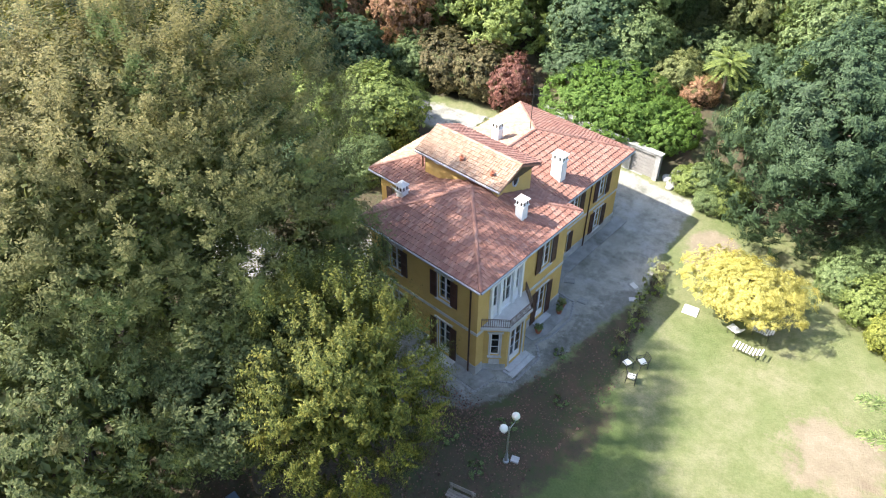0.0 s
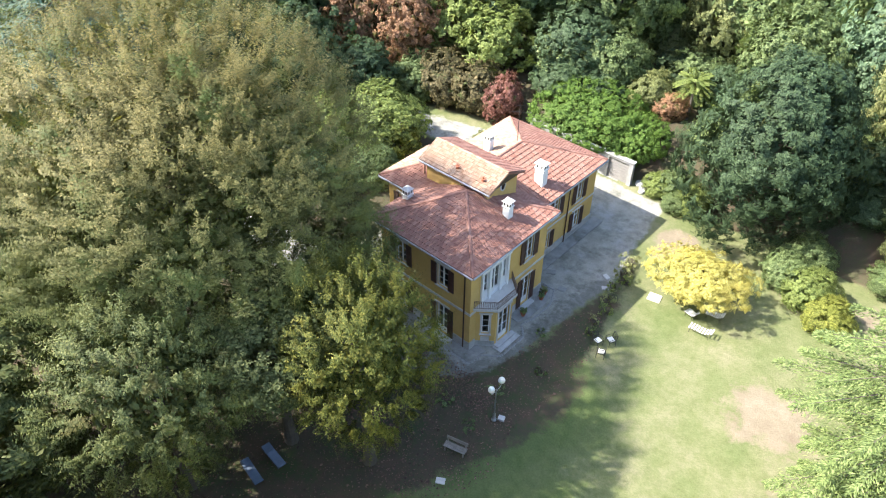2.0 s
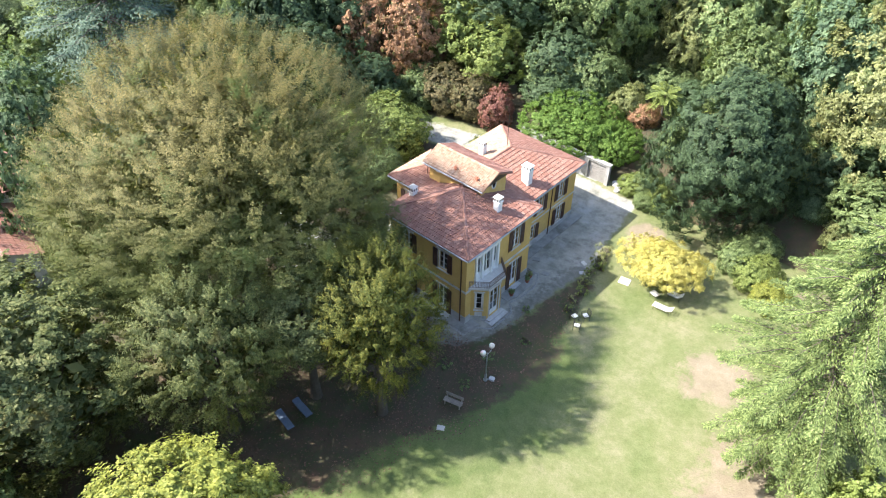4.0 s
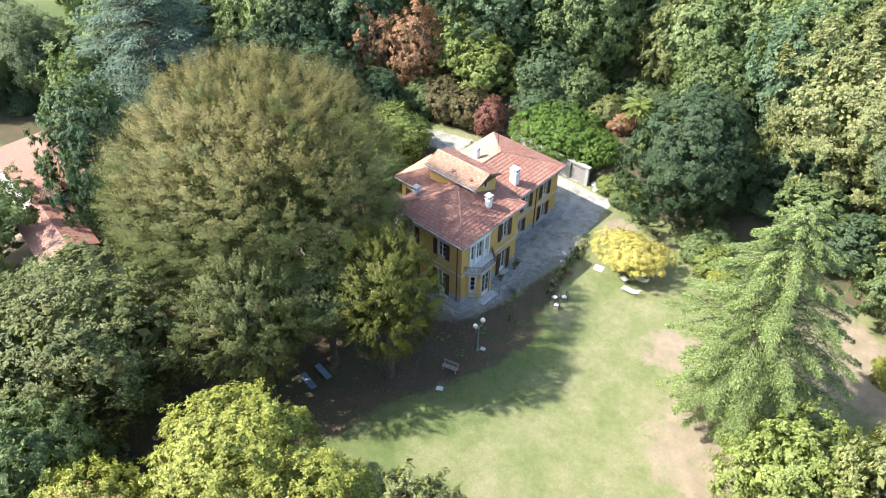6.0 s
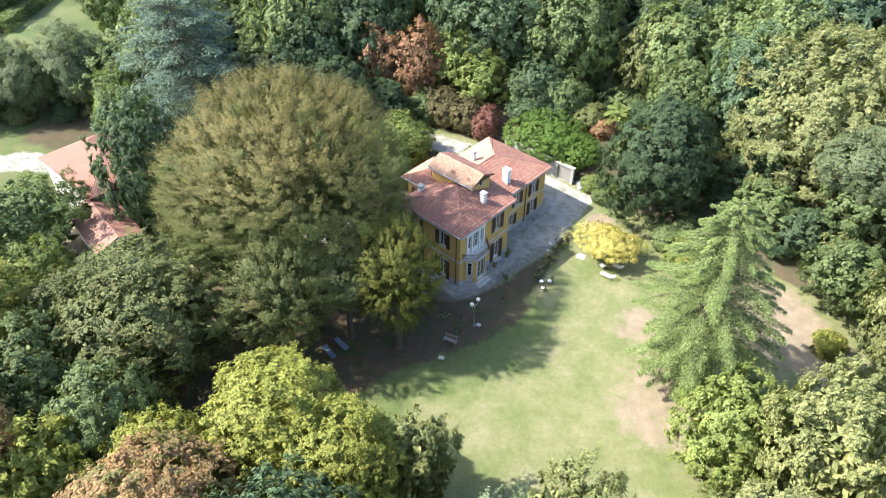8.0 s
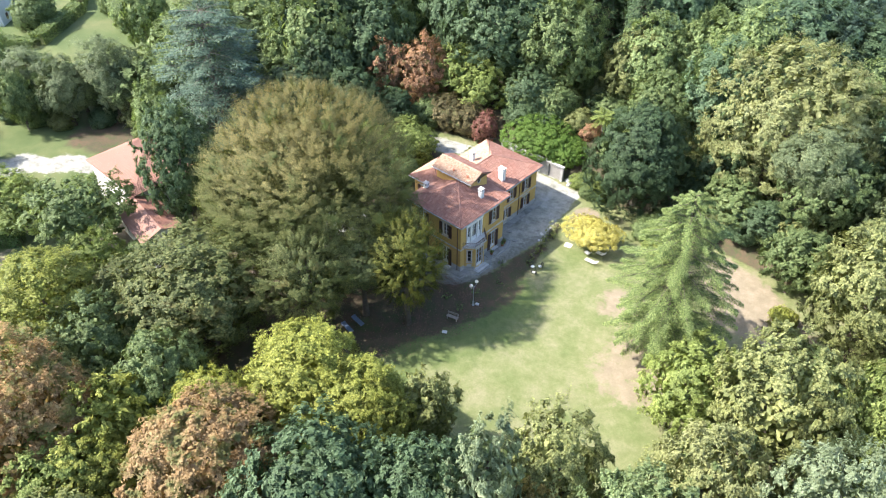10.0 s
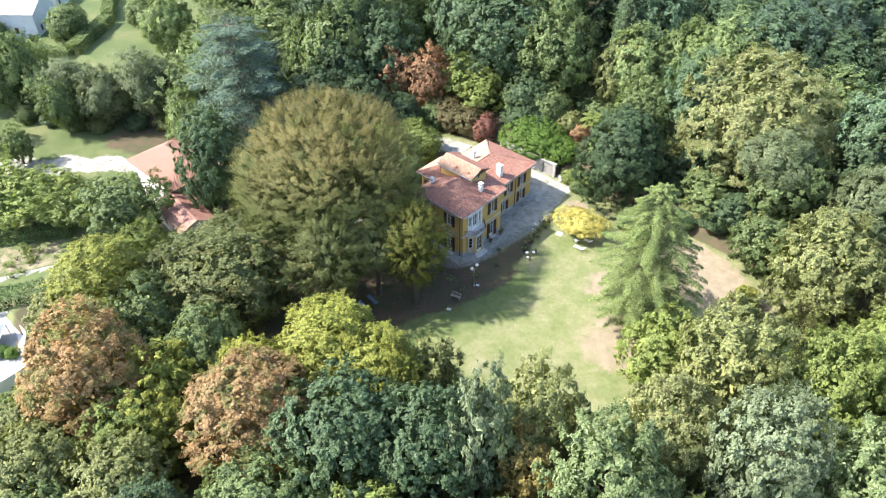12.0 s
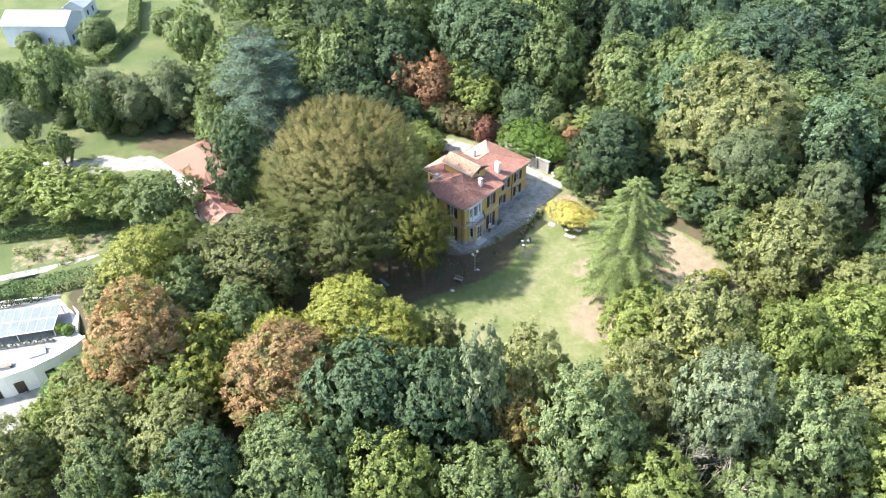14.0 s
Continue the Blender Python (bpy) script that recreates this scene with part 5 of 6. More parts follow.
# ---- woods behind the house ----
broadleaf(-25.2, 38.5, 21.0, 8.6, L_DARK, "dark evergreen oak in the wood behind the house", 60, low=0.1, style="broad")
broadleaf(-13.8, 39.0, 19.5, 6.0, L_MID, "green wood tree behind the house", 61, low=0.1)
conifer(-6.5, 49.0, 25.0, 5.6, L_YEW, "dark drooping spruce in the wood", 62, branches=150, per=80, size=0.5, sag=0.5)
broadleaf(4.6, 51.0, 18.0, 6.0, L_MID, "green tree in the wood", 63, low=0.1)
broadleaf(17.4, 62.0, 21.0, 8.6, L_BLUE, "large round blue-green tree in the wood", 64, low=0.1, style="large")
broadleaf(36.0, 61.6, 16.0, 6.0, L_MID, "green wood tree on the far side", 65, low=0.1)
broadleaf(-3.4, 43.5, 15.5, 4.8, L_OLIVE, "olive-green tree in the wood", 66, low=0.1)
broadleaf(4.0, 38.0, 13.5, 4.5, L_MID, "green wood tree near the yew", 67, low=0.08)
broadleaf(-50.0, 23.0, 20.0, 7.8, L_YEW, "dark evergreen tree in the wood", 68, low=0.08)
broadleaf(-39.5, 24.0, 17.0, 6.2, L_DARK, "dark evergreen tree in the wood", 69, low=0.08, style="broad")
broadleaf(-30.6, 25.6, 12.4, 4.2, L_RUST, "russet-leaved tree behind the house", 70, low=0.1)
broadleaf(-34.6, 22.4, 12.0, 3.4, L_RUST, "russet-leaved tree behind the house", 71, low=0.1)
broadleaf(-21.6, 29.2, 10.0, 3.7, L_LIGHT, "light green camellia behind the house", 72, low=0.05)
broadleaf(-26.0, 29.5, 11.0, 3.8, L_LIGHT, "light green camellia behind the house", 73, low=0.05)
broadleaf(-14.5, 33.0, 10.5, 3.8, L_DARK, "dark green shrub tree on the bank", 74, low=0.05, style="broad")
shrub(-23.0, 14.6, 5.4, 3.9, L_LIGHT, "light green rounded laurel by the drive", 75)
shrub(-26.5, 11.0, 5.0, 3.2, L_LIGHT, "light green rounded laurel by the drive", 76)
shrub(-8.6, 27.3, 5.6, 5.0, L_LUSH, "vivid green clipped dome over the garage bank", 77, style="dome")
shrub(-4.0, 27.6, 4.4, 3.0, L_LUSH, "vivid green shrub on the garage bank", 78, style="dome")
shrub(-17.5, 25.6, 4.3, 2.0, L_RED, "red-leaved maple bush behind the house", 79)
shrub(-20.5, 25.4, 4.9, 2.8, L_BROWN, "clipped brownish hedge bush behind the drive", 80)
shrub(-24.0, 24.6, 5.1, 3.0, L_BROWN, "clipped brownish hedge bush behind the drive", 81)
shrub(-27.2, 23.4, 4.6, 2.6, L_MID, "dark clipped hedge bush behind the drive", 82)
shrub(-14.6, 19.5, 2.0, 1.6, L_OLIVE, "low yellowish hedge against the house", 83)
shrub(-15.0, 16.5, 2.0, 1.8, L_OLIVE, "low yellowish hedge against the house", 84)
shrub(-3.6, 33.0, 4.8, 1.6, L_RUST, "rust-brown shrub on the bank", 85)
shrub(3.6, 24.6, 2.2, 1.6, L_LIGHT, "light green shrub at the garage wall", 86)
shrub(1.8, 25.4, 2.6, 1.6, L_MID, "green shrub at the garage wall", 87)
shrub(0.4, 24.9, 1.9, 1.4, L_LIGHT, "light green shrub at the garage wall", 96)
shrub(2.5, 23.7, 1.5, 1.2, L_MID, "green shrub at the garage wall", 97)
shrub(15.0, 20.5, 2.4, 1.9, L_LIGHT, "variegated laurel bush behind the maple", 88)
shrub(17.0, 18.8, 2.0, 1.7, L_YEL, "yellowish bush behind the maple", 89)
shrub(12.8, 21.6, 2.4, 1.9, L_MID, "green bush behind the maple", 90)
shrub(32.4, 17.4, 2.4, 1.5, L_YEL, "round bright green bush by the bare path", 91)

for k, (x, y, top, r, mat) in enumerate(((-33.5, 13.0, 11.0, 4.4, L_DARK), (-31.0, 5.0, 9.0, 3.8, L_YEW), (-37.5, 7.0, 13.0, 4.8, L_YEW), (-30.0, 18.5, 7.0, 3.2, L_DARK), (-27.5, 2.0, 6.5, 3.0, L_MID), (-41.0, 15.0, 14.0, 5.0, L_YEW))):
    broadleaf(x, y, top, r, mat, "dark evergreen beyond the drive", 170 + k, low=0.04, style="broad")
for k, (x, y, top, r) in enumerate(((-19.0, 9.5, 3.2, 2.2), (-21.5, 5.5, 3.6, 2.4), (-29.0, 8.5, 4.6, 2.6), (-24.0, 1.5, 3.4, 2.2))):
    shrub(x, y, top, r, (L_MID, L_DARK)[k % 2], "green garden shrub beside the house", 180 + k)

for k, (x, y, top, r, mat) in enumerate(((20.0, 29.5, 8.0, 3.8, L_MID), (25.0, 28.5, 7.5, 3.4, L_DARK), (29.0, 28.0, 7.0, 3.0, L_OLIVE), (16.0, 33.5, 9.5, 3.6, L_DARK), (33.0, 25.0, 6.0, 2.6, L_MID))):
    broadleaf(x, y, top, r, mat, "young green tree filling the wood's edge", 190 + k, low=0.03, style="small")

for k, (x, y, top, r, mat) in enumerate(((1.5, 30.5, 5.0, 1.9, L_MID), (4.2, 33.5, 6.2, 2.2, L_OLIVE), (-0.8, 36.5, 7.0, 2.4, L_DARK), (3.0, 37.0, 7.5, 2.2, L_LIGHT), (-6.0, 33.5, 5.8, 2.0, L_OLIVE), (5.8, 30.6, 4.8, 1.8, L_DARK), (1.0, 33.2, 4.4, 1.4, L_LIGHT), (22.5, 27.6, 3.0, 2.2, L_DARK), (25.5, 31.0, 4.0, 2.6, L_MID), (29.0, 30.7, 4.0, 2.4, L_OLIVE), (16.3, 32.5, 5.0, 2.2, L_DARK), (19.0, 25.5, 2.2, 1.6, L_MID))):
    shrub(x, y, top, r, mat, "leafy shrub on the bank behind the garden", 220 + k)

# far wood: a few grown trees, repeated at other turns and sizes
far_rng = random.Random(21)
protos = [broadleaf(-38.0, 44.0, 20.0, 7.0, L_WOOD, "tall green tree in the far wood", 101, low=0.1, style="far"),
          broadleaf(-52.0, 38.0, 20.0, 7.0, L_MID, "round green tree in the far wood", 102, low=0.1, style="far"),
          broadleaf(6.0, 64.0, 19.0, 6.5, L_DARK, "dark green tree in the far wood", 103, low=0.1, style="far"),
          conifer(-16.0, 56.0, 23.0, 5.0, L_YEW, "dark drooping spruce in the far wood", 104, branches=90, per=45, size=0.75, sag=0.45),
          broadleaf(28.0, 50.0, 17.0, 6.0, L_MID, "mid-green tree in the far wood", 105, low=0.1, style="far")]
placed = [(-25, 38.5), (-13.8, 39), (-6.5, 49), (4.6, 51), (17.4, 62), (36, 61.6), (-50, 23), (-39.5, 24), (-38, 44), (-52, 38), (6, 64), (-16, 56), (28, 50), (21, 38.6), (43.5, 33), (28.6, 32)]
tries = 0
while len(placed) < 260 and tries < 20000:
    tries += 1
    x, y = far_rng.uniform(-95, 105), far_rng.uniform(26, 190)
    if y < 36 + max(0, (30 - x)) * 0.18 and x > -45:
        continue
    if x < -55 and y < 22 - (x + 55) * 0.55:
        continue
    if min(math.hypot(x - a, y - b) for a, b in placed) < (6.4 if y < 90 else 8.5):
        continue
    placed.append((x, y))
    src = protos[far_rng.choice((0, 0, 2, 2, 2, 3, 3, 4, 0, 1))]
    k = far_rng.uniform(0.8, 1.2) * (0.8 if y < 48 else 1.0)
    cp = copy_thing(src, pose(x, y, ground_z(x, y), 0, 0, far_rng.uniform(0, 360)))
    cp.scale = (k, k, k * far_rng.uniform(0.9, 1.12))
# near tree belt and the sides
belt = [broadleaf(24.0, -38.5, 12.0, 4.6, L_LIGHT, "light green tree in the near belt", 111, low=0.08, style="belt"),
        broadleaf(31.0, -33.0, 11.0, 4.2, L_MID, "mid-green tree in the near belt", 112, low=0.08, style="belt"),
        broadleaf(3.0, -50.0, 11.0, 4.8, L_OLIVE, "olive tree in the near belt", 113, low=0.08, style="belt"),
        broadleaf(10.0, -51.0, 12.0, 4.6, L_DARK, "dark green tree in the near belt", 114, low=0.08, style="belt")]
for i, (x, y, k, s) in enumerate(((38.5, -30, 1, 0.9), (44, -22.5, 0, 0.95), (52, -17, 1, 0.95), (60, -4, 0, 1.0), (58, 3, 2, 1.1), (60, 14, 0, 1.15), (50, 19, 2, 1.15), (52, 29, 3, 1.1), (36, 42, 3, 1.2), (-4, -55, 2, 1.0), (-10.6, -52.5, 2, 0.85), (-2.5, -47, 0, 0.85), (24, -48, 1, 1.0), (34, -41, 0, 1.0), (44, -33, 1, 1.0), (53, -27, 2, 1.0), (14, -14 - 44, 0, 1.0), (62, -16, 3, 1.0), (57, 40, 0, 1.2), (46, 48, 3, 1.2), (-27, -31, 0, 0.75), (-8, -58, 0, 0.75), (-13, -66.5, 0, 0.7), (-7, -64, 2, 1.0), (1, -57, 1, 0.9))):
    cp = copy_thing(belt[k], pose(x, y, ground_z(x, y), 0, 0, 77 * i))
    cp.scale = (s, s, s)

# undergrowth on the bank and in the wood's edge
low_a = shrub(-30.0, 32.0, 5.6, 3.0, L_MID, "green undergrowth bush in the wood", 120)
low_b = shrub(-10.5, 31.5, 5.4, 2.6, L_DARK, "dark undergrowth bush in the wood", 121)
low_c = shrub(12.5, 33.5, 5.6, 2.8, L_OLIVE, "olive undergrowth bush in the wood", 122)
ur = random.Random(8)
for k in range(90):
    x = ur.uniform(-56, 50)
    y = ur.uniform(30, 58) if x < 12 else ur.uniform(30, 60)
    if 12 < x < 26 and y < 36:
        continue
    src = (low_a, low_b, low_c, low_b, low_a)[k % 5]
    cp = copy_thing(src, pose(x, y, ground_z(x, y) - 0.1, 0, 0, ur.uniform(0, 360)))
    f = ur.uniform(0.7, 1.3)
    cp.scale = (f, f, f * ur.uniform(0.8, 1.3))
for k, (x, y, f) in enumerate(((-30, -24, 0.8), (-8.5, -31.5, 0.9), (20.5, -24.5, 0.7), (32.5, -16.5, 1.0), (33, -8, 1.0), (41.5, 8.5, 1.1), (37.5, 12, 0.8), (44, 15, 1.2), (33.5, 27.5, 1.0), (25.5, 29.5, 0.9), (19.5, 28.5, 0.8), (15, 30, 0.9), (13.5, 24.5, 0.6), (-20, -24, 0.7), (40, -7.5, 1.2), (34, 36, 1.1), (48, 24, 1.2), (0, -30, 0.9), (9.0, -31.5, 1.0), (27, -33, 1.0), (-1, -43.5, 1.0), (11.5, -43, 1.1), (-6, -50, 1.0), (-17, -47, 0.9), (40, -17, 1.2), (49, -1.5, 1.2), (48, -14, 1.2), (55, 7, 1.2), (30, -28, 1.0), (-80, -20.5, 0.7), (-76, -17.5, 0.8), (-71.5, -15.5, 0.7), (-67.5, -10.5, 0.9), (-84.5, -22.5, 0.7), (-63.5, -6.5, 0.9))):
    cp = copy_thing((low_a, low_c, low_b)[k % 3], pose(x, y, ground_z(x, y) - 0.1, 0, 0, 61 * k))
    cp.scale = (f, f, f * 1.1)

# ---- meadow side: trees along the road and in the field ----
side = [broadleaf(-53.2, -35.7, 8.0, 6.6, L_LIGHT, "spreading orchard tree with light leaves", 130, low=0.2, style="side"),
        broadleaf(-38.0, -27.6, 9.6, 6.0, L_MID, "grey-green broadleaf tree by the cottage yard", 131, low=0.1, style="side"),
        broadleaf(-89.0, -20.0, 14.0, 5.4, L_MID, "slender green tree by the field", 132, low=0.08, style="side"),
        broadleaf(-70.7, -14.0, 10.0, 4.2, L_PINE, "airy grey-green tree by the road", 133, low=0.12, style="sparse")]
for k, x, y, f in ((3, -66.5, -7.5, 1.2), (1, -61.0, -3.0, 1.0), (2, -75.0, -19.5, 0.7), (3, -60.5, 7.0, 1.5), (2, -84.8, 8.2, 0.95), (1, -70.0, 6.0, 1.1), (2, -80, -13, 0.6), (1, -66, 18, 1.25), (1, -76, 16, 1.2), (2, -86, 24, 1.1), (1, -78, 28, 1.2), (3, -82.5, -31.5, 0.8), (0, -66.5, -38.5, 0.9), (0, -60.5, -44.0, 0.8), (2, -96.0, -27.5, 0.8), (0, -48.5, -31.5, 0.75), (2, -55, 2.5, 1.2), (1, -97, 38, 1.1), (3, -106, 30, 1.2), (2, -50, -9.5, 0.8), (1, -46.5, 11, 1.1), (1, -54, 14, 1.2), (2, -45.5, 17, 1.3), (2, -71, -25 - 4.5, 0.45), (0, -78, -44, 1.0), (2, -84, -18.5, 0.7), (3, -78.5, -15.5, 1.0), (1, -73.5, -10.5, 0.9), (2, -88.5, -23.5, 0.65), (1, -67, -2, 0.9)):
    cp = copy_thing(side[k], pose(x, y, ground_z(x, y), 0, 0, 53 * x))
    cp.scale = (f, f, f)
for k, (x, y, r, top) in enumerate(((-113.2, -0.6, 4.4, 6.0), (-124.5, -12.0, 2.8, 3.0), (-109.0, 14.5, 3.4, 4.5), (-98.0, 14.0, 5.0, 6.0))):
    shrub(x, y, top, r, L_MID, "rounded green shrub in the meadow", 140 + k)


def hedge(p, q, w, h, mat, label, seed, size=0.25):
    """A clipped hedge between two plan points: a leafy block on stems."""
    g = np.random.default_rng(seed)
    p, q = np.array(p, float), np.array(q, float)
    ln = np.linalg.norm(q - p)
    d = (q - p) / ln
    s = np.array([-d[1], d[0]])
    z = ground_z(*((p + q) / 2))
    th = tagged(empty("hedge", (*((p + q) / 2), z)), label=label, category="hedge")
    n = int(ln * (w + 2 * h) * 45)
    u = g.uniform(-ln / 2, ln / 2, n)
    per = g.uniform(-(h + w / 2), h + w / 2, n)
    v = np.clip(per, -w / 2, w / 2)
    zz = np.where(np.abs(per) > w / 2, h - (np.abs(per) - w / 2), h) + g.normal(0, 0.06, n) + 0.08 * np.sin(u * 1.3)
    v = v + g.normal(0, 0.07, n)
    P = np.stack([d[0] * u + s[0] * v, d[1] * u + s[1] * v, np.maximum(zz, 0.02)], 1)
    N = np.stack([s[0] * np.sign(per) * (np.abs(per) > w / 2), s[1] * np.sign(per) * (np.abs(per) > w / 2), 1.0 * (np.abs(per) <= w / 2) + 0.2], 1) + g.normal(0, 0.5, (n, 3))
    L = size * g.uniform(0.7, 1.3, n)
    ob = new("foliage", card_mesh("foliage", P, N, g.normal(size=(n, 3)), L, L * 0.6, [mat]))
    ob.parent = th
    bm = bmesh.new()
    for i in range(int(ln / 1.2) + 1):
        c = d * (i * 1.2 - ln / 2)
        tube(bm, [(c[0], c[1], -0.1), (c[0], c[1], h * 0.8)], [0.05, 0.03], 5)
    part("stem", bm, BARK, th)
    return th


hedge((-42.4, -53.6), (-35.6, -40.6), 3.0, 2.7, L_HEDGE, "dark green clipped hedge along the garden path", 150)
hedge((-57.5, -47.4), (-46.5, -32.8), 1.7, 1.8, L_HEDGE, "low clipped hedge round the kitchen garden", 151)
hedge((-104.5, -4.5), (-114.5, 8.8), 2.6, 2.2, L_MID, "tall field hedge beside the white house", 152, 0.35)
hedge((-115.0, 9.0), (-132.5, 19.5), 2.4, 2.4, L_MID, "tall field hedge beside the white house", 153, 0.35)
hedge((-104.0, -5.0), (-122.0, -14.5), 2.0, 1.6, L_MID, "field hedge in front of the white house", 154, 0.35)


# ---- garden things ----
def lamp_post(x, y):
    z = ground_z(x, y)
    th = tagged(empty("lamp_post", (x, y, z)), label="grey garden lamp post with two white globes", category="lamp post")
    bm = bmesh.new()
    tube(bm, [(0, 0, -0.1), (0, 0, 0.12), (0, 0, 0.15), (0, 0, 0.6), (0, 0, 0.66)], [0.16, 0.16, 0.11, 0.09, 0.06], 12)
    part("base", bm, ZINC, th, "fluted grey metal base")
    bm = bmesh.new()
    tube(bm, [(0, 0, 0.66), (0, 0, 2.9), (0, 0, 3.0)], [0.05, 0.04, 0.01], 10)
    part("pole", bm, ZINC, th)
    for s in (-1, 1):
        bm = bmesh.new()
        tube(bm, [(0, 0, 2.7), (0, s * 0.2, 2.82), (0, s * 0.42, 2.86), (0, s * 0.48, 2.98 - z - 0.2)], 0.022, 7)
        arm = part("arm", bm, ZINC, th)
        bm = bmesh.new()
        ball(bm, (0, s * 0.48, 3.12 - z), 0.215, 18, 12)
        smooth(part("globe", bm, OPAL, arm, "white opal glass globe"))
        bm = bmesh.new()
        tube(bm, [(0, s * 0.48, 2.86 - z), (0, s * 0.48, 2.94 - z)], [0.05, 0.09], 10)
        part("collar", bm, ZINC, arm)


lamp_post(4.75, -3.13)


def slab(x, y, w, d, rz, label, mat=None, h=0.07):
    bm = boxes((-w / 2, -d / 2, -0.1, w / 2, d / 2, h), bev=0.02)
    ob = mesh_ob("stone_slab", bm, mat or STONE)
    ob.matrix_basis = pose(x, y, ground_z(x, y), 0, 0, rz)
    tagged(ob, label=label, category="slab")


slab(6.58, 13.39, 0.95, 0.85, 12, "square white stone cover in the lawn")
slab(2.87, 12.65, 0.55, 0.36, -20, "small pale stone slab on the gravel")
slab(3.45, 11.55, 0.5, 0.36, 35, "small grey stone slab in the flower bed", PLINTH)
slab(5.12, -8.43, 0.55, 0.4, 30, "small pale stone slab in the shaded grass")
slab(5.05, -2.75, 0.42, 0.36, 20, "stone block at the foot of the lamp post", CONCRETE, 0.14)
slab(1.2, 9.2, 0.6, 0.5, 10, "loose grey paving slab by the wall", PAVING, 0.06)
slab(-0.5, 10.2, 0.7, 0.5, 30, "loose grey paving slab by the wall", PAVING, 0.06)


def garden_chair(x, y, rz):
    z = ground_z(x, y)
    th = tagged(empty("garden_chair", (x, y, z), rz), label="dark metal garden armchair with white seat cushion", category="chair", group="chairs on the lawn")
    for sx in (-0.26, 0.26):
        for sy in (-0.24, 0.24):
            bm = bmesh.new()
            tube(bm, [(sx * 1.05, sy * 1.1, 0), (sx, sy, 0.42)], 0.02, 6)
            part("leg", bm, IRON, th)
    bm = bmesh.new()
    tube(bm, [(-0.27, -0.25, 0.42), (0.27, -0.25, 0.42), (0.27, 0.25, 0.42), (-0.27, 0.25, 0.42), (-0.27, -0.25, 0.42)], 0.02, 6)
    part("seat_frame", bm, IRON, th)
    part("cushion", boxes((-0.22, -0.2, 0.43, 0.22, 0.2, 0.49), bev=0.025), CUSHION, th, "white seat cushion")
    bm = bmesh.new()
    tube(bm, [(-0.26, 0.25, 0.42), (-0.26, 0.33, 0.9), (-0.2, 0.34, 0.95), (0.2, 0.34, 0.95), (0.26, 0.33, 0.9), (0.26, 0.25, 0.42)], 0.02, 6)
    for k in range(-3, 4):
        tube(bm, [(k * 0.065, 0.26, 0.44), (k * 0.065, 0.335, 0.94)], 0.011, 5)
    part("backrest", bm, IRON, th)
    for sx in (-1, 1):
        bm = bmesh.new()
        tube(bm, [(sx * 0.27, 0.29, 0.66), (sx * 0.29, -0.1, 0.67), (sx * 0.28, -0.25, 0.62), (sx * 0.27, -0.25, 0.42)], 0.019, 6)
        part("armrest", bm, IRON, th)
    return th


garden_chair(6.0, 6.6, 75)
garden_chair(6.62, 7.26, -30)
garden_chair(6.72, 5.88, 200)


def slat_lounger(x, y, rz, length=1.65, width=0.62):
    """A low bench of white slats across a dark frame, one end tilted up."""
    z = ground_z(x, y)
    th = tagged(empty("slatted_lounger", (x, y, z), rz), label="white slatted garden lounger on dark metal legs", category="lounger", group="loungers under the maple")
    h = 0.38
    for sx in (-length / 2 + 0.15, length / 2 - 0.2):
        for sy in (-1, 1):
            bm = bmesh.new()
            tube(bm, [(sx * 1.05, sy * width / 2 * 0.95, 0), (sx, sy * width / 2 * 0.9, h)], 0.018, 6)
            part("leg", bm, METAL, th)
    for sy in (-1, 1):
        bm = bmesh.new()
        tube(bm, [(-length / 2, sy * width * 0.44, h), (length * 0.2, sy * width * 0.44, h), (length / 2, sy * width * 0.44, h + 0.3)], 0.02, 6)
        part("rail", bm, METAL, th)
    n = 9
    for k in range(n):
        u = -length / 2 + 0.06 + (length - 0.12) * k / (n - 1)
        zz = h + 0.02 + max(0, (u - length * 0.2) / (length * 0.3)) * 0.3
        part("slat", boxes((u - 0.05, -width / 2, zz, u + 0.05, width / 2, zz + 0.022), bev=0.006), CUSHION, th)


slat_lounger(10.75, 12.3, 4)
slat_lounger(10.8, 14.35, 6, 1.25)
slat_lounger(9.5, 13.35, -15, 0.9, 0.55)


def blue_lounger(x, y, rz):
    z = ground_z(x, y)
    th = tagged(empty("sun_lounger", (x, y, z), rz), label="blue-grey padded sun lounger on the shaded grass", category="lounger", group="blue loungers under the beech")
    for sx in (-0.75, 0.7):
        for sy in (-0.24, 0.24):
            bm = bmesh.new()
            tube(bm, [(sx, sy, 0), (sx, sy, 0.28)], 0.02, 6)
            part("leg", bm, METAL, th)
    part("frame", boxes((-0.95, -0.29, 0.27, 0.95, 0.29, 0.31), bev=0.008), METAL, th)
    part("mattress", boxes((-0.4, -0.27, 0.312, 0.95, 0.27, 0.38), bev=0.025), STEEL_BLUE, th, "blue-grey mattress")
    bm = boxes((0, -0.27, 0, 0.55, 0.27, 0.07), bev=0.025)
    bmesh.ops.transform(bm, matrix=pose(-0.93, 0, 0.42, 0, 12, 0), verts=bm.verts)
    part("headrest", bm, STEEL_BLUE, th, "slightly raised blue-grey head part")


blue_lounger(-3.2, -15.45, -9)
blue_lounger(-3.1, -13.95, -6)


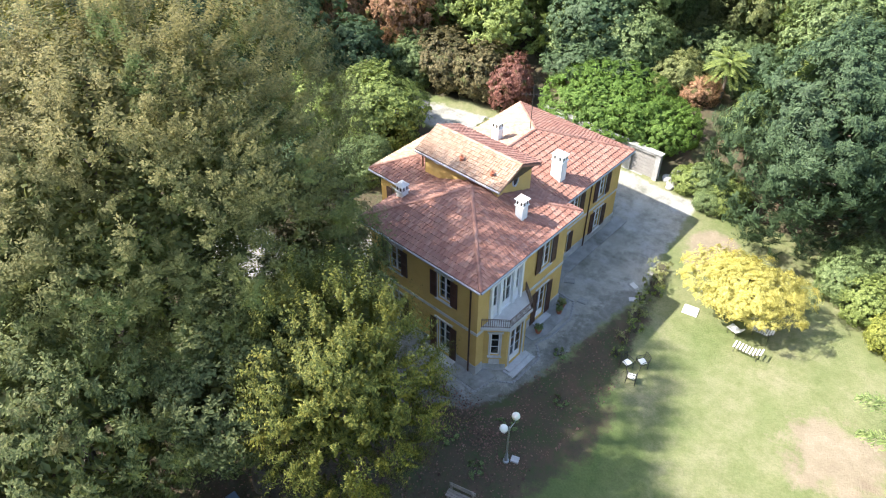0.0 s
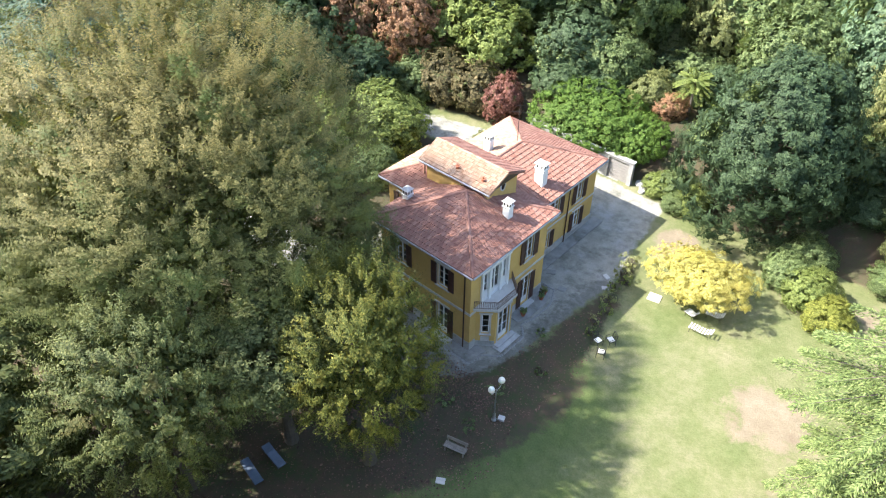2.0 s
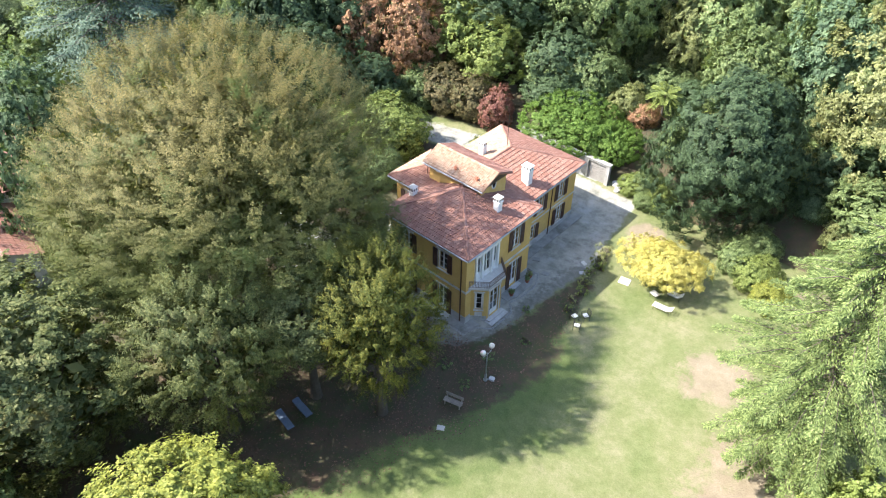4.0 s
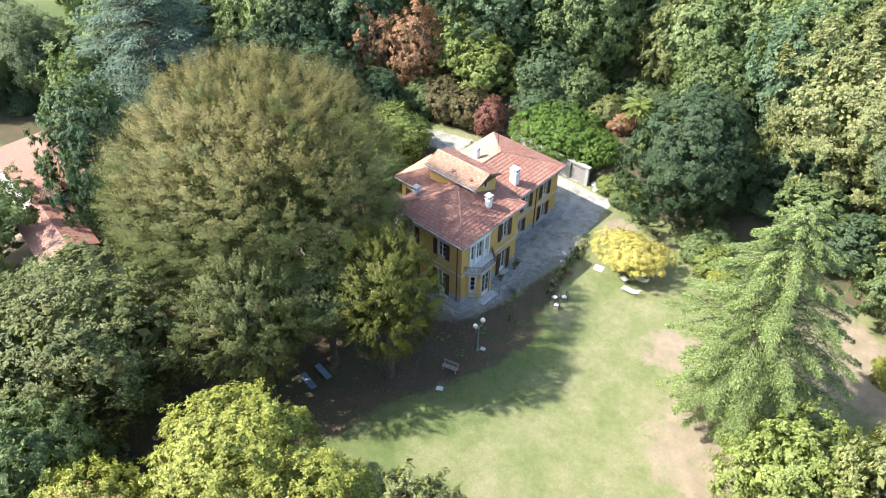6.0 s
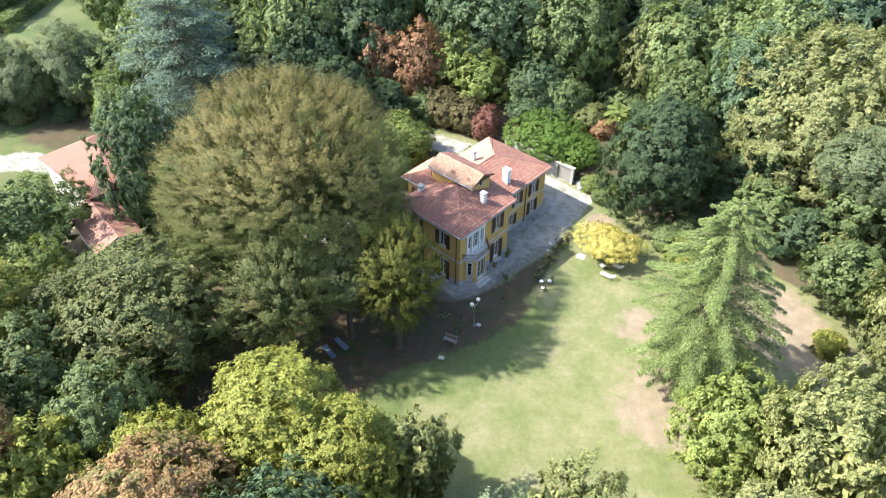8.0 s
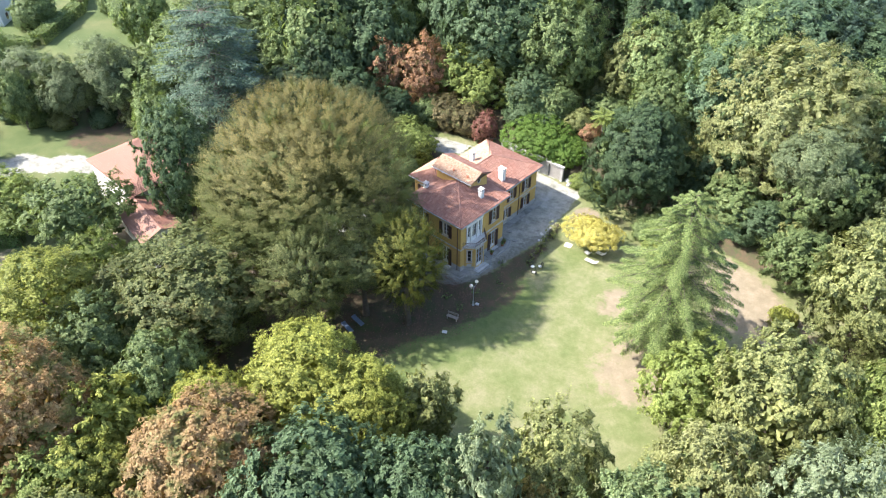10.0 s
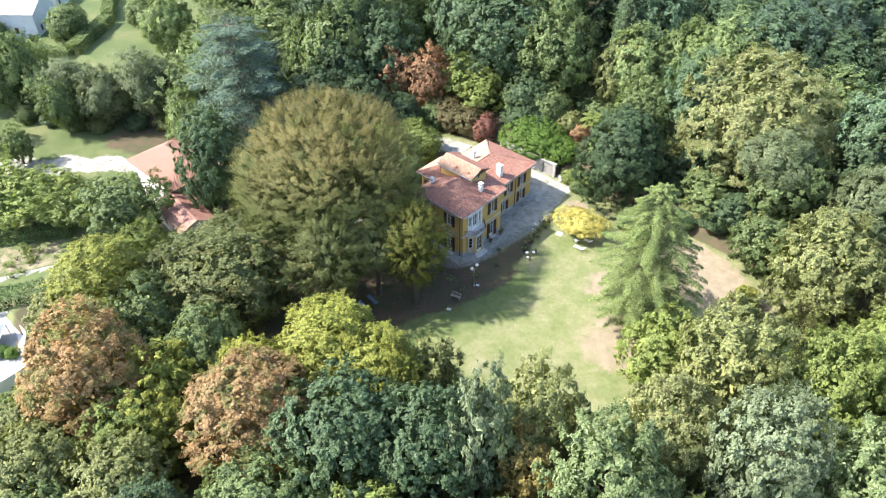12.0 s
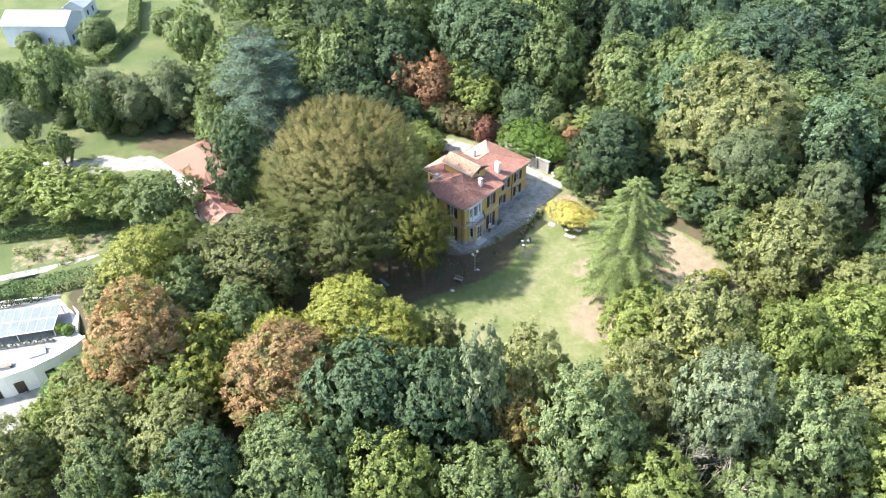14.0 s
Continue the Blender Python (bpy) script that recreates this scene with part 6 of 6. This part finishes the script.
def wood_bench(x, y, rz):
    z = ground_z(x, y)
    th = tagged(empty("wooden_bench", (x, y, z), rz), label="weathered wooden garden bench on dark litter", category="bench")
    for k in range(3):
        part("plank", boxes((-0.7, -0.22 + 0.15 * k, 0.42, 0.7, -0.09 + 0.15 * k, 0.46), bev=0.008), WOOD_GREY, th)
    for k in range(2):
        part("plank", boxes((-0.7, 0.27, 0.58 + 0.17 * k, 0.7, 0.31, 0.71 + 0.17 * k), bev=0.008), WOOD_GREY, th)
    for sx in (-0.58, 0.58):
        part("leg", boxes((sx - 0.04, -0.2, 0, sx + 0.04, -0.12, 0.42), (sx - 0.04, 0.2, 0, sx + 0.04, 0.27, 0.86), (sx - 0.035, -0.12, 0.34, sx + 0.035, 0.2, 0.42)), WOOD_GREY, th)


wood_bench(4.45, -6.4, 15)


def pot_plant(x, y, r, h, mat, label, seed):
    z = max(ground_z(x, y), 0.06)
    th = tagged(empty("potted_plant", (x, y, z)), label=label, category="plant pot", group="pots by the house door")
    bm = bmesh.new()
    tube(bm, [(0, 0, 0), (0, 0, h * 0.8), (0, 0, h * 0.82), (0, 0, h)], [r * 0.65, r * 0.92, r * 1.05, r * 1.05], 16)
    part("pot", bm, TERRA, th, "terracotta pot")
    ob = new("foliage", crown_of("pot", 0, mat))
    ob.parent = th
    ob.matrix_basis = pose(0, 0, h + r * 0.8, 0, 0, seed * 70) @ Matrix.Diagonal((r * 1.25, r * 1.25, r * 1.2, 1))


pot_plant(0.75, 5.05, 0.2, 0.3, L_MID, "leafy green plant in a terracotta pot", 1)
pot_plant(0.72, 7.25, 0.19, 0.27, L_MID, "low plant in a terracotta pot", 2)
pot_plant(0.55, 7.85, 0.2, 0.3, L_OLIVE, "brownish plant in a terracotta pot", 3)

# thin rose bushes in the bed by the drive
for k, (x, y, r, top) in enumerate(((3.9, 11.9, 0.6, 0.75), (4.4, 10.6, 0.7, 0.8), (4.9, 9.4, 0.65, 0.7), (3.7, 13.6, 0.7, 0.9), (4.3, 13.0, 0.6, 0.8), (4.7, 8.2, 0.5, 0.5), (5.1, 7.0, 0.45, 0.4), (3.5, 14.8, 0.8, 1.0))):
    shrub(x, y, top, r, L_PALE if k % 2 else L_LIGHT, "sparse yellowing rose bush in the bed", 160 + k, style="rose", kind_name="rose_bush")
for k, (x, y, r, top) in enumerate(((2.6, 4.6, 0.5, 0.2), (4.6, 1.8, 0.5, 0.0), (3.4, -1.4, 0.7, 0.0), (1.6, -4.2, 0.7, 0.0), (4.0, -4.6, 0.6, -0.05))):
    shrub(x, y, top, r, L_MID, "low weedy ground plant in the bed", 170 + k, style="weed", kind_name="ground_plant", category="plant")


def loose(n, area, mat, name, label, seed, size, flat=0.3):
    """Countless small bits lying about (fallen leaves, pebbles) within plan areas."""
    g = np.random.default_rng(seed)
    Ps = []
    for (cx, cy, rx, ry, share) in area:
        k = int(n * share)
        a, q = g.uniform(0, 2 * math.pi, k), np.sqrt(g.random(k))
        Ps.append(np.stack([cx + rx * q * np.cos(a), cy + ry * q * np.sin(a)], 1))
    xy = np.concatenate(Ps)
    z = height(xy[:, 0], xy[:, 1]) + 0.03
    P = np.concatenate([xy, z[:, None]], 1)
    m = len(P)
    N = np.array([0, 0, 1.0]) + g.normal(0, flat, (m, 3))
    L = size * np.exp(g.normal(0, 0.35, m))
    tagged(new(name, card_mesh(name, P, N, g.normal(size=(m, 3)), L, L * 0.7, [mat])), label=label, category=name.replace("_", " "), kind="stuff")


FALLEN = leaves("fallen_leaves", (0.05, 0.03, 0.018), (0.085, 0.05, 0.03), (0.15, 0.09, 0.055), 0.5, through=0.1)
loose(14000, ((-8, -13, 13, 9, 0.55), (2, -6, 5, 5, 0.2), (4.5, 2, 2, 7, 0.1), (-2, -3, 6, 1.6, 0.15)), FALLEN, "fallen_leaves", "brown fallen beech leaves on the ground", 3, 0.09)
# ---- palm on the bank ----
def palm(x, y, z_top, label, seed, fronds=22, ln=1.9):
    g = np.random.default_rng(seed)
    z = ground_z(x, y)
    th = tagged(empty("palm_tree", (x, y, z)), label=label, category="palm")
    bm = bmesh.new()
    tube(bm, [(0, 0, -0.1), (0.05, 0, (z_top - z) * 0.5), (0, 0, z_top - z)], [0.16, 0.13, 0.12], 9)
    part("trunk", bm, BARK, th)
    for k in range(fronds):
        az, up = k * 2.4, 1.1 - 1.7 * k / fronds
        c, s = math.cos(az), math.sin(az)
        n = 26
        u = np.linspace(0.25, 1, n)
        rad = ln * u * math.cos(up * 0.8)
        zz = (z_top - z) + ln * (math.sin(up) * u - 0.45 * u ** 2)
        mid = np.stack([c * rad, s * rad, zz], 1)
        P, N, T = [], [], []
        for sd in (-1, 1):
            w = 0.42 * np.sin(u * 2.7) + 0.1
            P.append(mid + np.stack([-s * sd * w * 0.5, c * sd * w * 0.5, -0.12 * w], 1))
            T.append(np.stack([-s * sd + c * 0.6 + 0 * u, c * sd + s * 0.6 + 0 * u, -0.3 + 0 * u], 1))
            N.append(np.stack([0.1 * c + 0 * u, 0.1 * s + 0 * u, 1 + 0 * u], 1))
        P, N, T = np.concatenate(P), np.concatenate(N), np.concatenate(T)
        L = np.full(len(P), 0.55)
        ob = new("frond", card_mesh("frond", P, N, T, L, L * 0.13, [L_LIGHT]))
        ob.parent = th


palm(-2.2, 33.6, 6.4, "fan palm with light green fronds on the bank", 7)
palm(0.6, 34.0, 4.6, "small palm with yellowing fronds on the bank", 8, 16, 1.5)

# ---- garage wall behind the house ----
bm = bmesh.new()
wall_sheet(bm, (-13.0, 24.0), SOUTH, 11.0, -0.2, 2.3, [(8.6, 10.6, 0.0, 2.1)], 0.35)
box(bm, -13.05, 23.92, 2.3, -1.92, 24.42, 2.4)
gw = tagged(mesh_ob("garage_wall", bm, plain("old_render", (0.27, 0.265, 0.25), (0.36, 0.35, 0.335), 1.2, 0.9, fine=20, stain=(0.2, 0.195, 0.17))), label="pale rendered retaining wall at the end of the drive", category="wall", kind="structure")
gd = boxes((-4.36, 24.2, 0.0, -2.44, 24.26, 2.08))
for k in range(7):
    box(gd, -4.36, 24.17, 0.06 + 0.29 * k, -2.44, 24.2, 0.30 + 0.29 * k)
part("garage_door", gd, plain("grey_door", (0.22, 0.205, 0.19), (0.28, 0.265, 0.245), 2.0, 0.7), gw, "closed grey-brown boarded garage door")
rr = random.Random(5)
for k in range(9):
    x, y, s = -1.5 + rr.uniform(0, 1.3), 24.1 + rr.uniform(-0.3, 1.8), rr.uniform(0.2, 0.42)
    bm = bmesh.new()
    bmesh.ops.create_icosphere(bm, subdivisions=2, radius=s)
    for v in bm.verts:
        v.co *= 1 + 0.28 * noise.noise(v.co * 2.2 + Vector((k * 7, 0, 0)))
        v.co.z *= 0.75
    ob = mesh_ob("boulder", bm, PLINTH)
    ob.location = (x, y, ground_z(x, y) + s * 0.4)
    tagged(ob, label="rough pale boulder at the garage wall", category="rock", group="boulders by the wall")

# ---- cottage and sheds ----
def tiled_house(name, x0, y0, x1, y1, eave, top, label, hip=True, rz=0.0, wall=None, mat=None, at=(0, 0), cat="house"):
    """A small house with a hipped or gabled roof of tile courses."""
    z = ground_z(*at)
    th = tagged(empty(name, (*at, z), rz), label=label, category=cat)
    bm = bmesh.new()
    for o, al, ln in (((x0, y0), SOUTH, x1 - x0), ((x1, y0), EAST, y1 - y0), ((x1, y1), NORTH, x1 - x0), ((x0, y1), WEST, y1 - y0)):
        ops = [(ln * 0.25 - 0.45, ln * 0.25 + 0.45, 0.9, 2.2), (ln * 0.7 - 0.45, ln * 0.7 + 0.45, 0.9, 2.2)] if ln > 3 and eave > 2.4 else []
        wall_sheet(bm, o, al, ln, -1.2, eave, ops, 0.3)
        for a, b, c, d in ops:
            part("shutter", place(boxes((a, 0.03, c, b, 0.08, d)), o, al), SHUTTER, th)
    part("wall", bm, wall or STUCCO_PALE, th)
    ov = 0.4
    X0, X1, Y0, Y1 = x0 - ov, x1 + ov, y0 - ov, y1 + ov
    ym = (Y0 + Y1) / 2
    q = (Y1 - Y0) / 2 if hip else 0.0
    A, B, C, D = Vector((X0, Y0, eave)), Vector((X1, Y0, eave)), Vector((X1, Y1, eave)), Vector((X0, Y1, eave))
    R0, R1 = Vector((X0 + q, ym, top)), Vector((X1 - q, ym, top))
    for face in ([A, B, R1, R0], [C, D, R0, R1], [D, A, R0], [B, C, R1]):
        if not hip and len(face) == 3:
            g = bmesh.new()
            g.faces.new([g.verts.new(v + Vector((0.3 if v.x < 0.5 * (X0 + X1) else -0.3, 0, 0))) for v in face])
            part("gable", g, wall or STUCCO_PALE, th)
            continue
        e = bmesh.new()
        up = (face[-1] - face[0])
        n = max(4, int(up.length / 0.4))
        for k in range(n):
            def edge(u):
                l = face[0].lerp(face[-1], u)
                r = face[1].lerp(face[2], u)
                return l, r
            l0, r0 = edge(k / n)
            l1, r1 = edge((k + 1) / n)
            cols = max(1, round((r0 - l0).length / 0.28))
            foot = 0.01 if k else -0.05

            def at(lf, rt, j, lift):
                return lf.lerp(rt, j / (2 * cols)) + Vector((0, 0, lift + (0.045 if j % 2 else 0.0)))

            for j in range(2 * cols):
                quad = [at(l0, r0, j, 0.05), at(l0, r0, j + 1, 0.05), at(l1, r1, j + 1, 0.01), at(l1, r1, j, 0.01)]
                if (quad[2] - quad[3]).length < 1e-3 or (r1 - l1).length < 1e-3:
                    quad = quad[:3]
                e.faces.new([e.verts.new(v) for v in quad])
                e.faces.new([e.verts.new(v) for v in (at(l0, r0, j, foot), at(l0, r0, j + 1, foot), quad[1], quad[0])])
        bmesh.ops.remove_doubles(e, verts=e.verts, dist=0.002)
        part("roof", e, mat or TILE, th, "clay tile roof slope in courses" if (mat or TILE) is TILE else "pale roof slope")
    return th


tiled_house("cottage", -6.0, -4.2, 6.0, 4.2, 5.6, 8.0, "old cottage with hipped red tile roof", at=(-43.6, -16.4), rz=0)
tiled_house("outbuilding", -4.2, -2.3, 4.2, 2.3, 3.2, 4.4, "low outbuilding with worn red tile roof", hip=False, at=(-33.6, -21.4), rz=-8)
tiled_house("wood_shed", -1.6, -0.9, 1.6, 0.9, 2.2, 2.7, "small shed with pale roof by the yard", hip=False, at=(-26.8, -26.6), rz=25, mat=CONCRETE, cat="shed")
PALE_WALL = plain("pale_grey_render", (0.46, 0.48, 0.5), (0.54, 0.56, 0.58), 0.8, 0.85)
ROOF_WHITE = plain("white_metal_roof", (0.36, 0.37, 0.39), (0.43, 0.44, 0.46), 0.5, 0.5)
tiled_house("white_house", -7.6, -4.4, 7.6, 4.4, 5.2, 7.2, "white farmhouse with pale roof in the meadow", hip=False, at=(-127.8, -6.6), rz=40, wall=PALE_WALL, mat=ROOF_WHITE)
tiled_house("white_house", -3.2, -2.4, 3.2, 2.4, 3.4, 5.2, "white annexe with pale roof in the meadow", hip=False, at=(-134.5, 5.5), rz=-50, wall=PALE_WALL, mat=ROOF_WHITE)

# ---- kitchen garden ----
bm = bmesh.new()
d = Vector((6.9, 12.58, 0)).normalized()
s = Vector((-d.y, d.x, 0)) * 0.7
for k in range(9):
    a, b = Vector((-48.6, -52.2, 0)) + d * (1.75 * k), Vector((-48.6, -52.2, 0)) + d * (1.75 * k + 1.72)
    pts = [(a - s), (b - s), (b + s), (a + s)]
    z = ground_z(a.x, a.y)
    prism(bm, [(q.x, q.y) for q in pts][::1], z - 0.1, z + 0.05)
bmesh.ops.recalc_face_normals(bm, faces=bm.faces)
tagged(mesh_ob("garden_path", bm, PAVING), label="pale concrete path beside the kitchen garden", category="path", kind="structure")
kg = random.Random(14)
veg = shrub(-46.0, -42.0, ground_z(-46, -42) + 1.1, 0.9, L_LIGHT, "leafy vegetable plant in the kitchen garden", 180, style="rose", kind_name="vegetable_plant", category="plant")
for k in range(22):
    x, y = -46.2 + kg.uniform(-3.5, 3.5), -41.5 + kg.uniform(-6.5, 6)
    cp = copy_thing(veg, pose(x - (y + 41.5) * -0.5, y, ground_z(x, y), 0, 0, kg.uniform(0, 360)))
    f = kg.uniform(0.5, 1.3)
    cp.scale = (f, f, f)

# ---- white terraced villa in the corner ----
tv = tagged(empty("terraced_villa", (0, 0, 0)), label="white modern villa with curved roof terrace and glass canopy", category="house")
arc = [(-31.0, -66.0), (-28.6, -61.5), (-27.0, -58.4), (-25.9, -55.2), (-25.45, -52.0), (-25.55, -49.4), (-26.0, -47.9)]
rim = arc + [(-28.2, -48.2), (-31.0, -46.6), (-36.0, -45.6), (-44.0, -56.0), (-40.0, -66.0)]
bm = bmesh.new()
prism(bm, rim, -5.2, -1.1)
part("wall", bm, CONCRETE, tv, "white rendered curved wall")
def inset(k, d):
    """The arc's point k moved inwards by d."""
    p, q = Vector((*arc[max(k - 1, 0)], 0)), Vector((*arc[min(k + 1, len(arc) - 1)], 0))
    n = Vector((q.y - p.y, p.x - q.x, 0)).normalized()
    return arc[k][0] - n.x * d, arc[k][1] - n.y * d


bm = bmesh.new()
prism(bm, [inset(k, -0.03) for k in range(len(arc))] + [inset(k, 0.3) for k in reversed(range(len(arc)))], -5.2, -0.55)
bmesh.ops.recalc_face_normals(bm, faces=bm.faces)
part("parapet", bm, WHITE, tv, "white curved parapet")
bm = bmesh.new()
inner = [(-33.4, -65.0), (-30.0, -61.0), (-27.9, -57.0), (-26.9, -53.0), (-26.6, -49.4), (-28.4, -48.9), (-31.2, -47.4), (-35.8, -46.4), (-43.0, -56.0), (-39.6, -65.0)]
prism(bm, inner, -1.098, -1.04)
part("terrace_deck", bm, plain("terrace_paving", (0.23, 0.226, 0.218), (0.3, 0.294, 0.285), 0.8, 0.85, fine=9, relief=0.2, stain=(0.19, 0.186, 0.176)), tv, "pale paved roof terrace")
for k, u in ((1, 0.5), (2, 0.35), (3, 0.5), (4, 0.5)):
    p, q = Vector((*arc[k], 0)), Vector((*arc[k + 1], 0))
    dd = (q - p).normalized()
    c = p.lerp(q, u)
    o, al = (c.x, c.y), (dd.x, dd.y)
    w = part("window", place(boxes((-0.6, -0.09, -4.2 if k < 3 else -3.6, 0.6, -0.03, -2.2)), o, al), METAL, tv, "dark window in the curved wall")
# glass canopy on white bars
g0, g1, g2, g3c = Vector((-39.0, -55.0, 0.6)), Vector((-33.0, -47.6, 0.6)), Vector((-29.6, -50.4, 0.2)), Vector((-35.0, -58.0, 0.2))
bm = bmesh.new()
for k in range(9):
    u = k / 8
    tube(bm, [g0.lerp(g1, u), g3c.lerp(g2, u)], 0.07, 5)
for v in (0.0, 0.5, 1.0):
    tube(bm, [g0.lerp(g3c, v), g1.lerp(g2, v)], 0.07, 5)
for c in (g2, g3c, g2.lerp(g3c, 0.5), g0, g1):
    tube(bm, [c, (c.x, c.y, -1.1)], 0.06, 6)
can = part("canopy", bm, WHITE, tv, "white bars of the glass canopy")
for k in range(8):
    a, b, c, e = g0.lerp(g1, k / 8 + 0.004), g0.lerp(g1, (k + 1) / 8 - 0.004), g3c.lerp(g2, (k + 1) / 8 - 0.004), g3c.lerp(g2, k / 8 + 0.004)
    bm = bmesh.new()
    bm.faces.new([bm.verts.new(v + Vector((0, 0, 0.05))) for v in (a, b, c, e)])
    part("pane", bm, plain("frosted_glass", (0.12, 0.145, 0.16), (0.16, 0.185, 0.198), 1.0, 0.2, relief=0.02) if k == 0 else bpy.data.materials["frosted_glass"], can, "frosted glass roof pane")
for k, (x, y) in enumerate(((-28.9, -48.9), (-30.0, -49.6))):
    shrub(x, y, 0.1, 0.8, L_LUSH, "clipped green shrub on the roof terrace", 190 + k, z0=-1.06)
sb = tagged(empty("terrace_sofa", (-28.2, -53.6, -1.04), 70), label="white outdoor sofa on the roof terrace", category="sofa")
part("seat", boxes((-1.1, -0.45, 0.0, 1.1, 0.45, 0.4), bev=0.06), WHITE, sb)
part("backrest", boxes((-1.1, 0.45, 0.0, 1.1, 0.62, 0.75), bev=0.06), WHITE, sb)
part("cushion", boxes((-0.9, -0.4, 0.41, 0.9, 0.4, 0.52), bev=0.05), CUSHION, sb)
for k, (x, y, r, top) in enumerate(((-21.0, -53.0, 3.2, -0.6), (-17.5, -49.5, 2.6, 1.4), (-19.5, -57.5, 2.4, -1.6))):
    shrub(x, y, top, r, L_LUSH if k == 0 else L_LIGHT, "rounded green bush in the villa's yard", 195 + k)

# planters in front of the canopy, back wall with coping, a slatted bench along the parapet
PLANTER = plain("grey_planter", (0.22, 0.215, 0.2), (0.3, 0.29, 0.275), 2.0, 0.85)
for k in range(8):
    c = g3c.lerp(g2, (k + 0.5) / 8) + Vector((0.75, -0.6, 0))
    pl = tagged(empty("planter", (c.x, c.y, -1.04), math.degrees(math.atan2((g2 - g3c).y, (g2 - g3c).x))), label="long grey planter with low grey-green tufts", category="planter", group="planters on the terrace")
    part("trough", boxes((-0.5, -0.22, 0.0, 0.5, 0.22, 0.42), bev=0.03), PLANTER, pl)
    ob = new("plant", crown_of("weed", 0, L_PINE))
    ob.parent = pl
    ob.matrix_basis = pose(0, 0, 0.5, 0, 0, 40 * k) @ Matrix.Diagonal((0.8, 0.5, 1.3, 1))
back = [Vector((-44.0, -56.0, 0)), Vector((-36.0, -45.6, 0)), Vector((-31.0, -46.5, 0)), Vector((-28.2, -48.1, 0))]
for a, b in zip(back, back[1:]):
    dd = (b - a).normalized()
    place_bm = boxes((-0.1, -0.16, -1.3, (b - a).length + 0.1, 0.16, -0.62))
    place(place_bm, (a.x, a.y), (dd.x, dd.y))
    part("back_wall", place_bm, STUCCO_PALE, tv, "white terrace wall with coping")
bench = tagged(empty("terrace_bench", (-30.0, -59.3, -1.04), 62), label="long slatted grey bench along the parapet", category="bench")
for k in range(5):
    part("slat", boxes((-3.0, -0.4 + 0.17 * k, 0.4, 3.0, -0.28 + 0.17 * k, 0.45)), WOOD_GREY, bench)
for x in (-2.8, -0.9, 0.9, 2.8):
    part("leg", boxes((x - 0.04, -0.4, 0.0, x + 0.04, 0.4, 0.4)), METAL, bench)

# row of small cobbles edging the apron
COBBLE = plain("grey_cobble", (0.2, 0.2, 0.19), (0.34, 0.335, 0.32), 6.0, 0.9, fine=20, relief=0.4)
edging = tagged(empty("cobble_edging", (0, 0, 0)), label="row of worn grey cobbles edging the paving", category="edging", kind="structure")
bm = boxes((-0.09, -0.07, -0.12, 0.09, 0.07, 0.06), bev=0.025)
stone_mesh = bpy.data.meshes.new("cobble")
bm.to_mesh(stone_mesh)
bm.free()
stone_mesh.materials.append(COBBLE)
cr = random.Random(33)
run = [Vector(p) for p in ((-8.6, -0.97), (0.75, -0.97), (1.0, 0.3), (1.95, 1.05), (2.0, 3.5), (1.15, 4.3), (1.45, 5.3), (1.5, 7.3), (0.85, 8.72), (-0.85, 8.78))]
for a, b in zip(run, run[1:]):
    n = int((b - a).length / 0.2)
    for i in range(n):
        p = a.lerp(b, (i + 0.5) / n)
        ob = new("cobble", stone_mesh)
        ob.parent = edging
        ob.matrix_basis = pose(p.x + cr.uniform(-0.03, 0.03), p.y + cr.uniform(-0.03, 0.03), ground_z(p.x, p.y) + cr.uniform(-0.01, 0.03), cr.uniform(-6, 6), cr.uniform(-6, 6), math.degrees(math.atan2(b.y - a.y, b.x - a.x)) + cr.uniform(-8, 8))
